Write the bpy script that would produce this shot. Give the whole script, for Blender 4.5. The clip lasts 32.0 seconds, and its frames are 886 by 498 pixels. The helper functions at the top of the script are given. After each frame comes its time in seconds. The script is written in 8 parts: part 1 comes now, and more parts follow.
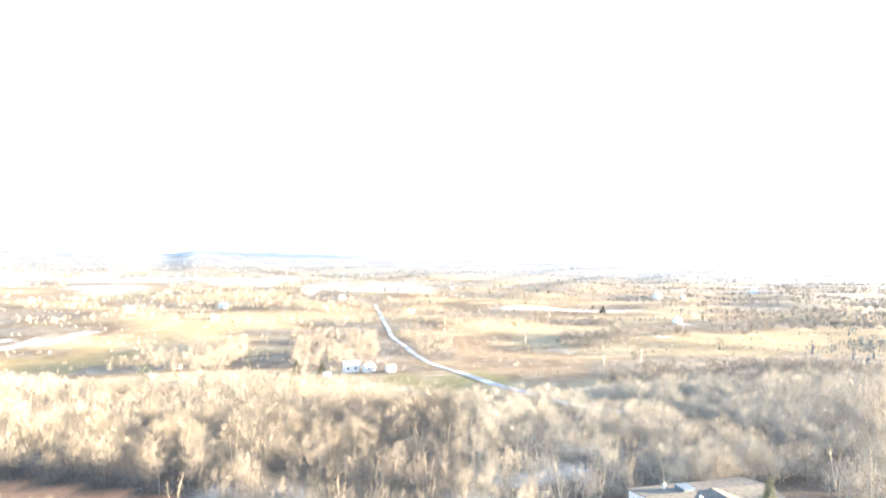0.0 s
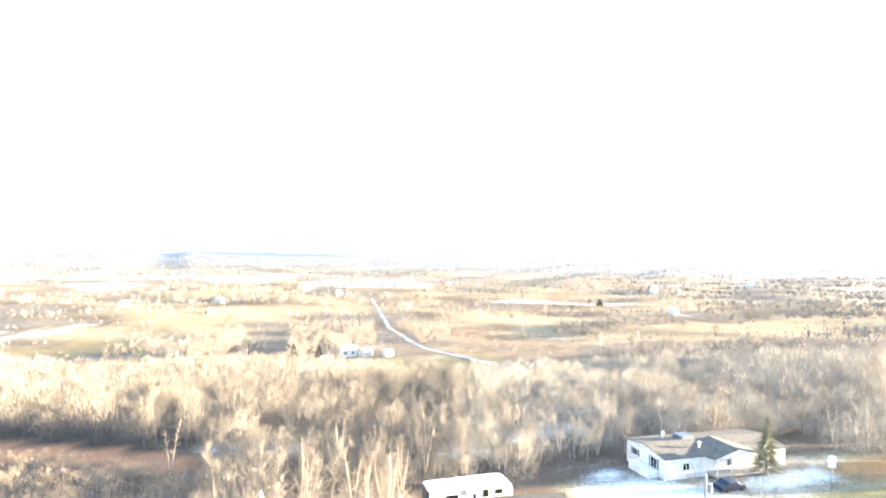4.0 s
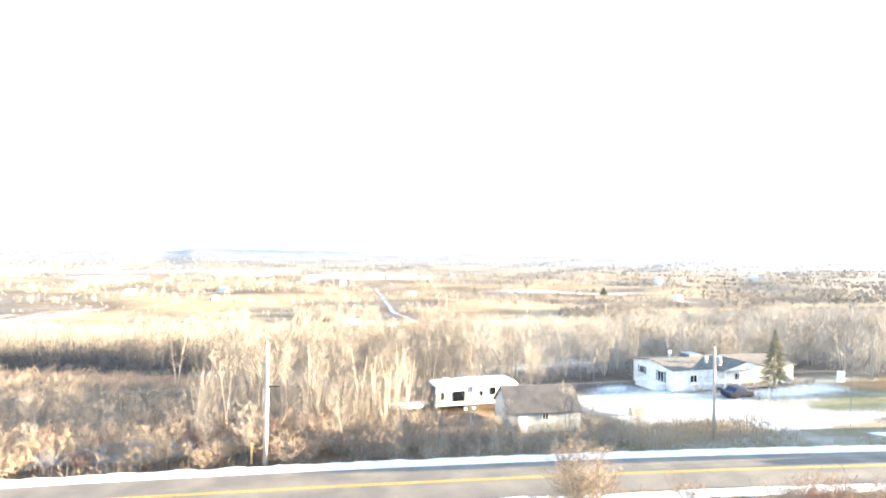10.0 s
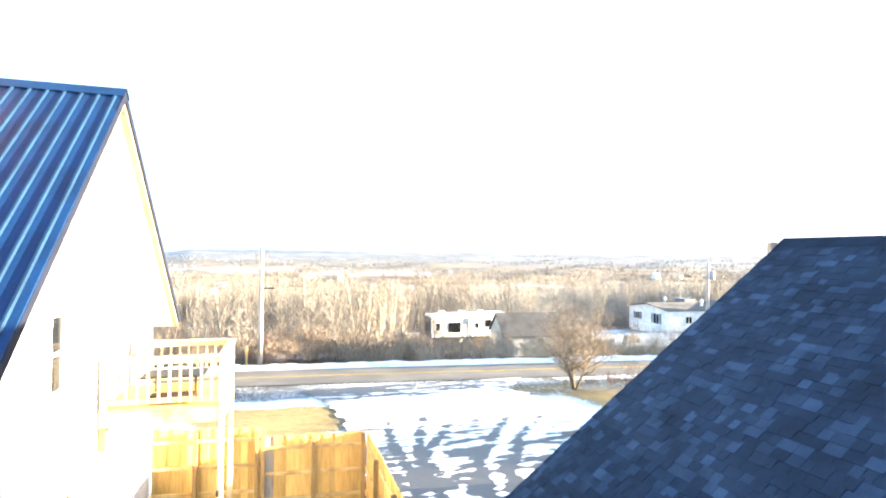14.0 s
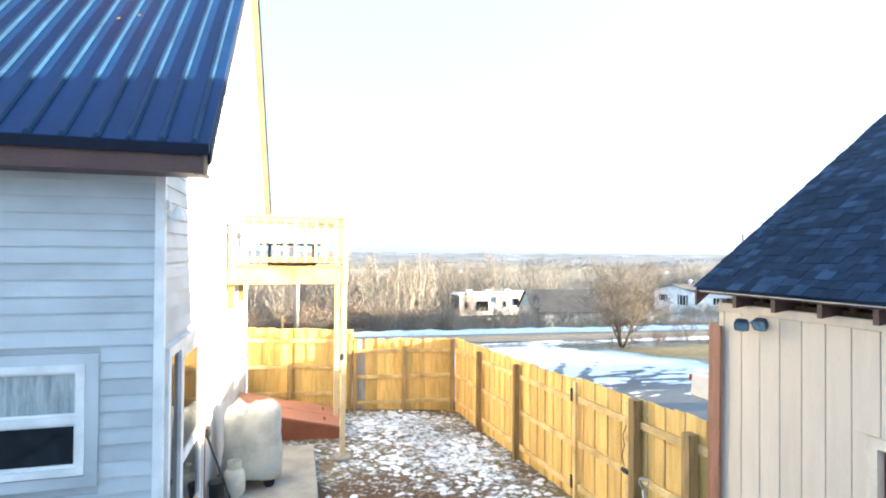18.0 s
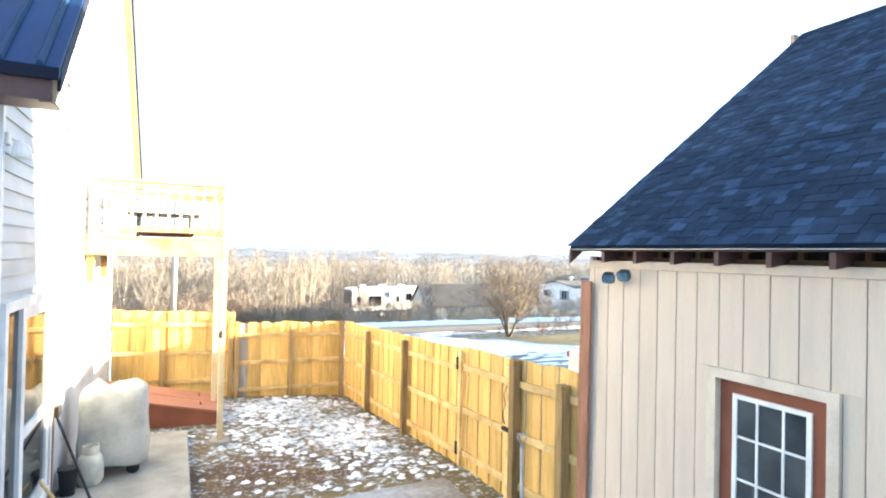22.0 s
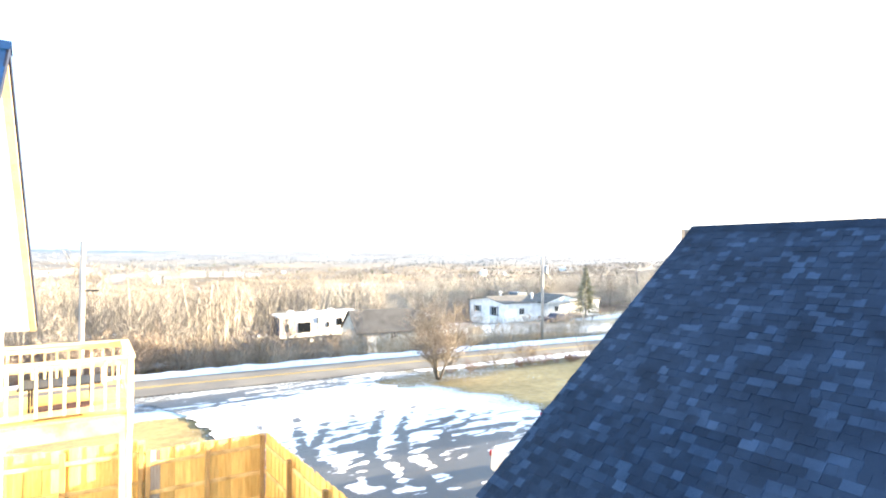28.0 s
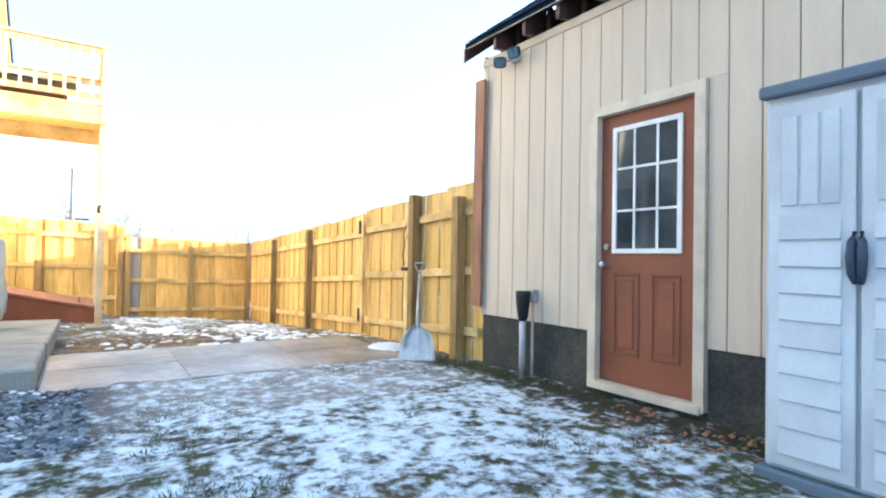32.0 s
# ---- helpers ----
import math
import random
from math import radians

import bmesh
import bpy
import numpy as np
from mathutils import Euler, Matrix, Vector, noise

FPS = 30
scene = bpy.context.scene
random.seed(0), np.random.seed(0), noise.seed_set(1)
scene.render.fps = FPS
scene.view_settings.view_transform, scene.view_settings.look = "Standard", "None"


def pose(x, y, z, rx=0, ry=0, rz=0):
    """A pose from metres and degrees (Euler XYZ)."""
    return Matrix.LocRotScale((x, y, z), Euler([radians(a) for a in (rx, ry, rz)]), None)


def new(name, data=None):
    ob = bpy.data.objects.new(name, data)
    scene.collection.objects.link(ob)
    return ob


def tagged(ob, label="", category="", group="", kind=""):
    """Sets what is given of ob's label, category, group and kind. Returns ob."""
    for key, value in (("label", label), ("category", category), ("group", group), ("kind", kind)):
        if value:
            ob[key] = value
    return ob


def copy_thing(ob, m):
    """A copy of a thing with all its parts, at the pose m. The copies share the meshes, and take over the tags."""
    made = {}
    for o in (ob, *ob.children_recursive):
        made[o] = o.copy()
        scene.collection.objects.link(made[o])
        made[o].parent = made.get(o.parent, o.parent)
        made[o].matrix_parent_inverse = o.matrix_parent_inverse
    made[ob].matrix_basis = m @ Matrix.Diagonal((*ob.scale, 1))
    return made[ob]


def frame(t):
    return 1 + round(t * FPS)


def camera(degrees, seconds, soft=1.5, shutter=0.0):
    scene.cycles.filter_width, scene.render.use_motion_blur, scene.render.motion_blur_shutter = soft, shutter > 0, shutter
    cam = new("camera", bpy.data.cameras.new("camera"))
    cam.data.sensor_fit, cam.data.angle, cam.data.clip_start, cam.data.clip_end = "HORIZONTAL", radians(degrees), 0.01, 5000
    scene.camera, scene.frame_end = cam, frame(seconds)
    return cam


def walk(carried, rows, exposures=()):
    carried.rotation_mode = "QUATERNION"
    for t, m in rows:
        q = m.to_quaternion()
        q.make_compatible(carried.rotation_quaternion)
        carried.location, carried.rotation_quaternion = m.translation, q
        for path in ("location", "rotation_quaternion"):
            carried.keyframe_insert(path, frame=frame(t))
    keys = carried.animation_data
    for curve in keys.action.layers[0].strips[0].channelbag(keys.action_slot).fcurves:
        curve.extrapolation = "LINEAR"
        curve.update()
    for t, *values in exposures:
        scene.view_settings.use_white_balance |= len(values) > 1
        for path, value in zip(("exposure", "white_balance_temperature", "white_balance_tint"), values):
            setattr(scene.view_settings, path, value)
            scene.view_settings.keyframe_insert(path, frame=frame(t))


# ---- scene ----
cam = camera(79.4, 32.0, soft=2.0)
# seconds, place, then yaw, pitch and roll in degrees
PATH = [
    (0, 0.574, -0.649, 32.786, -15.877, 0.906, 1.640),
    (0.5, 0.616, -0.417, 31.995, -16.066, 0.888, 1.700),
    (1, 0.630, -0.313, 30.964, -16.156, 0.869, 1.616),
    (1.5, 0.658, -0.349, 30.199, -16.180, 0.873, 1.536),
    (2, 0.656, -0.432, 29.351, -16.116, 0.852, 1.485),
    (2.5, 0.680, -0.564, 28.457, -16.148, 0.840, 1.475),
    (4.5, 0.742, -0.394, 24.556, -16.225, 0.818, 1.223),
    (5, 0.838, -0.306, 23.606, -16.032, 0.846, 1.274),
    (5.5, 0.845, -0.257, 22.642, -15.888, 0.845, 1.233),
    (6, 0.705, -0.361, 21.947, -15.955, 0.793, 1.171),
    (6.5, 0.707, -0.369, 21.053, -15.823, 0.791, 1.142),
    (7, 0.760, -0.396, 20.278, -15.794, 0.767, 1.165),
    (7.5, 0.879, -0.385, 19.574, -15.544, 0.725, 1.110),
    (8, 0.960, -0.462, 18.530, -15.537, 0.733, 1.003),
    (8.5, 1.028, -0.503, 17.245, -15.744, 0.710, 0.997),
    (9, 0.852, -0.375, 16.167, -15.728, 0.703, 1.069),
    (9.5, 0.857, -0.177, 15.096, -15.708, 0.652, 0.974),
    (10, 0.802, -0.080, 13.883, -15.883, 0.583, 1.024),
    (10.5, 0.815, -0.130, 12.866, -16.062, 0.545, 0.890),
    (11, 0.840, -0.160, 11.848, -16.209, 0.522, 0.727),
    (11.5, 0.797, -0.135, 10.820, -16.266, 0.551, 0.620),
    (12, 0.870, -0.091, 9.883, -16.322, 0.509, 0.557),
    (12.5, 0.954, -0.107, 8.965, -16.238, 0.470, 0.528),
    (13, 1.130, -0.313, 8.020, -16.125, 0.469, 0.680),
    (13.5, 1.161, -0.309, 7.013, -16.180, 0.487, 0.579),
    (14, 1.215, -0.260, 6.096, -16.101, 0.617, 0.713),
    (14.5, 1.301, -0.232, 5.215, -16.012, 0.751, 0.890),
    (15, 0.839, 0.035, 5.173, -15.906, 0.545, 1.100),
    (15.5, -0.331, 0.305, 5.220, -15.768, 0.582, 0.560),
    (17.5, -0.760, 0.476, 4.218, -15.137, 0.726, 0.681),
    (18, -0.724, 0.498, 3.564, -15.147, 0.660, 0.436),
    (18.5, -0.695, 0.527, 2.819, -15.221, 0.562, 0.356),
    (19, -0.664, 0.553, 1.859, -15.211, 0.574, 0.210),
    (19.5, -0.605, 0.564, 1.290, -15.209, 0.384, 0.476),
    (20, -0.595, 0.579, 1.106, -15.217, 0.419, 0.463),
    (20.5, -0.590, 0.557, 0.993, -15.206, 0.335, 0.532),
    (21, -0.609, 0.534, 0.948, -15.284, 0.181, 0.572),
    (21.5, -0.615, 0.509, 1.419, -18.836, 0.313, 0.936),
    (22, -0.634, 0.496, 3.145, -26.408, 0.662, 1.199),
    (22.5, -0.679, 0.478, 5.654, -33.602, 0.841, 1.232),
    (23, -0.826, 0.407, 8.227, -40.024, 0.993, 0.853),
    (23.5, -1.207, 0.159, 10.093, -40.216, 0.903, 0.819),
    (24, -0.602, 0.217, 10.276, -39.405, 1.018, 0.460),
    (24.5, -0.937, 0.135, 10.056, -35.926, 0.985, 0.731),
    (25, -1.169, 0.260, 9.490, -34.008, 0.924, 0.896),
    (25.5, -1.113, 0.265, 8.794, -33.557, 0.859, 0.895),
    (27.5, -0.624, 0.213, 6.306, -33.616, 0.743, 0.516),
    (28, -0.511, 0.290, 5.877, -33.626, 0.696, 0.442),
    (28.5, -0.359, 0.371, 5.017, -33.611, 0.687, 0.567),
    (29, -0.275, 0.471, 4.100, -33.515, 0.793, 0.517),
    (29.5, -0.262, 0.501, 3.162, -33.602, 0.636, 0.325),
    (30, -0.245, 0.508, 2.050, -33.594, 0.982, 0.644),
    (30.5, -0.201, 0.506, 1.296, -33.680, 1.185, 1.095),
    (31, -0.155, 0.517, 1.184, -33.949, 1.198, 1.118),
    (31.5, -0.125, 0.522, 1.139, -34.022, 1.145, 1.068),
    (32, -0.139, 0.513, 1.086, -33.955, 1.029, 1.002),
]
walk(cam, [(t, pose(x, y, z, 90 + pitch, 0, yaw) @ pose(0, 0, 0, 0, 0, roll)) for t, x, y, z, yaw, pitch, roll in PATH],
     exposures=[(0, 3.84, 6700, 14), (12, 3.82, 6700, 14), (18, 3.37, 6250, 11), (20, 3.37, 6250, 11), (21.3, 3.37, 6250, 11), (23, 3.80, 6650, 14), (28, 3.78, 6600, 13), (29, 3.44, 6300, 11), (30, 3.22, 6250, 11), (31, 3.29, 6250, 11), (32, 3.31, 6250, 11)])

# ---- world and sun ----
SUN_EL, SUN_AZ = radians(6.8), radians(101.0)
world = bpy.data.worlds.new("World")
scene.world = world
world.use_nodes = True
wn = world.node_tree.nodes
sky = wn.new("ShaderNodeTexSky")
sky.sky_type = "NISHITA"
sky.sun_disc = False
sky.sun_elevation, sky.sun_rotation = SUN_EL, SUN_AZ
sky.air_density, sky.dust_density, sky.ozone_density = 1.0, 2.0, 2.0
wn["Background"].inputs[1].default_value = 0.076
veil = wn.new("ShaderNodeMix")      # thin even cloud over the whole sky
veil.data_type = "RGBA"
veil.inputs[0].default_value = 0.6
veil.inputs[7].default_value = (1.62, 2.36, 3.36, 1)
world.node_tree.links.new(sky.outputs[0], veil.inputs[6])
world.node_tree.links.new(veil.outputs[2], wn["Background"].inputs[0])
sun = new("sun", bpy.data.lights.new("sun", "SUN"))
sun.data.energy, sun.data.angle, sun.data.color = 5.0, radians(0.6), (1.0, 0.82, 0.55)
toward = Vector((math.sin(SUN_AZ) * math.cos(SUN_EL), math.cos(SUN_AZ) * math.cos(SUN_EL), math.sin(SUN_EL)))
sun.rotation_mode = "QUATERNION"
sun.rotation_quaternion = toward.to_track_quat("Z", "Y")
sun.location = (60, -10, 30)


# ---- materials ----
def mat(name, colour, rough=0.8, metal=0.0, vary=0.25, scale=6.0, fine=60.0, bump=0.15, second=None, per=0.0, stretch=(1, 1, 1), spec=0.3):
    """A surface with coarse stains and fine grain; second: the colour that stains lean to; per: change from piece to piece."""
    m = bpy.data.materials.new(name)
    m.use_nodes = True
    n, l = m.node_tree.nodes, m.node_tree.links
    b = n["Principled BSDF"]
    b.inputs["Roughness"].default_value, b.inputs["Metallic"].default_value = rough, metal
    b.inputs["Specular IOR Level"].default_value = spec
    co = n.new("ShaderNodeTexCoord")
    mp = n.new("ShaderNodeMapping")
    mp.inputs["Scale"].default_value = stretch
    l.new(co.outputs["Object"], mp.inputs[0])
    coarse, grain = n.new("ShaderNodeTexNoise"), n.new("ShaderNodeTexNoise")
    coarse.inputs["Scale"].default_value, grain.inputs["Scale"].default_value = scale, fine
    coarse.inputs["Detail"].default_value, grain.inputs["Detail"].default_value = 4, 3
    info = n.new("ShaderNodeObjectInfo")
    shift = n.new("ShaderNodeVectorMath")
    shift.operation = "MULTIPLY_ADD"
    shift.inputs[1].default_value = (1, 1, 1)
    l.new(mp.outputs[0], shift.inputs[0])
    many = n.new("ShaderNodeMath")
    many.operation = "MULTIPLY"
    many.inputs[1].default_value = 37.0
    l.new(info.outputs["Random"], many.inputs[0])
    l.new(many.outputs[0], shift.inputs[2])
    for tex in (coarse, grain):
        l.new(shift.outputs[0], tex.inputs["Vector"])
    mix = n.new("ShaderNodeMix")
    mix.data_type = "RGBA"
    other = second or tuple(c * (1 - vary) * 0.8 for c in colour)
    mix.inputs[6].default_value, mix.inputs[7].default_value = (*colour, 1), (*other, 1)
    ramp = n.new("ShaderNodeMapRange")
    ramp.inputs[1].default_value, ramp.inputs[2].default_value = 0.4, 0.7
    l.new(coarse.outputs[0], ramp.inputs[0])
    l.new(ramp.outputs[0], mix.inputs[0])
    hsv = n.new("ShaderNodeHueSaturation")
    l.new(mix.outputs[2], hsv.inputs["Color"])
    val = n.new("ShaderNodeMapRange")
    val.inputs[1].default_value, val.inputs[2].default_value = 0.25, 0.75
    val.inputs[3].default_value, val.inputs[4].default_value = 1 - vary, 1 + vary * 0.6
    l.new(grain.outputs[0], val.inputs[0])
    if per:
        pv = n.new("ShaderNodeMapRange")
        pv.inputs[3].default_value, pv.inputs[4].default_value = 1 - per, 1 + per
        l.new(info.outputs["Random"], pv.inputs[0])
        mul = n.new("ShaderNodeMath")
        mul.operation = "MULTIPLY"
        l.new(val.outputs[0], mul.inputs[0])
        l.new(pv.outputs[0], mul.inputs[1])
        l.new(mul.outputs[0], hsv.inputs["Value"])
    else:
        l.new(val.outputs[0], hsv.inputs["Value"])
    l.new(hsv.outputs[0], b.inputs["Base Color"])
    if bump:
        bp = n.new("ShaderNodeBump")
        bp.inputs["Strength"].default_value, bp.inputs["Distance"].default_value = bump, 0.02
        l.new(grain.outputs[0], bp.inputs["Height"])
        l.new(bp.outputs[0], b.inputs["Normal"])
    return m


def glass(name, tint=(0.010, 0.012, 0.015)):
    """Dark, glossy window glass with a dim room behind it."""
    m = bpy.data.materials.new(name)
    m.use_nodes = True
    b = m.node_tree.nodes["Principled BSDF"]
    b.inputs["Base Color"].default_value = (*tint, 1)
    b.inputs["Roughness"].default_value = 0.04
    b.inputs["Specular IOR Level"].default_value = 0.28
    return m


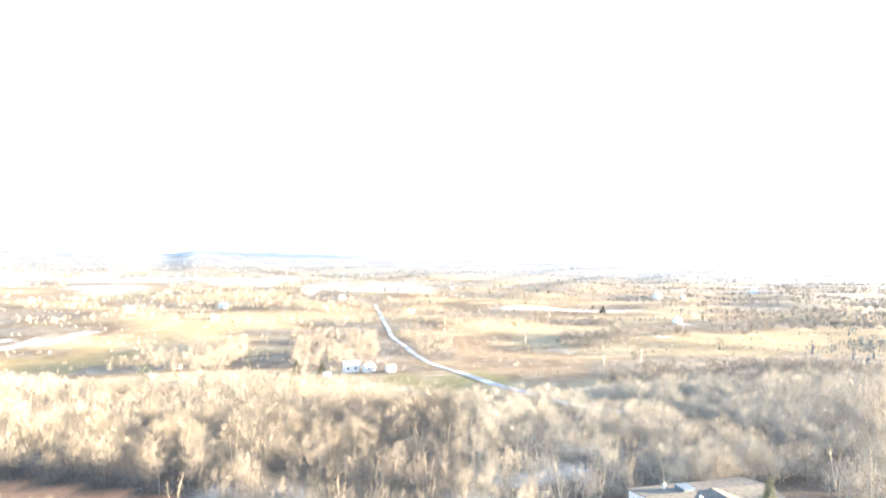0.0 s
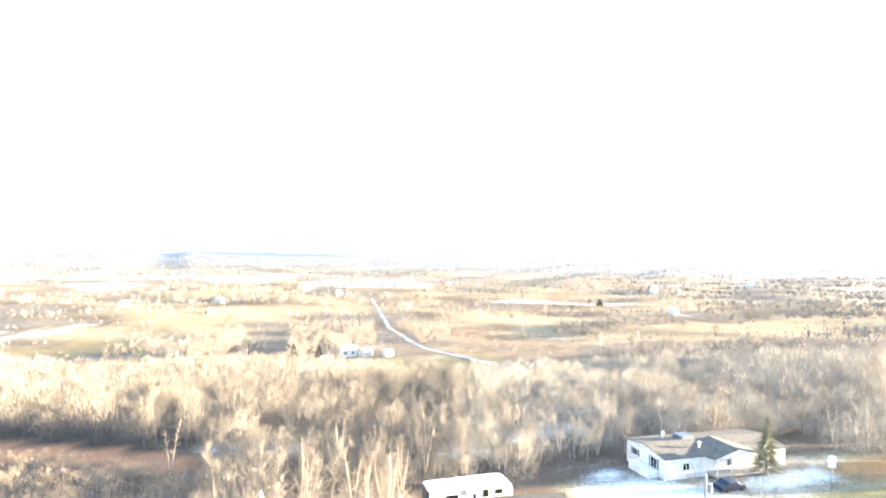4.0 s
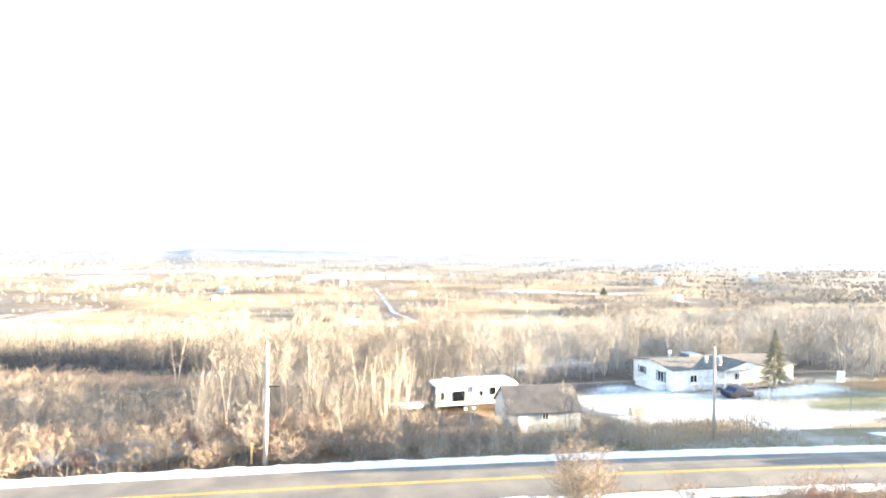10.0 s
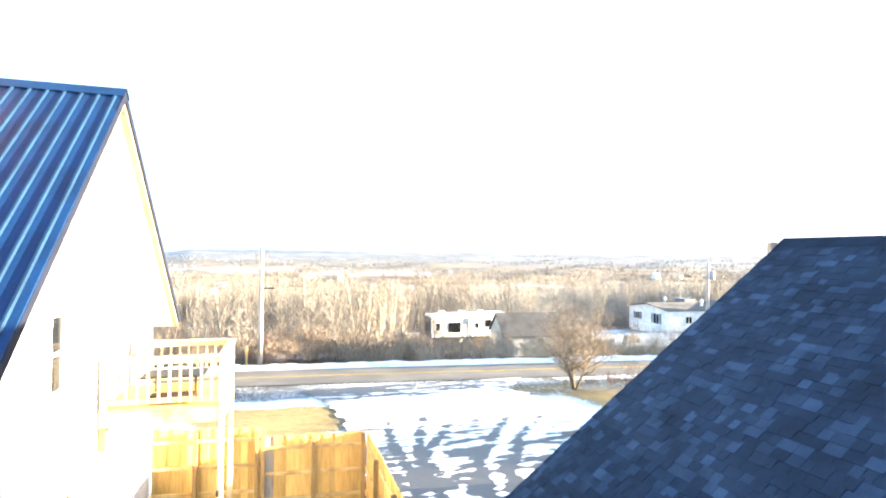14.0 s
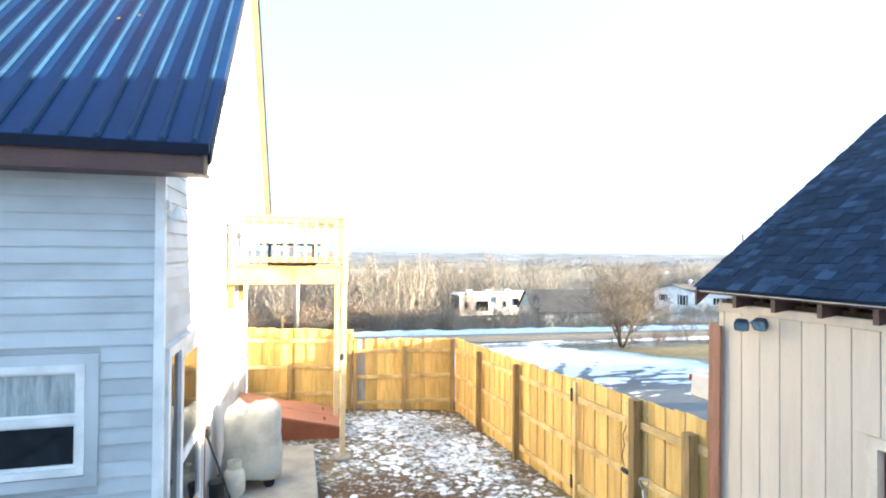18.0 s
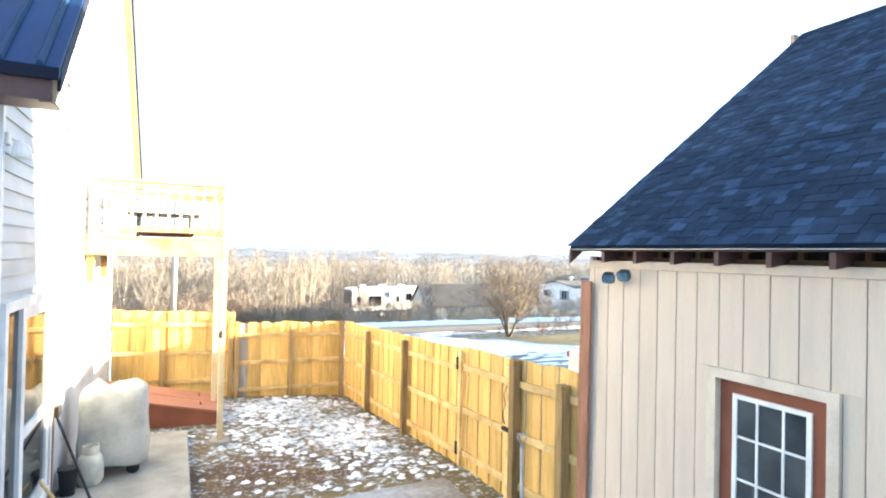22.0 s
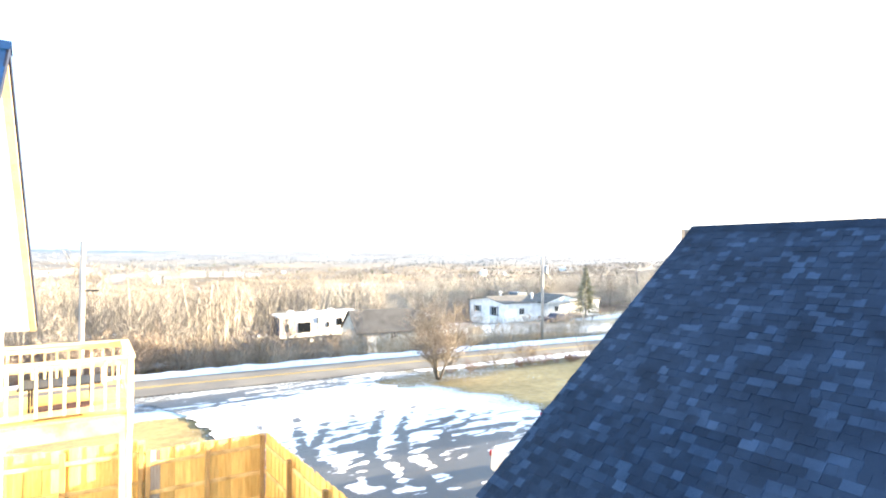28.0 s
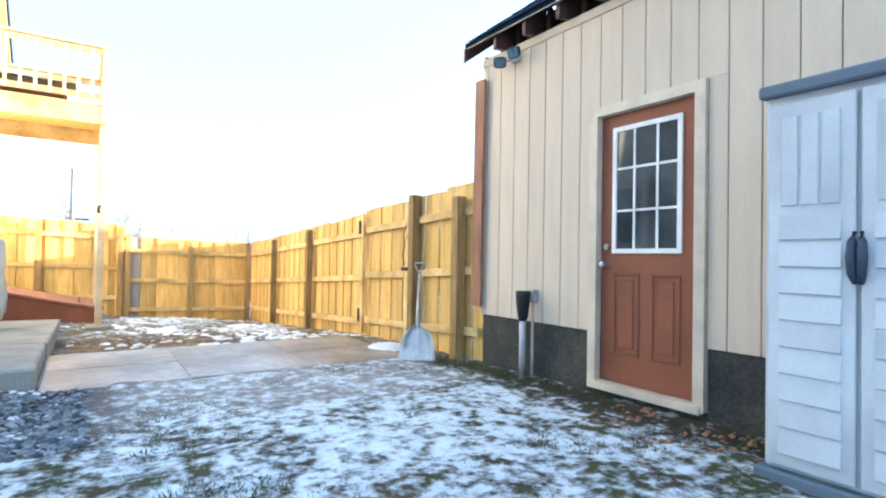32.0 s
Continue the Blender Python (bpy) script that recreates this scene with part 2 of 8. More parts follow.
M = {
    "siding": mat("vinyl_siding", (0.53, 0.565, 0.58), 0.55, vary=0.05, scale=1.2, fine=90, bump=0.05, per=0.012),
    "white": mat("white_paint", (0.8, 0.8, 0.78), 0.5, vary=0.06, scale=3, bump=0.05),
    "brown_trim": mat("brown_fascia", (0.11, 0.06, 0.055), 0.5, vary=0.15, scale=2),
    "blue_roof": mat("dark_blue_metal", (0.003, 0.032, 0.112), 0.5, metal=0.0, vary=0.2, scale=1.2, fine=25, bump=0.03, spec=0.22),
    "pine": mat("new_pine_boards", (0.79, 0.52, 0.18), 0.7, vary=0.22, scale=3, fine=45, bump=0.2, per=0.2, stretch=(6, 6, 0.7), second=(0.64, 0.39, 0.12)),
    # the fence's pine made paler, with the sunlit look put into its colour
    "deck_pine": mat("pale_deck_pine", (0.66, 0.53, 0.34), 0.7, vary=0.15, scale=3, fine=45, bump=0.2, per=0.1, second=(0.54, 0.40, 0.23)),
    "pine_rail": mat("new_pine_rails", (0.74, 0.53, 0.24), 0.7, vary=0.2, scale=3, fine=45, bump=0.2, per=0.12, second=(0.45, 0.28, 0.10)),
    "post": mat("weathered_post", (0.37, 0.235, 0.10), 0.8, vary=0.25, scale=4, fine=50, bump=0.25, per=0.2, stretch=(5, 5, 0.6)),
    "shingle": mat("asphalt_shingles", (0.018, 0.038, 0.075), 0.95, vary=0.3, scale=2, fine=220, bump=0.5, spec=0.15),
    "tan_wall": mat("tan_plank_wall", (0.65, 0.535, 0.42), 0.75, vary=0.06, scale=2.5, fine=40, bump=0.12, per=0.04, stretch=(4, 4, 0.5), second=(0.59, 0.49, 0.385)),
    "groove": mat("groove_shadow_paint", (0.42, 0.33, 0.25), 0.8, vary=0.1),
    "block": mat("painted_concrete_block", (0.045, 0.045, 0.045), 0.9, vary=0.4, scale=3, fine=40, bump=0.3, second=(0.085, 0.08, 0.065)),
    "rust_door": mat("rust_brown_door", (0.27, 0.09, 0.05), 0.5, vary=0.08, scale=2, bump=0.04),
    "hatch_leaf": mat("salmon_steel", (0.40, 0.165, 0.105), 0.5, vary=0.1, scale=2, bump=0.04),
    "rafter_wood": mat("old_rafter_wood", (0.15, 0.085, 0.045), 0.85, vary=0.25, scale=5, fine=40, bump=0.2),
    "casing": mat("cream_casing", (0.68, 0.58, 0.46), 0.6, vary=0.08, scale=4),
    "red_board": mat("red_brown_board", (0.38, 0.18, 0.11), 0.7, vary=0.2, scale=4, stretch=(4, 4, 0.6)),
    "resin": mat("grey_white_resin", (0.62, 0.65, 0.68), 0.6, vary=0.05, scale=2, bump=0.05),
    "resin_roof": mat("slate_blue_resin", (0.13, 0.17, 0.21), 0.6, vary=0.1, scale=2),
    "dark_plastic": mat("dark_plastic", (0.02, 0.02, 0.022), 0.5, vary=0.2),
    "concrete": mat("pale_concrete", (0.38, 0.35, 0.305), 0.9, vary=0.15, scale=2.5, fine=50, bump=0.25),
    "rust_end": mat("rusted_end_plate", (0.20, 0.075, 0.045), 0.8, vary=0.3, scale=2.5, fine=30, bump=0.2, second=(0.10, 0.04, 0.03)),
    "rust_tank": mat("rusty_steel", (0.055, 0.024, 0.022), 0.8, vary=0.3, scale=2.2, fine=30, bump=0.2, second=(0.05, 0.02, 0.018)),
    "rubber": mat("black_rubber", (0.02, 0.022, 0.024), 0.55, vary=0.2),
    "teal": mat("teal_hose_plastic", (0.02, 0.30, 0.30), 0.5, vary=0.15),
    "blue": mat("blue_plastic", (0.03, 0.18, 0.5), 0.5, vary=0.15),
    "bag": mat("crumpled_blue_film", (0.10, 0.30, 0.46), 0.3, vary=0.4, scale=14, fine=50, bump=0.3),
    "orange": mat("orange_plastic", (0.6, 0.10, 0.02), 0.5, vary=0.1),
    "cover": mat("grey_green_canvas", (0.50, 0.49, 0.44), 0.85, vary=0.15, scale=4, bump=0.2),
    "propane": mat("cream_steel", (0.62, 0.60, 0.50), 0.4, vary=0.06),
    "steel": mat("dull_steel", (0.45, 0.45, 0.45), 0.35, metal=0.8, vary=0.15, scale=5),
    "aluminium": mat("scuffed_aluminium", (0.62, 0.61, 0.60), 0.33, metal=0.35, vary=0.15, scale=6, fine=40, bump=0.08),
    "lamp_shell": mat("slate_lamp_shell", (0.035, 0.05, 0.075), 0.5, vary=0.15, scale=8),
    "lamp_lens": mat("blue_grey_lens", (0.12, 0.22, 0.28), 0.12, vary=0.3, scale=14, fine=60, bump=0, spec=0.5),
    "galv": mat("galvanised", (0.45, 0.46, 0.47), 0.5, metal=0.4, vary=0.1),
    "snow": mat("old_snow", (0.82, 0.84, 0.87), 0.85, vary=0.05, scale=2, fine=14, bump=0.5),
    "packed_snow": mat("packed_lane_snow", (0.20, 0.22, 0.25), 0.8, vary=0.2, scale=0.05, fine=0.6, bump=0.1, second=(0.55, 0.58, 0.62)),
    "asphalt": mat("salted_asphalt", (0.135, 0.121, 0.102), 0.75, vary=0.15, scale=0.35, fine=60, bump=0.2, second=(0.215, 0.187, 0.146)),
    "yellow": mat("worn_yellow_line", (0.58, 0.38, 0.06), 0.8, vary=0.2),
    "bark": mat("grey_brown_bark", (0.282, 0.264, 0.242), 0.95, vary=0.2, scale=1.5, fine=14, bump=0.2, per=0.2),
    "twig": mat("bare_twigs", (0.274, 0.247, 0.216), 0.95, vary=0.15, scale=0.6, fine=4, bump=0, per=0.25),
    "birch": mat("white_birch_bark", (0.62, 0.56, 0.46), 0.85, vary=0.2, scale=2, fine=10, bump=0.1),
    "birch_twig": mat("pale_twigs", (0.198, 0.167, 0.129), 0.95, vary=0.15, scale=0.6, fine=4, bump=0, per=0.2),
    "shrub": mat("dry_shrub", (0.345, 0.272, 0.205), 0.95, vary=0.2, scale=1.0, fine=6, bump=0, per=0.3),
    "pale_shrub": mat("pale_dry_shrub", (0.362, 0.304, 0.233), 0.95, vary=0.2, scale=0.5, fine=5, bump=0, second=(0.255, 0.211, 0.167)),
    "red_shrub": mat("red_twig_shrub", (0.32, 0.175, 0.125), 0.95, vary=0.2, scale=1.0, fine=6, bump=0, per=0.2),
    "dry_grass": mat("dry_grass_blades", (0.353, 0.255, 0.115), 0.95, vary=0.2, scale=1.0, fine=8, bump=0),
    "green_grass": mat("winter_grass_blades", (0.10, 0.11, 0.035), 0.95, vary=0.3, scale=1.0, fine=8, bump=0),
    "old_roof": mat("weathered_grey_roof", (0.144, 0.137, 0.125), 0.95, vary=0.2, scale=1.5, fine=30, bump=0.2),
    "grey_wall": mat("grey_wall", (0.350, 0.338, 0.327), 0.8, bump=0.02, vary=0.04, scale=1.5),
    "pale_wall": mat("pale_green_wall", (0.48, 0.52, 0.50), 0.7, vary=0.08, scale=1.5),
    "rv": mat("white_rv_shell", (0.78, 0.78, 0.76), 0.35, vary=0.05, scale=1.5),
    "faded_panel": mat("faded_brown_panel", (0.52, 0.41, 0.35), 0.5, vary=0.12, scale=2),
    "brick": mat("chimney_brick", (0.36, 0.20, 0.14), 0.9, vary=0.25, scale=5, per=0.2),
    "car": mat("silver_paint", (0.5, 0.52, 0.54), 0.3, metal=0.5, vary=0.03),
    "pole": mat("grey_pole_wood", (0.52, 0.46, 0.40), 0.9, vary=0.2, scale=2, fine=20, stretch=(4, 4, 0.3)),
    "gravel": mat("blue_grey_gravel", (0.125, 0.137, 0.150), 0.9, vary=0.3, scale=6, fine=60, bump=0.2),
    "wet": mat("wet_icy_slab", (0.19, 0.178, 0.168), 0.3, vary=0.35, scale=1.7, fine=14, bump=0.18, second=(0.43, 0.415, 0.405), spec=0.5),
    "spruce": mat("grey_green_needles", (0.284, 0.277, 0.187), 0.95, vary=0.3, scale=2, fine=8, bump=0),
    # needles greyed, the haze of distance put into their colour
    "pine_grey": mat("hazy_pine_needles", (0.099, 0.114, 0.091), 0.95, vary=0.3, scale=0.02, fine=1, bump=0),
    "dark_roof": mat("dark_weathered_roof", (0.091, 0.089, 0.087), 0.9, vary=0.15, scale=1.0, fine=12, bump=0.1),
    "handle": mat("blue_grey_handle", (0.05, 0.07, 0.105), 0.4, vary=0.1),
    # paint of the covered car; on the camper's end it stands for shade
    "navy": mat("navy_car_paint", (0.02, 0.03, 0.06), 0.35, vary=0.1),
    # one kind of twig twice: dimmer left, brighter right, the light put into colour
    "wood_dim_tone": mat("mixed_bare_twigs", (0.240, 0.214, 0.178), 0.95, vary=0.15, scale=0.11, fine=1.2, bump=0, second=(0.166, 0.160, 0.153)),
    "wood_lit_tone": mat("pale_bare_twigs", (0.420, 0.388, 0.335), 0.95, vary=0.15, scale=0.11, fine=1.2, bump=0, second=(0.304, 0.294, 0.277)),
    # paler than the roof sheet: the ribs' sky reflection put into the colour
    "roof_rib": mat("worn_blue_rib", (0.012, 0.042, 0.098), 0.5, metal=0.0, vary=0.2, scale=2, fine=25, bump=0.02, spec=0.16),
    "rake_wood": mat("stained_rake_board", (0.37, 0.27, 0.175), 0.7, vary=0.2, scale=3, fine=30),
    "apple": mat("dark_apple_bark", (0.198, 0.163, 0.122), 0.95, vary=0.25, scale=2, fine=14, bump=0.2),
    "apple_twig": mat("dark_apple_twigs", (0.29, 0.24, 0.185), 0.95, vary=0.2, scale=0.8, fine=5, bump=0),
    # bluish dark twigs carry the shade at the wood's foot in their colour
    "thicket": mat("dark_thicket_twigs", (0.150, 0.142, 0.142), 0.95, vary=0.25, scale=0.2, fine=2, bump=0),
    # blue-grey instead of brown twigs: distance haze painted into the material
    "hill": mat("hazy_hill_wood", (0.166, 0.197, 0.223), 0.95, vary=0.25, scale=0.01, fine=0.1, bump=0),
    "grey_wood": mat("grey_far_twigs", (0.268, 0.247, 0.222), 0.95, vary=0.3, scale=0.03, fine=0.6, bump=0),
    "rake_trim": mat("dark_rake_trim", (0.012, 0.016, 0.032), 0.6, vary=0.15, scale=2, spec=0.1),
    "grey_board": mat("weathered_grey_board", (0.47, 0.42, 0.36), 0.8, vary=0.2, scale=3, fine=45, bump=0.2, stretch=(6, 6, 0.7)),
    # grey and near-black blotches put an uneven reflection into the pane colour
    "door_glass": mat("dim_door_glass", (0.075, 0.085, 0.09), 0.03, vary=0.1, scale=1.6, fine=3, bump=0.0, second=(0.022, 0.026, 0.03), spec=0.6),
    "cable": mat("weathered_cable", (0.30, 0.29, 0.28), 0.7, vary=0.1),
    "glass": glass("window_glass"),
    "curtain": mat("curtained_glass", (0.36, 0.41, 0.42), 0.06, vary=0.2, scale=2.5, fine=14, bump=0, second=(0.17, 0.22, 0.235), stretch=(6, 6, 0.8), spec=0.5),
}


def by_piece(name, low, high, node="ShaderNodeNewGeometry", output="Random Per Island", power=1.0):
    """Lets the brightness change from piece to piece; power: how rare the bright ones are."""
    tree = M[name].node_tree
    pick = tree.nodes.new(node)
    rare = tree.nodes.new("ShaderNodeMath")
    rare.operation = "POWER"
    rare.inputs[1].default_value = power
    tree.links.new(pick.outputs[output], rare.inputs[0])
    reach = tree.nodes.new("ShaderNodeMapRange")
    reach.inputs[3].default_value, reach.inputs[4].default_value = low, high
    tree.links.new(rare.outputs[0], reach.inputs[0])
    shade = tree.nodes.new("ShaderNodeHueSaturation")
    surface = tree.nodes["Principled BSDF"]
    tree.links.new(surface.inputs["Base Color"].links[0].from_socket, shade.inputs["Color"])
    tree.links.new(reach.outputs[0], shade.inputs["Value"])
    tree.links.new(shade.outputs[0], surface.inputs["Base Color"])


by_piece("gravel", 0.3, 3.0)
by_piece("shingle", 0.8, 1.8, "ShaderNodeObjectInfo", "Random", 3.6)



# ---- building helpers ----
def put(ob, parent):
    """Hang ob, made in world metres, under a thing that stands anywhere."""
    ob.parent = parent
    ob.matrix_parent_inverse = parent.matrix_basis.inverted()
    return ob


def thing(name, at, label, category, group="", kind=""):
    ob = new(name)
    ob.location = at
    ob.matrix_basis = Matrix.Translation(at)
    ob.empty_display_size = 0.2
    return tagged(ob, label, category, group, kind)


class Geo:
    """Vertices and faces in world metres."""

    def __init__(self):
        self.v, self.f = [], []

    def add(self, verts, faces):
        n = len(self.v)
        self.v += [tuple(p) for p in verts]
        self.f += [tuple(i + n for i in f) for f in faces]
        return self

    def box(self, x0, y0, z0, x1, y1, z1, m=None):
        c = [(x, y, z) for z in (z0, z1) for x, y in ((x0, y0), (x1, y0), (x1, y1), (x0, y1))]
        if m is not None:
            c = [m @ Vector(p) for p in c]
        return self.add(c, [(3, 2, 1, 0), (4, 5, 6, 7), (0, 1, 5, 4), (1, 2, 6, 5), (2, 3, 7, 6), (3, 0, 4, 7)])

    def prism(self, outline, depth, m):
        """An outline in x and y, pushed along z by depth, set by m."""
        k = len(outline)
        c = [m @ Vector((x, y, 0)) for x, y in outline] + [m @ Vector((x, y, depth)) for x, y in outline]
        return self.add(c, [tuple(range(k - 1, -1, -1)), tuple(range(k, 2 * k))] + [(i, (i + 1) % k, k + (i + 1) % k, k + i) for i in range(k)])

    def ring(self, axis, a0, a1, u0, u1, z0, z1, w):
        """A rectangular frame of width w inside u0..u1, z0..z1, from a0 to a1 along x or y."""
        out = [(u0, z0), (u1, z0), (u1, z1), (u0, z1)]
        inn = [(u0 + w, z0 + w), (u1 - w, z0 + w), (u1 - w, z1 - w), (u0 + w, z1 - w)]
        at = (lambda a, p: (a, p[0], p[1])) if axis == "x" else (lambda a, p: (p[0], a, p[1]))
        vs = [at(a, p) for a in (a0, a1) for p in out + inn]
        fs = []
        for i in range(4):
            k = (i + 1) % 4
            fs += [(i, k, 4 + k, 4 + i), (8 + i, 12 + i, 12 + k, 8 + k), (i, 8 + i, 8 + k, k), (4 + i, 4 + k, 12 + k, 12 + i)]
        return self.add(vs, fs)

    def tube(self, points, radii, sides=8, caps=True):
        pts = [Vector(p) for p in points]
        if not isinstance(radii, (list, tuple)):
            radii = [radii] * len(pts)
        start = len(self.v)
        for i, p in enumerate(pts):
            d = (pts[min(i + 1, len(pts) - 1)] - pts[max(i - 1, 0)]).normalized()
            a = d.cross(Vector((0, 0, 1)) if abs(d.z) < 0.9 else Vector((1, 0, 0))).normalized()
            b = d.cross(a)
            self.v += [tuple(p + radii[i] * (math.cos(t) * a + math.sin(t) * b)) for t in (2 * math.pi * k / sides for k in range(sides))]
        for i in range(len(pts) - 1):
            for k in range(sides):
                q = start + i * sides
                self.f.append((q + k, q + (k + 1) % sides, q + sides + (k + 1) % sides, q + sides + k))
        if caps:
            self.f.append(tuple(start + k for k in range(sides - 1, -1, -1)))
            self.f.append(tuple(start + (len(pts) - 1) * sides + k for k in range(sides)))
        return self

    def part(self, name, material, parent=None, label="", smooth=False, bevel=0.0):
        me = bpy.data.meshes.new(name)
        me.from_pydata(self.v, [], self.f)
        me.materials.append(M[material])
        if bevel:
            bm = bmesh.new()
            bm.from_mesh(me)
            bmesh.ops.remove_doubles(bm, verts=bm.verts, dist=1e-5)
            bmesh.ops.bevel(bm, geom=[e for e in bm.edges if len(e.link_faces) == 2 and e.calc_face_angle() > 0.6], offset=bevel, segments=1, affect="EDGES")
            bm.to_mesh(me)
            bm.free()
        if smooth:
            me.polygons.foreach_set("use_smooth", [True] * len(me.polygons))
        ob = new(name, me)
        if label:
            tagged(ob, label)
        return put(ob, parent) if parent else ob


BARS = {}


def bar(name, size, at, material, parent, turn=None, bevel=0.004, label=""):
    """One bevelled board, block or post, centred at a place; alike ones share a mesh."""
    key = (tuple(round(s, 3) for s in size), material, bevel)
    if key not in BARS:
        bm = bmesh.new()
        bmesh.ops.create_cube(bm, size=1.0, matrix=Matrix.Diagonal((*size, 1)))
        if bevel:
            bmesh.ops.bevel(bm, geom=bm.edges[:], offset=min(bevel, min(size) * 0.3), segments=1, affect="EDGES")
        me = bpy.data.meshes.new(name)
        bm.to_mesh(me)
        bm.free()
        me.materials.append(M[material])
        BARS[key] = me
    ob = new(name, BARS[key])
    ob.matrix_basis = Matrix.Translation(at) @ (turn or Matrix())
    if label:
        tagged(ob, label)
    return put(ob, parent) if parent else ob


def lathe(geo, at, profile, sides=16):
    """Rings of (radius, height) round an upright axis."""
    pts = [(at[0], at[1], at[2] + h) for r, h in profile]
    start = len(geo.v)
    for (r, h), p in zip(profile, pts):
        geo.v += [(p[0] + r * math.cos(2 * math.pi * k / sides), p[1] + r * math.sin(2 * math.pi * k / sides), p[2]) for k in range(sides)]
    for i in range(len(profile) - 1):
        for k in range(sides):
            q = start + i * sides
            geo.f.append((q + k, q + (k + 1) % sides, q + sides + (k + 1) % sides, q + sides + k))
    geo.f.append(tuple(start + k for k in range(sides - 1, -1, -1)))
    geo.f.append(tuple(start + (len(profile) - 1) * sides + k for k in range(sides)))
    return geo


# ---- ground ----
def ground_z(x, y):
    x, y = np.asarray(x, float), np.asarray(y, float)
    z = np.interp(y, [-60, 3, 5.3, 6, 7.3, 9.7, 11.84, 14, 46, 60, 75, 100, 160, 250, 350, 480, 700], [0.6, 0.05, 0.03, 0.01, -0.02, -0.19, -0.36, -0.50, -3.25, -4.2, -4.9, -6.5, -12, -22, -31, -36, -38])
    z = z + np.clip((3.2 - x) * 0.085, -0.1, 0.32) * np.interp(y, [8.5, 12, 16, 30], [0, 1, 1, 0])
    z = z - 0.8 * band(x, 20.4, 34, 2.6) * band(y, 43.5, 60, 4)
    r = np.hypot(x, y)
    z = z + np.interp(r, [700, 1500, 2500, 3500, 4700, 6500], [0, 4, 15, 32, 58, 58]) * np.interp(x / np.maximum(np.abs(y), 1), [-0.32, -0.2, -0.16, 1], [0.45, 0.5, 1.02, 1])
    rough = np.interp(r, [30, 60, 200, 700, 1500, 4000], [0, 0.15, 1.2, 2.5, 5, 8])
    return z + rough * (np.sin(x * 0.021 + 1.3) * np.cos(y * 0.017) + 0.6 * np.sin(x * 0.0067 - y * 0.0093 + 2) + 0.35 * np.sin(x * 0.063 + y * 0.041) * np.interp(r, [500, 900], [1, 0]))


def gz(x, y):
    return float(ground_z(x, y))


def road_y(x):
    return 38.4 - 0.135 * x - 0.00105 * x * x if x > -20 else 38.4 + 2.7 - 0.42 - (x + 20) * 0.095


def lines(near0, near1, step, far, grow):
    mid = list(np.arange(near0, near1 + 1e-6, step))
    lo, hi, d = [], [], step
    while (near0 if not lo else lo[-1]) > -far:
        d *= grow
        lo.append((near0 if not lo else lo[-1]) - d)
    d = step
    while (near1 if not hi else hi[-1]) < far:
        d *= grow
        hi.append((near1 if not hi else hi[-1]) + d)
    return np.array(lo[::-1] + mid + hi)


def blob(x, y, cx, cy, rx, ry, soft=0.3):
    return np.clip((1 - np.hypot((x - cx) / rx, (y - cy) / ry)) / soft, 0, 1)


def band(v, a, b, soft):
    return np.clip((v - a) / soft, 0, 1) * np.clip((b - v) / soft, 0, 1)


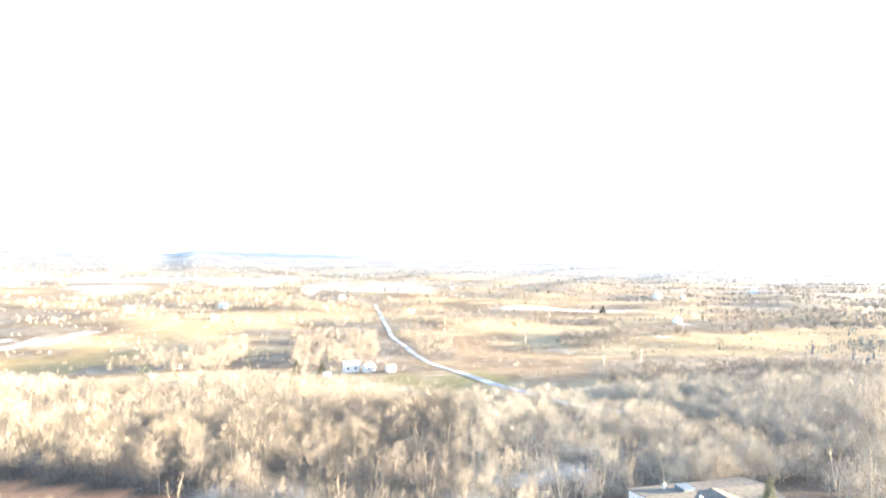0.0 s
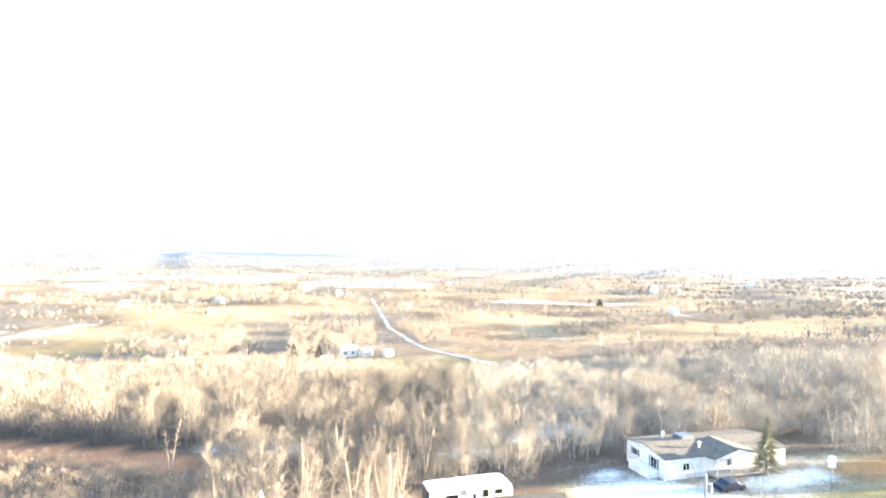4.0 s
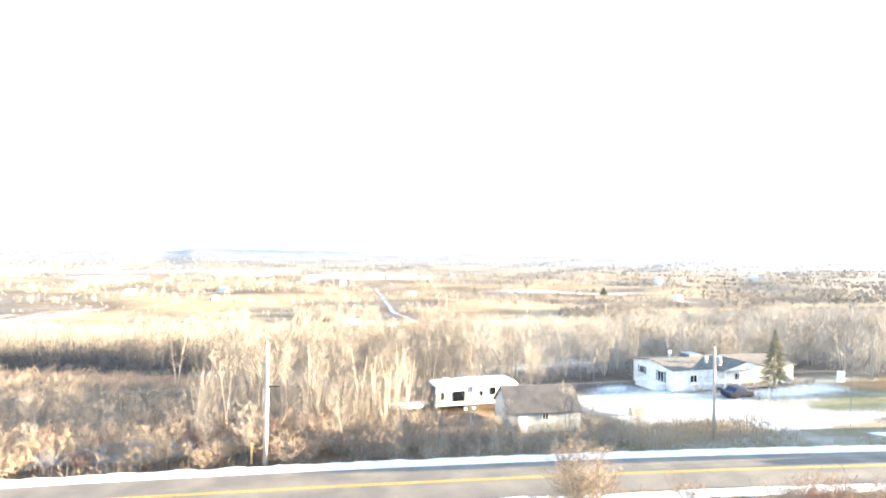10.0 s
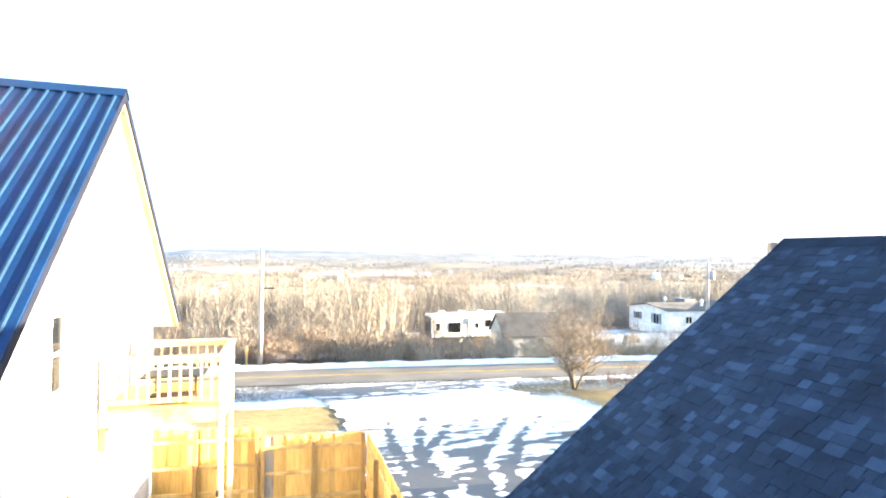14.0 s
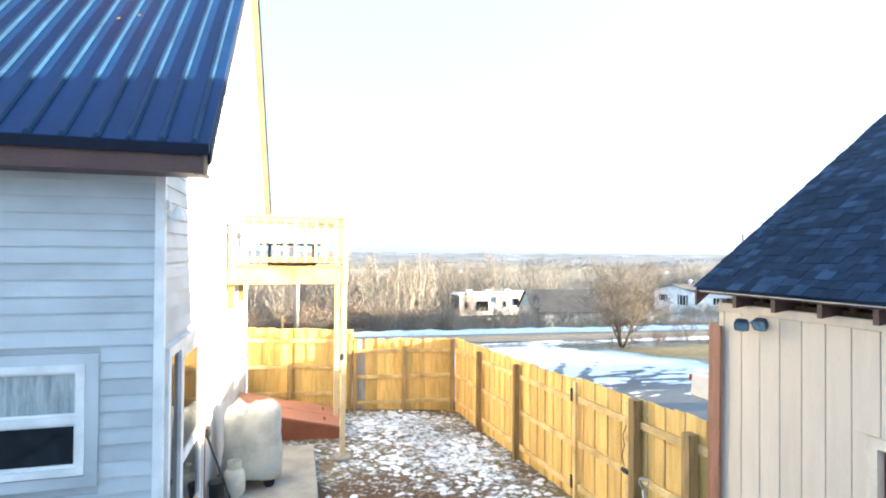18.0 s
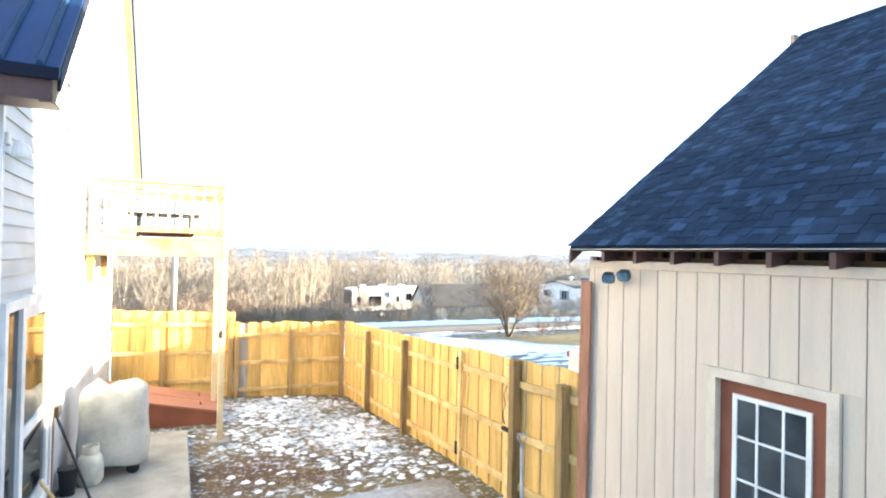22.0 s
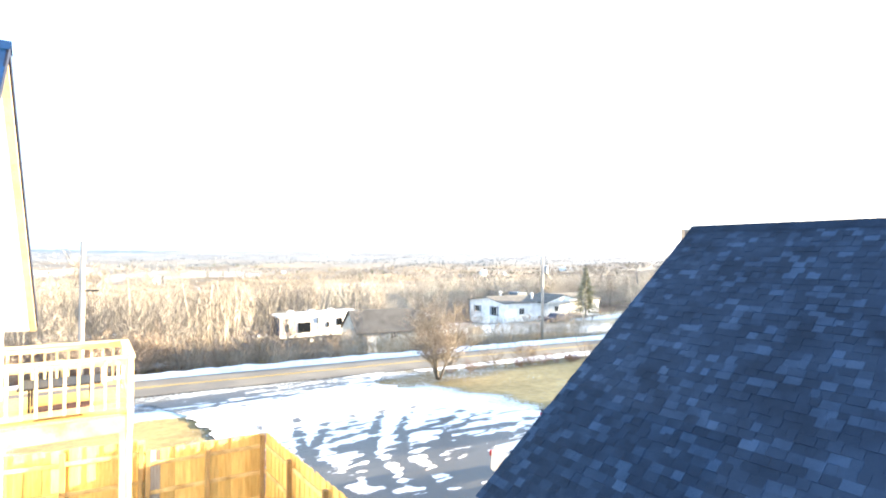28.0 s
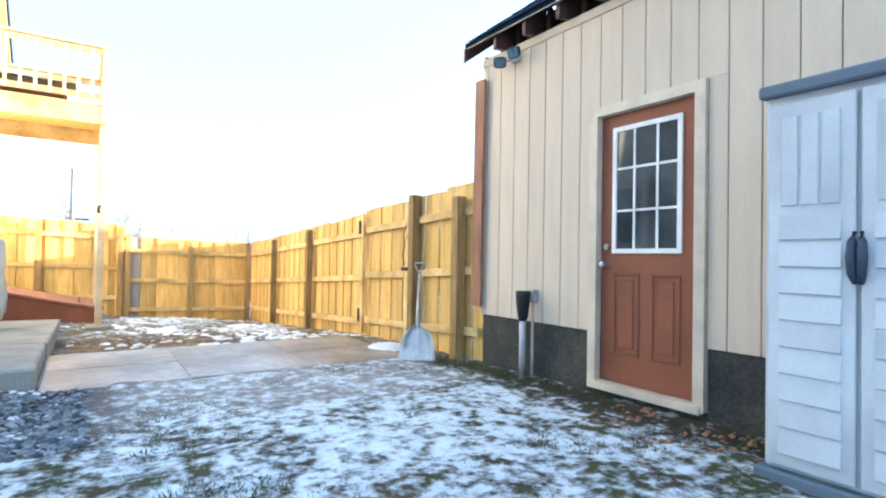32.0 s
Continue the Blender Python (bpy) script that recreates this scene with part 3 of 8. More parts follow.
def ground_material():
    m = bpy.data.materials.new("winter_ground")
    m.use_nodes = True
    n, l = m.node_tree.nodes, m.node_tree.links
    b = n["Principled BSDF"]
    b.inputs["Roughness"].default_value = 0.95
    b.inputs["Specular IOR Level"].default_value = 0.15
    co = n.new("ShaderNodeTexCoord")
    tone = n.new("ShaderNodeVertexColor")
    tone.layer_name = "tone"
    cover = n.new("ShaderNodeAttribute")
    cover.attribute_name = "snow"

    def noise_at(scale, detail):
        t = n.new("ShaderNodeTexNoise")
        t.inputs["Scale"].default_value, t.inputs["Detail"].default_value, t.inputs["Roughness"].default_value = scale, detail, 0.62
        l.new(co.outputs["Object"], t.inputs["Vector"])
        return t

    def math_of(kind, a, c, fixed=None):
        t = n.new("ShaderNodeMath")
        t.operation = kind
        l.new(a, t.inputs[0])
        if fixed is None:
            l.new(c, t.inputs[1])
        else:
            t.inputs[1].default_value = fixed
        return t.outputs[0]

    small, wide, grain, clump, lump = noise_at(12.0, 7), noise_at(0.16, 6), noise_at(38, 4), noise_at(2.2, 5), noise_at(4.5, 6)
    both = math_of("ADD", math_of("ADD", math_of("MULTIPLY", small.outputs[0], None, 0.5), math_of("MULTIPLY", lump.outputs[0], None, 0.32)), math_of("MULTIPLY", wide.outputs[0], None, 0.18))
    lift = math_of("SUBTRACT", math_of("ADD", both, cover.outputs["Fac"]), None, 1.0)
    edge = n.new("ShaderNodeMapRange")
    edge.inputs[1].default_value, edge.inputs[2].default_value = -0.045, 0.045
    l.new(lift, edge.inputs[0])
    hsv = n.new("ShaderNodeHueSaturation")
    val = n.new("ShaderNodeMapRange")
    val.inputs[1].default_value, val.inputs[2].default_value, val.inputs[3].default_value, val.inputs[4].default_value = 0.36, 0.66, 0.5, 1.4
    l.new(math_of("ADD", math_of("MULTIPLY", math_of("ADD", grain.outputs[0], clump.outputs[0]), None, 0.35), math_of("MULTIPLY", wide.outputs[0], None, 0.3)), val.inputs[0])
    l.new(tone.outputs[0], hsv.inputs["Color"])
    l.new(val.outputs[0], hsv.inputs["Value"])
    mix = n.new("ShaderNodeMix")
    mix.data_type = "RGBA"
    crust = n.new("ShaderNodeMix")
    crust.data_type = "RGBA"
    crust.inputs[6].default_value, crust.inputs[7].default_value = (0.54, 0.59, 0.63, 1), (0.74, 0.82, 0.88, 1)
    thick = n.new("ShaderNodeMapRange")
    thick.inputs[1].default_value, thick.inputs[2].default_value = 0.0, 0.11
    l.new(lift, thick.inputs[0])
    l.new(thick.outputs[0], crust.inputs[0])
    l.new(crust.outputs[2], mix.inputs[7])
    l.new(edge.outputs[0], mix.inputs[0])
    l.new(hsv.outputs[0], mix.inputs[6])
    l.new(mix.outputs[2], b.inputs["Base Color"])
    bp = n.new("ShaderNodeBump")
    bp.inputs["Strength"].default_value, bp.inputs["Distance"].default_value = 0.7, 0.04
    l.new(math_of("ADD", math_of("MULTIPLY", edge.outputs[0], None, 0.5), math_of("MULTIPLY", grain.outputs[0], None, 0.4)), bp.inputs["Height"])
    l.new(bp.outputs[0], b.inputs["Normal"])
    return m


M["ground"] = ground_material()


def patch(x, y, sx, sy, seed):
    """Where the far woods grow: long uneven belts."""
    return noise.noise((x * sx, y * sy, seed)) + 0.5 * noise.noise((x * sx * 2.7, y * sy * 2.7, seed + 3))


def cell(x, y, u0, u1, n0, n1, f0, f1):
    """A stretch of the valley between two bearings (x over y), from a near to a far line; soft and uneven at its edges."""
    x, y = np.asarray(x, float), np.asarray(y, float)
    u = x / np.maximum(y, 1)
    t = np.clip((u - u0) / (u1 - u0), 0, 1)
    wob = 1 + 0.05 * np.sin(u * 31 + y * 0.011) + 0.03 * np.sin(u * 83 + 2)
    near, far = (n0 + (n1 - n0) * t) * wob, (f0 + (f1 - f0) * t) * wob
    return band(u, u0, u1, 0.02) * np.clip((y - near) / (0.05 * near), 0, 1) * np.clip((far - y) / (0.05 * far), 0, 1)


# bearings, near and far lines, then the colour of the dead grass and its snow
FIELDS = [((0.72, 1.7, 275, 230, 425, 460), (0.220, 0.166, 0.095), 0.41), ((0.31, 0.62, 245, 150, 455, 305), (0.206, 0.135, 0.075), 0.42),
          ((0.17, 0.44, 200, 178, 245, 218), (0.211, 0.176, 0.081), 0.40), ((-0.6, -0.23, 295, 300, 400, 395), (0.236, 0.176, 0.085), 0.40),
          ((-0.26, -0.07, 425, 470, 520, 545), (0.226, 0.170, 0.090), 0.42), ((-0.1, 0.07, 518, 520, 545, 548), (0.220, 0.166, 0.090), 0.40),
          # this far pair is paler: haze whiteness put into the field colour
          ((-0.6, 0.02, 1120, 1200, 1560, 1480), (0.350, 0.293, 0.243), 0.46), ((0.02, 0.28, 1000, 990, 1220, 1340), (0.350, 0.293, 0.243), 0.46),
          ((0.62, 0.8, 690, 690, 760, 750), (0.211, 0.156, 0.095), 0.42), ((0.82, 1.7, 630, 625, 690, 680), (0.226, 0.181, 0.116), 0.46),
          ((-0.6, -0.3, 412, 440, 447, 462), (0.201, 0.150, 0.100), 0.9), ((0.78, 0.98, 490, 500, 510, 520), (0.201, 0.150, 0.100), 0.8), ((0.5, 0.58, 325, 320, 340, 336), (0.201, 0.150, 0.100), 0.62)]
BELTS = [(-0.30, -0.06, 275, 285, 400, 400), (0.63, 0.88, 160, 152, 205, 190), (0.53, 0.87, 345, 352, 480, 470), (0.9, 1.7, 435, 440, 590, 605), (0.2, 0.32, 340, 335, 530, 480),
         (0.29, 0.6, 530, 545, 700, 715), (0.33, 0.6, 830, 850, 1080, 1070), (0.0, 0.17, 285, 290, 500, 505)]


def wood_here(x, y):
    """Whether woods stand at a place in the valley beyond the roadside."""
    u = x / max(y, 1.0)
    if y < np.interp(u, [-0.6, -0.43, -0.27, -0.14, 0.04, 0.21, 0.4, 0.63, 0.85, 0.93, 1.17, 1.5], [260, 250, 212, 240, 225, 165, 150, 140, 138, 185, 205, 175]):
        return True
    if any(float(cell(x, y, *f[0])) > 0.3 for f in FIELDS):
        return False
    if any(float(cell(x, y, *b)) > 0.4 for b in BELTS):
        return True
    return y > 540 and patch(x, y, 0.005, 0.012, 7) > -0.02


def build_ground():
    xs, ys = lines(-6, 10, 0.17, 4900, 1.055), lines(-3, 16, 0.17, 4900, 1.05)
    X, Y = np.meshgrid(xs, ys)
    x, y = X.ravel(), Y.ravel()
    z = ground_z(x, y)
    # clumps of snow and grass in the yard
    fine = np.array([noise.noise((a * 2.2, b * 2.2, 0)) + 0.5 * noise.noise((a * 6, b * 6, 3)) if -8 < a < 12 and -4 < b < 17 else 0 for a, b in zip(x, y)])
    z = z + 0.022 * fine * (1 - 0.85 * band(x, -0.5, 2.8, 0.3) * band(y, 5.45, 7.35, 0.35))
    z = z + 0.03 * band(y, 5.15, 5.7, 0.25) * band(x, -0.4, 2.9, 0.2) * np.clip(fine + 0.25, 0, 1)
    r = np.hypot(x, y)
    tone = np.zeros((len(x), 3)) + (0.13, 0.095, 0.065)
    snow = np.full(len(x), 0.40)

    def lay(mask, colour, cover):
        nonlocal tone, snow
        k = mask[:, None]
        tone = tone * (1 - k) + np.array(colour) * k
        snow = snow * (1 - mask) + cover * mask

    far = np.clip((r - 130) / 60, 0, 1)

    def drift(sx, sy, seed):
        """Wandering patches, longer across than deep."""
        return np.array([noise.noise((a_ * sx, b_ * sy, seed)) + 0.5 * noise.noise((a_ * sx * 2.3, b_ * sy * 2.3, seed + 5)) if c_ > 120 else 0 for a_, b_, c_ in zip(x, y, r)])

    f1, f2, f3 = drift(0.006, 0.011, 1), drift(0.002, 0.0045, 20), drift(0.005, 0.012, 40)
    lay(far * np.clip(f1 * 4 + 0.5, 0, 1), (0.289, 0.217, 0.125), 0.42)
    lay(far * np.clip(-f1 * 4 - 0.6, 0, 1), (0.152, 0.122, 0.091), 0.42)
    lay(np.clip((r - 250) / 100, 0, 1) * np.clip(f3 * 8 - 4.3, 0, 1), (0.228, 0.190, 0.137), 0.56)
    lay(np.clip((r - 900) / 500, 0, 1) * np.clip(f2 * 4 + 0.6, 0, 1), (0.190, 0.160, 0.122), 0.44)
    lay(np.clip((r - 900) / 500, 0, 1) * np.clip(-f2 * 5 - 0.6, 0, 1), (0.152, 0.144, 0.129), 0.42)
    # haze over the far hills is put into these bluish ground tones
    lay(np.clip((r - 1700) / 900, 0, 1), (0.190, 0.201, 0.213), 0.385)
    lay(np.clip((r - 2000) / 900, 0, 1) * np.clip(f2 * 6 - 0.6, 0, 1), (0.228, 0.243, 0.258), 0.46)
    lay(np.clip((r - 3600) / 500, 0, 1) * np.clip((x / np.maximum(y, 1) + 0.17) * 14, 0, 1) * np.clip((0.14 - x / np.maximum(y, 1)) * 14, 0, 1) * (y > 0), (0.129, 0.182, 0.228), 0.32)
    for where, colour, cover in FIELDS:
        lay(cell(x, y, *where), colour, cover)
    lay(band(x, -62, -36, 5) * band(y, 205, 222, 5), (0.198, 0.091, 0.061), 0.30)
    lay(band(x, -60, 130, 8) * band(y, 60, 110, 6), (0.110, 0.087, 0.068), 0.40)
    for bx, by, br in ((40, 85, 6), (60, 98, 5), (50, 86, 6), (28, 79, 5), (-6, 91, 6), (2, 88, 4)):
        lay(blob(x, y, bx, by, br * 1.5, br, 0.7), (0.137, 0.106, 0.076), 0.515)
    lay(np.clip(4.5 - np.abs(y - 84 + (x + 12) * 0.5), 0, 1) * band(x, -110, -9, 4), (0.40, 0.205, 0.115), 0.30)
    lay(blob(x, y, -13, 51.5, 11, 4.2, 0.6), (0.091, 0.076, 0.068), 0.59)
    lay(blob(x, y, 2.0, 50.5, 5, 2.2, 0.7), (0.091, 0.076, 0.068), 0.56)
    lay(blob(x, y, 44, 64, 5, 3, 0.7), (0.106, 0.084, 0.068), 0.55)
    # this side of the road, with wandering edges
    xw, yw = x + 0.35 * np.sin(y * 0.83) + 0.25 * np.sin(y * 2.1 + x * 0.6), y + 0.3 * np.sin(x * 0.71 + 1) + 0.2 * np.sin(x * 1.9 + y * 0.5)
    lay(band(yw, -60, 42, 2), (0.182, 0.137, 0.065), 0.44)
    # shaded lawn, then its sunlit strip: the light is put into the grass colour
    lay(band(xw, 12, 60, 3) * band(yw, 4, 27, 2), (0.155, 0.134, 0.074), 0.41)
    lay(band(xw, 15, 31, 2) * band(yw, 17.5, 27.5, 1.5), (0.50, 0.34, 0.15), 0.39)
    lay(blob(xw, yw, 31.0, 21.3, 2.0, 4.4, 1.0), (0.228, 0.190, 0.076), 0.70)
    turned = (x - 25) * 0.90 - (y - 13.2) * 0.43, (x - 25) * 0.43 + (y - 13.2) * 0.90
    lay(blob(turned[0], turned[1], 0, 0, 6.2, 1.7, 1.0), (0.190, 0.175, 0.099), 0.66)
    lay(blob(xw, yw, 24.3, 17.9, 3.4, 1.2, 1.0), (0.228, 0.190, 0.099), 0.6)
    lay(blob(xw, yw, 34.4, 12.6, 3.0, 1.3, 1.0), (0.190, 0.175, 0.099), 0.68)
    lay(blob(xw, yw, 48, 15.2, 12, 5.4, 0.9), (0.19, 0.178, 0.095), 0.60)
    lay(blob(xw, yw, 39.5, 11.4, 2.4, 1.2, 0.5), (0.228, 0.213, 0.114), 0.66)
    green = np.abs(y - np.interp(x, [40, 53, 63, 77, 110], [26, 21.6, 18.5, 15.5, 10]))
    lay(np.clip(2.4 - green, 0, 1) * band(xw, 42, 120, 4), (0.20, 0.213, 0.083), 0.36)
    lay(band(xw, 13.5, 17.2, 1.2) * band(yw, 6, 27, 1.5), (0.228, 0.190, 0.091), 0.60)
    lay(band(xw, -8, 3.4, 1) * band(yw, 15, 33, 1), (0.228, 0.198, 0.099), 0.53)
    lay(blob(xw, yw, 0.6, 25, 3.4, 4.5), (0.32, 0.235, 0.105), 0.34)
    lay(band(xw, -30, 13, 1) * band(yw, 27.6, 29.9, 0.6), (0.228, 0.190, 0.091), 0.70)
    lay(band(xw, -40, 19, 2) * np.clip((y - 29.6) / 0.6, 0, 1) * band(yw, 20, 36, 1), (0.091, 0.091, 0.095), 0.475)
    # the yard inside the fence
    lay(band(x, -12, 3.3, 0.2) * band(y, 7.4, 14, 0.5), (0.17, 0.13, 0.08), 0.465)
    lay(blob(x, y, 2.2, 10.6, 1.4, 2.9, 0.7), (0.15, 0.12, 0.08), 0.53)
    lay(blob(x, y, 1.4, 12.6, 2.4, 1.2, 0.6), (0.16, 0.13, 0.08), 0.525)
    lay(blob(x, y, 0.7, 8.6, 2.0, 1.3, 0.7), (0.115, 0.072, 0.05), 0.43)
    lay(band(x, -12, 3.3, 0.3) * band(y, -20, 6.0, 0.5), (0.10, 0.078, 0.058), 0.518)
    lay(band(x, -12, 3.3, 0.3) * band(y, -20, 5.4, 0.5) * np.clip(fine * 3.5 - 0.3, 0, 1), (0.085, 0.10, 0.04), 0.49)
    lay(blob(x, y, -2.0, 3.3, 1.5, 1.8, 0.8), (0.105, 0.082, 0.055), 0.485)
    lay(blob(x, y, 1.4, 3.4, 1.8, 1.5, 0.8), (0.10, 0.085, 0.052), 0.535)
    lay(blob(x, y, 1.4, 4.95, 2.5, 1.1, 0.45), (0.34, 0.315, 0.30), 0.495)
    lay(band(x, 2.75, 3.4, 0.25) * band(y, -6, 5.6, 0.3), (0.055, 0.046, 0.032), 0.42)
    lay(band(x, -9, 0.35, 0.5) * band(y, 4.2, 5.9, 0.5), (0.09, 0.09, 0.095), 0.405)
    # the far side of the road
    lay(band(x, 33, 90, 3) * band(y, 42.5, 64, 2), (0.205, 0.175, 0.099), 0.45)
    lay(blob(x, y, 44.5, 54, 14, 10.5, 0.9), (0.205, 0.167, 0.106), 0.585)
    lay(blob(x, y, 50, 47.0, 14, 7, 0.9), (0.205, 0.167, 0.106), 0.57)
    lay(blob(x, y, 55, 43.2, 12, 3, 0.9), (0.205, 0.167, 0.106), 0.62)
    lay(blob(x, y, 68, 56.5, 11, 2.6, 0.6), (0.152, 0.137, 0.106), 0.56)
    lay(band(x, 31, 47, 3) * band(y, 40.5, 46.5, 0.8), (0.319, 0.220, 0.114), 0.38)
    lay(band(x, 58, 86, 3) * band(y, 45.5, 51, 2), (0.274, 0.236, 0.106), 0.40)
    lay(band(x, 74, 120, 4) * band(y, 52, 60, 2), (0.304, 0.182, 0.091), 0.36)
    lay(band(x, 60, 140, 6) * band(y, 22, 38, 3), (0.266, 0.228, 0.152), 0.85)
    nx, ny = len(xs), len(ys)
    me = bpy.data.meshes.new("ground")
    i = np.arange((ny - 1) * nx).reshape(ny - 1, nx)[:, :-1].ravel()
    faces = np.stack([i, i + 1, i + 1 + nx, i + nx], 1)
    me.vertices.add(len(x))
    me.vertices.foreach_set("co", np.stack([x, y, z], 1).ravel())
    me.loops.add(faces.size)
    me.loops.foreach_set("vertex_index", faces.ravel())
    me.polygons.add(len(faces))
    me.polygons.foreach_set("loop_start", np.arange(len(faces)) * 4)
    me.polygons.foreach_set("use_smooth", np.ones(len(faces), bool))
    me.update(calc_edges=True)
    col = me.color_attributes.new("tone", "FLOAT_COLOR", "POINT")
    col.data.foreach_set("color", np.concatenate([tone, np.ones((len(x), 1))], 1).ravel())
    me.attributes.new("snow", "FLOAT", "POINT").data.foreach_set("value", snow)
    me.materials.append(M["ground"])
    tagged(new("ground", me), "winter ground of dead grass and patchy old snow", "ground", kind="structure")


build_ground()


def strip(name, material, xs, y_of, half0, half1, lift, label, category, cross=6, kind="structure", parent=None):
    """A sheet along the road between two offsets from its middle line."""
    g = Geo()
    rows = []
    for x in xs:
        slope = (y_of(x + 0.5) - y_of(x - 0.5))
        nx, ny = -slope / math.hypot(1, slope), 1 / math.hypot(1, slope)
        rows.append([(x + nx * o, y_of(x) + ny * o) for o in np.linspace(half0, half1, cross)])
    for row in rows:
        g.v += [(px, py, gz(px, py) + lift(px, py) if callable(lift) else gz(px, py) + lift) for px, py in row]
    for i in range(len(rows) - 1):
        for k in range(cross - 1):
            q = i * cross + k
            g.f.append((q, q + cross, q + cross + 1, q + 1))
    ob = g.part(name, material, parent, smooth=True)
    return ob if parent else tagged(ob, label, category, kind=kind)


RX = list(np.arange(-140, 160, 1.5))
road = strip("road", "asphalt", RX, road_y, -3.5, 3.5, 0.05, "grey salted asphalt road with worn yellow centre line", "road", 9)
strip("centre_line", "yellow", RX, road_y, -0.2, -0.06, 0.058, "", "", 2, parent=road)
strip("centre_line", "yellow", RX, road_y, 0.06, 0.2, 0.058, "", "", 2, parent=road)


# ---- the house ----
HX, HY0, HY1, HYR = -1.91, 5.80, 13.86, 9.83      # gable wall, long walls, ridge
EAVE, RIDGE = 4.49, 8.78
HLEFT = -12.5
PITCH = math.atan2(RIDGE - EAVE, HYR - 5.35)


def roof_z(y):
    return RIDGE - abs(y - HYR) * math.tan(PITCH)


house = thing("house", (-6, 9.8, 0), "grey-white clapboard house with dark blue metal gable roof", "house")
g = Geo()
g.box(HLEFT, HY0 + 0.03, -0.3, HX - 0.03, HY1 - 0.03, 4.75)
g.prism([(HY0 + 0.03, 4.7), (HY1 - 0.03, 4.7), (HYR, RIDGE - 0.2)], HX - 0.03 - HLEFT, Matrix(((0, 0, 1, HLEFT), (1, 0, 0, 0), (0, 1, 0, 0), (0, 0, 0, 1))))
body = g.part("wall", "siding", house)
base = Geo().box(HLEFT, HY0 + 0.015, -0.3, HX - 0.012, HY1 - 0.015, 0.16).part("foundation", "concrete", house)

# clapboards: a lap each 0.1445 m
LAP = 0.1445


def clap_near(z, x0, x1):
    g = Geo()
    g.add([(x0, HY0 + 0.03, z), (x1, HY0 + 0.03, z), (x1, HY0 - 0.012, z), (x0, HY0 - 0.012, z),
           (x0, HY0 + 0.03, z + LAP + 0.012), (x1, HY0 + 0.03, z + LAP + 0.012), (x1, HY0 + 0.008, z + LAP + 0.012), (x0, HY0 + 0.008, z + LAP + 0.012)],
          [(3, 2, 1, 0), (4, 5, 6, 7), (3, 7, 6, 2), (0, 3, 7, 4), (1, 2, 6, 5)])
    g.part("clapboard", "siding", body)


def clap_gable(z, y0, y1):
    g = Geo()
    g.add([(HX - 0.03, y0, z), (HX - 0.03, y1, z), (HX + 0.012, y1, z), (HX + 0.012, y0, z),
           (HX - 0.03, y0, z + LAP + 0.012), (HX - 0.03, y1, z + LAP + 0.012), (HX - 0.008, y1, z + LAP + 0.012), (HX - 0.008, y0, z + LAP + 0.012)],
          [(0, 1, 2, 3), (7, 6, 5, 4), (2, 6, 7, 3), (3, 7, 4, 0), (1, 5, 6, 2)])
    g.part("clapboard", "siding", body)


WIN = (-3.62, -2.49, 1.65, 2.60)                  # near wall window: outside of its white frame
DOOR = (5.98, 7.80, 0.47, 2.60)                   # patio door in the gable wall
UPW, LOW = (8.22, 8.6, 4.12, 5.16), (8.67, 9.02, 1.82, 2.48)
z = 0.148
while z < RIDGE - 0.5:
    if z < 4.3:
        if WIN[2] - 0.1 < z + LAP and z < WIN[3] + 0.1:
            clap_near(z, HLEFT, WIN[0] - 0.1)
            clap_near(z, WIN[1] + 0.1, HX - 0.05)
        else:
            clap_near(z, HLEFT, HX - 0.05)
    half = HY1 - HY0 if z < 4.4 else max(0.1, 2 * (RIDGE - 0.3 - z - LAP) / math.tan(PITCH))
    a, b = (HY0 + 0.05, HY1 - 0.05) if z < 4.4 else (HYR - half / 2, HYR + half / 2)
    cuts = [w for w in (DOOR, UPW, LOW) if w[2] - 0.06 < z + LAP and z < w[3] + 0.06]
    spans, start = [], a
    for w in sorted(cuts):
        if w[0] - 0.08 > start + 0.02:
            spans.append((start, w[0] - 0.08))
        start = w[1] + 0.08
    spans.append((start, b))
    for s0, s1 in spans:
        if s1 - s0 > 0.05:
            clap_gable(z, s0, s1)
    z += LAP
for yy in (HY0, HY1):
    sgn = -1 if yy == HY0 else 1
    Geo().box(HX - 0.055, min(yy, yy + sgn * 0.025), 0.05, HX + 0.026, max(yy, yy + sgn * 0.025), 4.4).box(HX - 0.02, yy - 0.05 * (sgn > 0) - 0.0, 0.05, HX + 0.026, yy + 0.05 * (sgn < 0), 4.4).part("corner_board", "white", house)


def slope_sheet(near, lift0, lift1, x0, x1, ext=0.0):
    """A slab of roof on the near or far side."""
    sgn = -1 if near else 1
    ye = 5.35 if near else 2 * HYR - 5.35
    x2 = x1 + (0.0 if near else SKEW)
    return [(x0, ye, EAVE + lift0), (x2, ye, EAVE + lift0), (x1, HYR, RIDGE + lift0), (x0, HYR, RIDGE + lift0),
            (x0, ye, EAVE + lift1), (x2, ye, EAVE + lift1), (x1, HYR, RIDGE + lift1), (x0, HYR, RIDGE + lift1)]


RAKE, SKEW = -1.46, 0.09                          # roof edge over the gable; the far eave reaches a little further
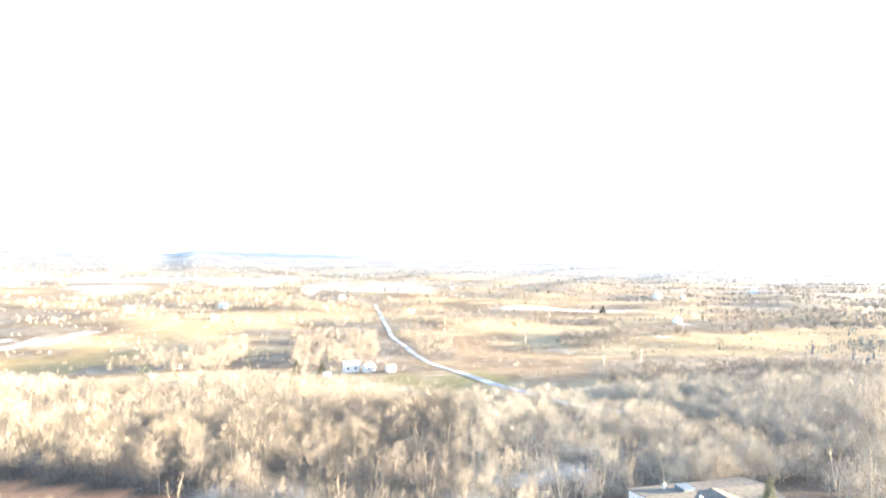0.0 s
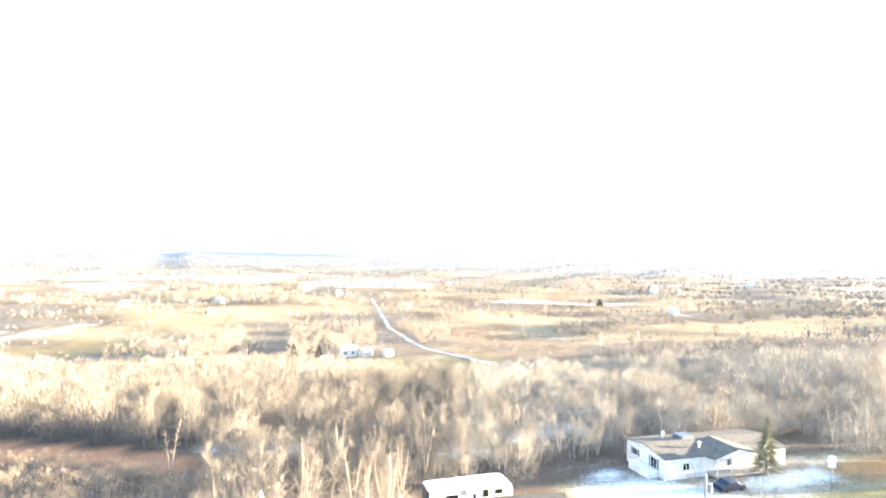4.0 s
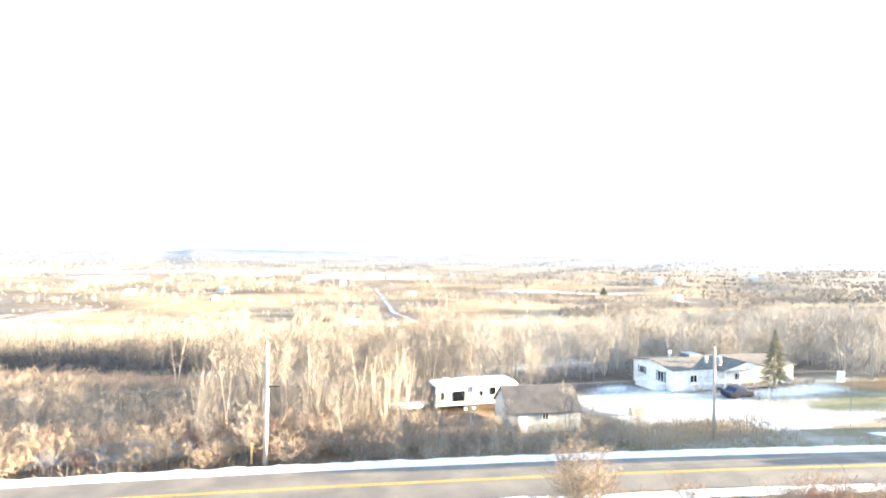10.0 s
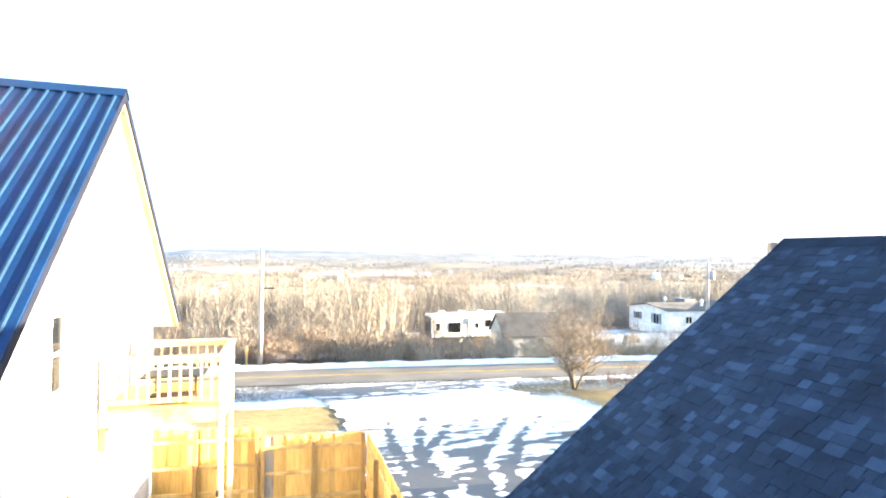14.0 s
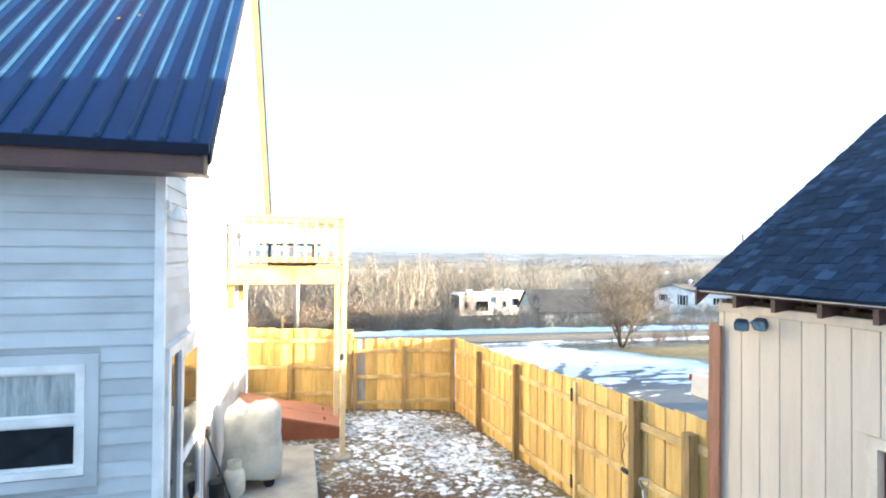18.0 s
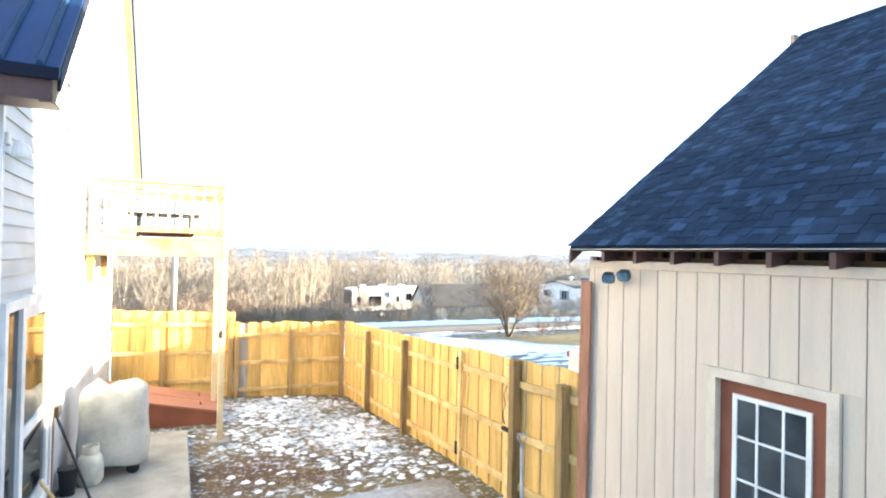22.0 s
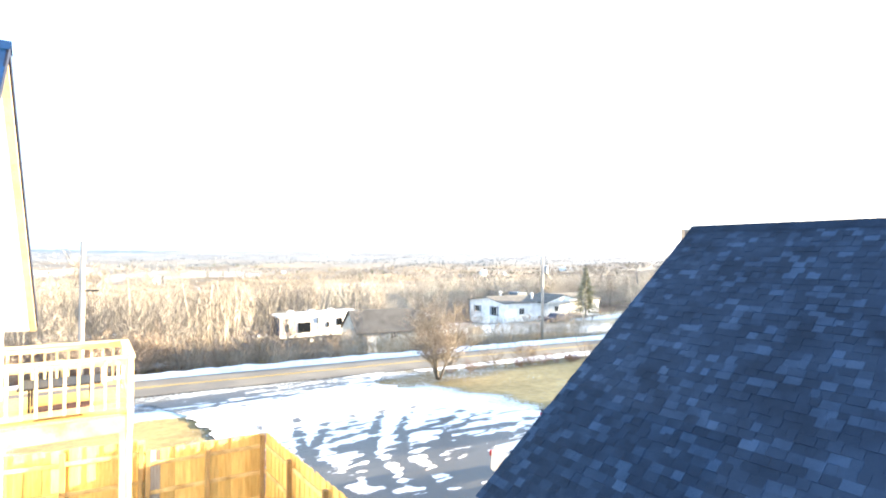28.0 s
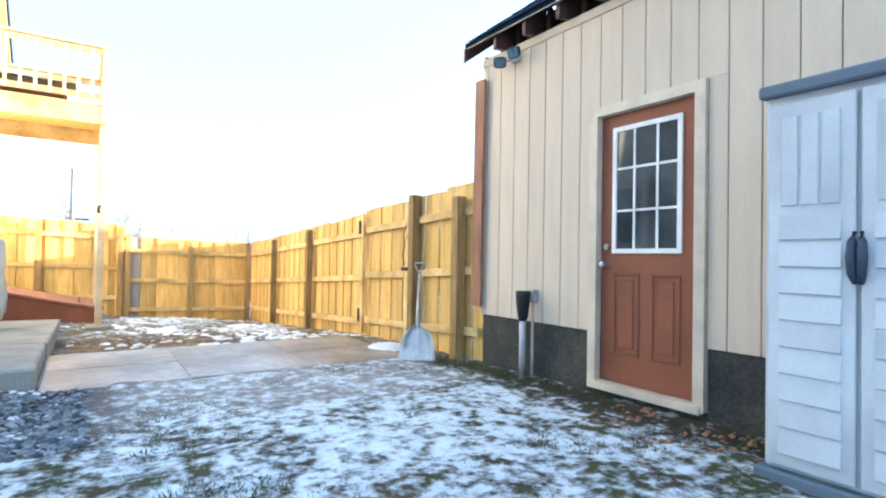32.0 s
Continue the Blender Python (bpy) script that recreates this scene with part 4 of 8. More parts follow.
for near in (True, False):
    g = Geo()
    fs = [(3, 2, 1, 0), (4, 5, 6, 7), (0, 1, 5, 4), (1, 2, 6, 5), (2, 3, 7, 6), (3, 0, 4, 7)]
    g.add(slope_sheet(near, -0.09, 0.0, HLEFT - 0.3, RAKE), fs if near else [tuple(reversed(f)) for f in fs])
    panel = g.part("roof", "blue_roof", house, "dark blue ribbed metal roof sheet")
    # raised ribs
    x = RAKE - 0.12
    while near and x > HLEFT:
        hgt, wid, ye = 0.034, 0.028, 5.34
        prof = [(-wid, 0.0), (-wid * 0.45, hgt), (wid * 0.45, hgt), (wid, 0.0)]
        vs = [(x + dx, ye, EAVE + dz) for dx, dz in prof] + [(x + dx, HYR, RIDGE + dz) for dx, dz in prof]
        Geo().add(vs, [(1, 5, 4, 0), (2, 6, 5, 1), (3, 7, 6, 2), (3, 2, 1, 0), (5, 6, 7, 4)]).part("rib", "roof_rib", panel)
        x -= 0.24
Geo().box(HLEFT - 0.3, 5.335, EAVE - 0.10, RAKE - 0.002, 5.352, EAVE - 0.012).part("eave_trim", "rake_trim", house, "dark metal eave trim")
Geo().add([(HLEFT - 0.3, HYR - 0.16, RIDGE - 0.12), (RAKE + 0.02, HYR - 0.16, RIDGE - 0.12), (RAKE + 0.02, HYR, RIDGE + 0.045), (HLEFT - 0.3, HYR, RIDGE + 0.045),
           (RAKE + 0.02, HYR + 0.16, RIDGE - 0.12), (HLEFT - 0.3, HYR + 0.16, RIDGE - 0.12)], [(0, 1, 2, 3), (3, 2, 4, 5)]).part("ridge_cap", "blue_roof", house)
specks = Geo()
rb = random.Random(3)
for i in range(16):
    xx, yy = rb.uniform(-6.5, -1.7), rb.uniform(5.5, 9.0)
    zz, q = roof_z(yy) + 0.012, rb.uniform(0.012, 0.03)
    specks.add([(xx - q, yy, zz), (xx, yy - q * 0.7, zz - q * 0.6), (xx + q, yy + q * 0.2, zz + q * 0.2), (xx, yy + q * 0.7, zz + q * 0.7)], [(0, 1, 2, 3)])
tagged(specks.part("roof_litter", "dry_grass"), "dry leaf scraps stuck to the metal roof", "litter", kind="stuff")
# fascia and soffit along the near eave, boards along the rakes
Geo().box(HLEFT - 0.3, 5.37, EAVE - 0.25, RAKE - 0.05, 5.41, EAVE - 0.03).part("fascia", "brown_trim", house, "dark brown eave fascia")
Geo().box(HLEFT - 0.3, 5.41, EAVE - 0.24, RAKE - 0.06, HY0 - 0.02, EAVE - 0.215).part("soffit", "brown_trim", house)
for near in (True, False):
    ye = 5.40 if near else 2 * HYR - 5.40
    for x0, x1, d0, d1, m_, nm in ((RAKE - 0.13, RAKE - 0.022, -0.26, -0.08, "rake_wood", "rake_board"), (HX - 0.2, RAKE - 0.13, -0.24, -0.215, "white", "rake_soffit"), (RAKE - 0.02, RAKE + 0.005, -0.17, 0.005, "rake_trim", "rake_trim")):
        vs = [(xx + (SKEW if not near and yy == ye and xx > HX + 0.05 else 0), yy, zz + d) for d in (d0, d1) for xx in (x0, x1) for yy, zz in ((ye, EAVE), (HYR, RIDGE))]
        Geo().add(vs, [(0, 1, 3, 2), (4, 6, 7, 5), (0, 4, 5, 1), (2, 3, 7, 6), (0, 2, 6, 4), (1, 5, 7, 3)]).part(nm, m_, house)

# near wall window
def house_window(x0, x1, z0, z1, yw, parent):
    w = Geo().ring("y", yw - 0.03, yw + 0.02, x0 - 0.1, x1 + 0.1, z0 - 0.11, z1 + 0.09, 0.1).part("window", "siding", parent, "white double-hung window with grey-white surround")
    fw = 0.06
    Geo().ring("y", yw - 0.045, yw + 0.02, x0, x1, z0, z1, fw).part("window_frame", "white", w)
    Geo().box(x0 + fw, yw - 0.04, (z0 + z1) / 2 - 0.03, x1 - fw, yw + 0.02, (z0 + z1) / 2 + 0.03).part("meeting_rail", "white", w)
    zm = (z0 + z1) / 2
    Geo().box(x0 + fw, yw + 0.0, zm + 0.03, x1 - fw, yw + 0.012, z1 - fw).part("pane", "curtain", w, "pane with pale curtain behind")
    Geo().ring("y", yw - 0.012, yw + 0.002, x0 + fw - 0.002, x1 - fw + 0.002, zm + 0.028, z1 - fw + 0.002, 0.025).part("sash", "white", w)
    Geo().ring("y", yw - 0.006, yw + 0.009, x0 + fw - 0.002, x1 - fw + 0.002, z0 + fw - 0.002, zm - 0.028, 0.03).part("sash", "white", w)
    Geo().box(x0 + fw, yw + 0.008, z0 + fw, x1 - fw, yw + 0.02, zm - 0.03).part("pane", "glass", w)


house_window(*WIN, HY0 - 0.01, house)


def gable_window(y0, y1, z0, z1):
    w = Geo().ring("x", HX - 0.02, HX + 0.04, y0 - 0.07, y1 + 0.07, z0 - 0.07, z1 + 0.07, 0.07).part("window", "white", house, "white-framed gable window")
    Geo().box(HX - 0.02, y0, (z0 + z1) / 2 - 0.025, HX + 0.035, y1, (z0 + z1) / 2 + 0.025).part("meeting_rail", "white", w)
    Geo().box(HX - 0.02, y0, z0, HX + 0.006, y1, (z0 + z1) / 2 - 0.02).part("pane", "glass", w)
    Geo().box(HX - 0.02, y0, (z0 + z1) / 2 + 0.02, HX + 0.012, y1, z1).part("pane", "glass", w)


gable_window(*UPW)
gable_window(*LOW)
# patio door: white frame, fixed dark light, one sash with a middle rail
d0, d1, dz0, dz1 = DOOR
pdoor = Geo().ring("x", HX - 0.03, HX + 0.05, d0 - 0.07, d1 + 0.07, dz0 - 0.07, dz1 + 0.08, 0.09).part("door", "white", house, "white framed glass patio door")
Geo().box(HX - 0.03, d0 + 0.03, dz0, HX + 0.0, d0 + 0.62, dz1).part("pane", "glass", pdoor)
Geo().ring("x", HX - 0.01, HX + 0.035, d0 + 0.55, d1 - 0.03, dz0 + 0.02, dz1, 0.13).part("sash", "white", pdoor)
Geo().box(HX - 0.01, d0 + 0.68, 1.34, HX + 0.033, d1 - 0.16, 1.44).part("middle_rail", "white", pdoor)
Geo().box(HX - 0.02, d0 + 0.68, dz0 + 0.16, HX + 0.012, d1 - 0.15, 1.34).part("pane", "glass", pdoor)
Geo().box(HX - 0.02, d0 + 0.68, 1.44, HX + 0.012, d1 - 0.15, dz1 - 0.12).part("pane", "glass", pdoor)
Geo().box(HX + 0.01, d1 + 0.07, 0.3, HX + 0.06, d1 + 0.13, 2.62).part("trim_board", "red_board", house, "bare cedar board beside the door")

# chimney on the ridge, bricks in courses
chim = thing("chimney", (-4.3, 9.5, 8.3), "red-brown brick chimney with snow at its foot", "chimney")
core = Geo().box(-4.88, 9.08, 7.7, -3.66, 9.92, 10.55).part("core", "concrete", chim)
z, row = 8.1, 0
while z < 10.5:
    for face in range(2):
        if face == 0:
            x = -4.9 + (0.11 if row % 2 else 0)
            while x < -3.68:
                w = min(0.21, -3.64 - x)
                bar("brick", (w, 0.03, 0.062), (x + w / 2, 9.07, z), "brick", core, bevel=0.003)
                x += 0.222
        else:
            y = 9.06 + (0.11 if row % 2 else 0)
            while y < 9.9:
                w = min(0.21, 9.94 - y)
                bar("brick", (0.03, w, 0.062), (-3.65, y + w / 2, z), "brick", core, bevel=0.003)
                y += 0.222
    z += 0.075
    row += 1
g = Geo()
rng = random.Random(4)
pts = [(-5.1 + i * 0.12, 8.98 + 0.05 * rng.random()) for i in range(13)]
for i, (x, y) in enumerate(pts):
    g.box(x, y - 0.12, roof_z(y - 0.12) - 0.02, x + 0.125, 9.1, roof_z(9.0) + 0.03 + 0.05 * rng.random())
g.box(-3.66, 9.0, roof_z(9.2), -3.38, 9.75, roof_z(9.6) + 0.06)
tagged(g.part("roof_snow", "snow", bevel=0.02), "strip of snow caught round the chimney foot", "snow")

# ---- balcony deck on the gable wall ----
deck = thing("balcony", (-0.9, 11.0, 3.3), "new yellow pine balcony with baluster railing on posts", "balcony")
DX0, DX1, DY0, DY1, DZ = HX + 0.02, 0.12, 10.15, 12.1, 3.32
for i in range(13):
    bar("deck_board", (DX1 - DX0, 0.14, 0.035), ((DX0 + DX1) / 2, DY0 + 0.08 + i * 0.15, DZ), "pine", deck)
for y in (DY0 + 0.02, DY1 - 0.02):
    bar("beam", (DX1 - DX0, 0.04, 0.26), ((DX0 + DX1) / 2, y, DZ - 0.15), "pine_rail", deck)
bar("beam", (0.04, DY1 - DY0 - 0.08, 0.26), (DX1 - 0.02, (DY0 + DY1) / 2, DZ - 0.15), "pine_rail", deck)
for y in (DY0 + 0.1, DY1 - 0.1):
    zb = gz(DX1 - 0.1, y)
    bar("post", (0.095, 0.095, DZ - zb - 0.02), (DX1 - 0.05, y, (DZ + zb) / 2), "deck_pine", deck)
    lathe(Geo(), (DX1 - 0.05, y, zb - 0.05), [(0.17, 0), (0.17, 0.1), (0.15, 0.12)], 14).part("collar", "concrete", deck, smooth=False)
RT = 4.22
for (xa, ya, xb, yb) in ((DX0 + 0.08, DY0 + 0.04, DX1 - 0.04, DY0 + 0.04), (DX1 - 0.04, DY0 + 0.04, DX1 - 0.04, DY1 - 0.04), (DX0 + 0.08, DY1 - 0.04, DX1 - 0.04, DY1 - 0.04)):
    along_x = abs(xb - xa) > abs(yb - ya)
    ln = abs(xb - xa) + abs(yb - ya)
    cx, cy = (xa + xb) / 2, (ya + yb) / 2
    bar("top_rail", (ln + 0.08, 0.13, 0.035) if along_x else (0.13, ln + 0.08, 0.035), (cx, cy, RT), "deck_pine", deck)
    bar("rail", (ln, 0.04, 0.09) if along_x else (0.04, ln, 0.09), (cx, cy, DZ + 0.14), "deck_pine", deck)
    bar("rail", (ln, 0.04, 0.09) if along_x else (0.04, ln, 0.09), (cx, cy, RT - 0.07), "deck_pine", deck)
    n = round(ln / 0.172)
    for i in range(1, n):
        t = i / n
        bar("baluster", (0.036, 0.036, RT - DZ - 0.16), (xa + (xb - xa) * t + (0 if along_x else 0.03), ya + (yb - ya) * t - (0.03 if along_x and ya < 11 else 0), (RT + DZ) / 2 + 0.03), "deck_pine", deck)
    for px, py in ((xa, ya), (xb, yb)):
        bar("rail_post", (0.09, 0.09, RT - DZ + 0.24), (px, py, (RT + DZ) / 2 - 0.14), "deck_pine", deck)
for y in (DY0 + 0.12, DY1 - 0.12):
    bar("corbel", (0.1, 0.09, 0.42), (DX0 + 0.055, y, 2.83), "post", deck)

# ---- fence ----
def fence_line(name, a, b, posts, top_a, top_b, face, label, grey=0):
    """Boards on three rails from a to b; face: the unit way from rails to boards."""
    f = thing(name, (a[0], a[1], gz(*a)), label, "fence", "yard fence")
    ln = math.hypot(b[0] - a[0], b[1] - a[1])
    ux, uy = (b[0] - a[0]) / ln, (b[1] - a[1]) / ln
    ang = math.atan2(uy, ux)
    turn = Matrix.Rotation(ang, 4, "Z")
    rnd = random.Random(int(ln * 100))
    n = int(ln / 0.147)
    for i in range(n):
        t = (i + 0.5) / n
        x, y = a[0] + (b[0] - a[0]) * t, a[1] + (b[1] - a[1]) * t
        top = top_a + (top_b - top_a) * t + rnd.uniform(-0.012, 0.012)
        bot = gz(x, y) - 0.02
        hgt = round((top - bot) / 0.03) * 0.03
        off = 0.035 if i % 2 == 0 else 0.0535
        tilt = turn @ Matrix.Rotation(rnd.uniform(-0.004, 0.004), 4, "Y")
        bar("board", (0.162, 0.017, hgt), (x + face[0] * off, y + face[1] * off, bot + hgt / 2), "grey_board" if i >= n - grey else "pine", f, tilt, 0.003)
    for h in (0.22, 0.86, 1.5):
        za, zb = top_a - 1.8 + h, top_b - 1.8 + h
        tip = math.atan2(zb - za, ln)
        m = turn @ Matrix.Rotation(-tip, 4, "Y")
        bar("rail", (ln, 0.038, 0.088), ((a[0] + b[0]) / 2, (a[1] + b[1]) / 2, (za + zb) / 2), "pine_rail", f, m)
    for px, py, top, wid in posts:
        bot = gz(px, py) - 0.1
        bar("post", (wid, wid, top - bot), (px - face[0] * 0.07, py - face[1] * 0.07, (top + bot) / 2), "post", f, turn)
    return f


FX = 3.25
fence_line("fence", (FX, 13.95), (FX, 7.66), [(FX, 13.9, 1.38, 0.1), (FX, 11.8, 1.42, 0.1), (FX, 9.69, 1.55, 0.1)], 1.39, 1.73, (1, 0), "new yellow pine board fence on dark posts")
gate = fence_line("gate", (FX, 7.62), (FX, 6.2), [], 1.77, 1.83, (1, 0), "yellow pine board gate with black latch")
tagged(gate, category="gate")
fence_line("fence", (FX, 6.16), (FX, 4.86), [(FX + 0.02, 6.1, 1.85, 0.115), (FX, 5.15, 1.75, 0.115)], 1.84, 1.91, (1, 0), "short pine board fence between gate and garage")
bar("stile", (0.038, 0.088, 1.72), (FX - 0.039, 7.57, 0.86), "pine_rail", gate)
bar("stile", (0.038, 0.088, 1.72), (FX - 0.039, 6.26, 0.90), "pine_rail", gate)
Geo().tube([(FX - 0.09, 6.22, 1.5), (FX - 0.11, 6.26, 1.38), (FX - 0.1, 6.24, 1.25), (FX - 0.11, 6.28, 1.12), (FX - 0.09, 6.26, 1.0)], 0.006, 5).part("latch_cord", "dark_plastic", gate)
for hz_ in (1.52, 0.25):
    bar("hinge", (0.02, 0.05, 0.19), (FX - 0.064, 7.62, hz_), "dark_plastic", gate)
bar("latch", (0.05, 0.14, 0.04), (FX - 0.1, 6.22, 0.95), "dark_plastic", gate)
fence_line("fence", (FX - 0.02, 13.95), (0.62, 13.95), [(0.66, 13.95, 1.48, 0.1), (1.9, 13.95, 1.38, 0.09)], 1.38, 1.44, (0, 1), "new yellow pine board fence across the yard", 2)
fence_line("fence", (0.61, 13.95), (-1.86, 13.95), [(0.52, 13.95, 1.62, 0.1), (-0.9, 13.95, 1.7, 0.1)], 1.70, 1.80, (0, 1), "taller pine board fence beside the house")

# ---- garage ----
GX, GY0, GY1 = 3.24, -4.5, 4.82
GE, GR, GXR = 3.29, 6.34, 7.12                    # eave and ridge heights, ridge line
GPITCH = math.atan2(GR - GE, GXR - 3.06)
garage = thing("garage", (7, 0.2, 0), "tan plank-walled garage with dark shingle gable roof", "garage")
g = Geo()
GT = 3.065                                        # top of the wall boards, open rafter bays above
g.box(GX + 0.1, GY0, 0.5, 2 * GXR - GX, GY1 - 0.03, GT - 0.01)
for y0, y1, z0, z1 in ((GY0, 2.50, 0.5, GT - 0.01), (3.34, GY1 - 0.03, 0.5, GT - 0.01), (2.50, 3.34, 2.24, GT - 0.01)):
    g.box(GX + 0.03, y0, z0, GX + 0.1, y1, z1)
g.prism([(GX + 0.2, GE - 0.1), (2 * GXR - GX - 0.03, GE - 0.1), (GXR, GR - 0.2)], GY1 - 0.03 - GY0, Matrix(((1, 0, 0, 0), (0, 0, 1, GY0), (0, 1, 0, 0), (0, 0, 0, 1))))
gbody = g.part("wall", "groove", garage)
Geo().box(GX + 0.02, GY0 + 0.01, -0.4, GX + 0.12, 2.45, 0.53).box(GX + 0.02, 3.39, -0.4, GX + 0.12, GY1 - 0.02, 0.53).box(GX + 0.02, 2.45, -0.4, GX + 0.12, 3.39, 0.1).box(GX + 0.12, GY0 + 0.01, -0.4, 2 * GXR - GX - 0.01, GY1 - 0.02, 0.5).part("foundation", "block", garage, "black-painted concrete block foundation")
GD = (2.44, 3.40, 0.16, 2.30)                     # outside of the door casing
y = GY1
while y > GY0 + 0.2:
    w = 0.204 if y < GY1 else 0.067
    y1, y0 = y, y - w
    mid = (y0 + y1) / 2
    pieces = [(y0, y1, 0.53, GT)]
    if y0 < GD[1] and y1 > GD[0]:
        pieces = [(y0, y1, GD[3], GT)]
        if y1 > GD[1] + 0.02:
            pieces.append((GD[1] + 0.002, y1, 0.53, GD[3]))
        if y0 < GD[0] - 0.02:
            pieces.append((y0, GD[0] - 0.002, 0.53, GD[3]))
    for p0, p1, z0, z1 in pieces:
        bar("plank", (0.03, p1 - p0 - 0.007, z1 - z0), (GX + 0.012, (p0 + p1) / 2, (z0 + z1) / 2), "tan_wall", gbody, bevel=0.003)
    y -= w
x = GX
while x < 2 * GXR - GX - 0.1:
    top = GE - 0.1 + min(x + 0.1 - GX, 2 * GXR - GX - x - 0.1) * math.tan(GPITCH) - 0.1
    bar("plank", (0.196, 0.03, top - 0.53), (x + 0.1, GY1 - 0.012, (top + 0.53) / 2), "tan_wall", gbody, bevel=0.003)
    x += 0.203
# roof deck, rafters and shingles
for near in (True, False):
    sgn = 1 if near else -1
    ex = 3.06 if near else 2 * GXR - 3.06
    vs = [(ex, GY0 - 0.1, GE - 0.05), (ex, GY1 + 0.1, GE - 0.05), (GXR, GY1 + 0.1, GR - 0.05), (GXR, GY0 - 0.1, GR - 0.05)]
    vs += [(a, b, c + 0.045) for a, b, c in vs]
    fs = [(0, 1, 2, 3), (7, 6, 5, 4), (0, 4, 5, 1), (1, 5, 6, 2), (2, 6, 7, 3), (3, 7, 4, 0)]
    Geo().add(vs, fs if not near else [tuple(reversed(f)) for f in fs]).part("roof", "shingle", garage)
Geo().box(3.064, GY0 - 0.1, GE - 0.058, 3.08, GY1 + 0.085, GE - 0.0495).part("drip_edge", "galv", garage, "thin pale metal drip edge under the shingles")
y = GY1 - 0.34
while y > GY0:
    g = Geo()
    dx = GX - 3.08 + 0.1
    vs = [(3.09, y - 0.02, GE - 0.185), (3.09, y + 0.02, GE - 0.185), (3.09 + dx, y + 0.02, GE - 0.2 + dx * 0.2), (3.09 + dx, y - 0.02, GE - 0.2 + dx * 0.2),
          (3.09, y - 0.02, GE - 0.06), (3.09, y + 0.02, GE - 0.06), (3.09 + dx, y + 0.02, GE + dx * 0.7 - 0.06), (3.09 + dx, y - 0.02, GE + dx * 0.7 - 0.06)]
    g.add(vs, [(3, 2, 1, 0), (4, 5, 6, 7), (0, 1, 5, 4), (1, 2, 6, 5), (2, 3, 7, 6), (3, 0, 4, 7)])
    g.part("rafter_tail", "brown_trim", garage, "dark weathered rafter end")
    y -= 0.41
# near-black sheet added behind the open bays, their shade put into its colour
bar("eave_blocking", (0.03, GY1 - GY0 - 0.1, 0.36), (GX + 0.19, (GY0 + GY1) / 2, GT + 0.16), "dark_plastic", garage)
bar("top_plate", (0.09, GY1 - GY0 - 0.06, 0.045), (GX + 0.1, (GY0 + GY1) / 2, GT + 0.075), "rafter_wood", garage, label="rough brown wooden top plate")
y = GY1 - 0.44
while y > GY0 + 0.1:
    bar("stud", (0.05, 0.038, 0.22), (GX + 0.075, y, GT + 0.2), "rafter_wood", garage)
    y -= 0.41
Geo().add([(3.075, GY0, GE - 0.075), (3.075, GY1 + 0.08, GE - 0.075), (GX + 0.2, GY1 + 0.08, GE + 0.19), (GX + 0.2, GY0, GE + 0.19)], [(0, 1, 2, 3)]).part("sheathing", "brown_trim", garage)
bar("frieze", (0.036, GY1 - GY0, 0.075), (GX - 0.002, (GY0 + GY1) / 2, GT + 0.022), "tan_wall", garage)
for sgn in (1,):
    vs = [(3.05, GY1 + 0.085, GE - 0.2), (3.05, GY1 + 0.11, GE - 0.2), (GXR, GY1 + 0.11, GR - 0.2), (GXR, GY1 + 0.085, GR - 0.2),
          (3.05, GY1 + 0.085, GE - 0.055), (3.05, GY1 + 0.11, GE - 0.055), (GXR, GY1 + 0.11, GR - 0.055), (GXR, GY1 + 0.085, GR - 0.055)]
    Geo().add(vs, [(3, 2, 1, 0), (4, 5, 6, 7), (0, 1, 5, 4), (1, 2, 6, 5), (2, 3, 7, 6), (3, 0, 4, 7)]).part("rake_board", "brown_trim", garage)
# door: casing, slab, nine-light window, two panels, knob
c = Geo()
c.box(GX - 0.035, GD[0], GD[2] - 0.05, GX + 0.03, GD[0] + 0.075, GD[3]).box(GX - 0.035, GD[1] - 0.075, GD[2] - 0.05, GX + 0.03, GD[1], GD[3]).box(GX - 0.035, GD[0] + 0.075, GD[3] - 0.075, GX + 0.03, GD[1] - 0.075, GD[3])
gdoor = c.part("door", "casing", garage, "rust-brown door with nine-pane window in cream casing")
Geo().box(GX - 0.06, GD[0] + 0.02, GD[2] - 0.06, GX + 0.06, GD[1] - 0.02, GD[2] - 0.005).part("sill", "casing", gdoor)
s0, s1, sz0, sz1 = GD[0] + 0.08, GD[1] - 0.08, GD[2], GD[3] - 0.08
g = Geo().box(GX + 0.03, s0, sz0, GX + 0.07, s1, sz1)
slab = g.part("slab", "rust_door", gdoor, "rust-brown door slab")
ly0, ly1, lz0, lz1 = s0 + 0.11, s1 - 0.11, 1.15, 2.12
g = Geo()
for a0, b0, a1, b1 in ((ly0, lz1 - 0.035, ly1, lz1), (ly0, lz0, ly1, lz0 + 0.035), (ly0, lz0 + 0.035, ly0 + 0.035, lz1 - 0.035), (ly1 - 0.035, lz0 + 0.035, ly1, lz1 - 0.035)):
    g.box(GX + 0.012, a0, b0, GX + 0.032, a1, b1)
for k in (1, 2):
    yy, zz = ly0 + (ly1 - ly0) * k / 3, lz0 + (lz1 - lz0) * k / 3
    g.box(GX + 0.016, yy - 0.009, lz0 + 0.03, GX + 0.03, yy + 0.009, lz1 - 0.03).box(GX + 0.017, ly0 + 0.03, zz - 0.009, GX + 0.029, ly1 - 0.03, zz + 0.009)
g.part("window_grille", "white", gdoor, "white window grille")
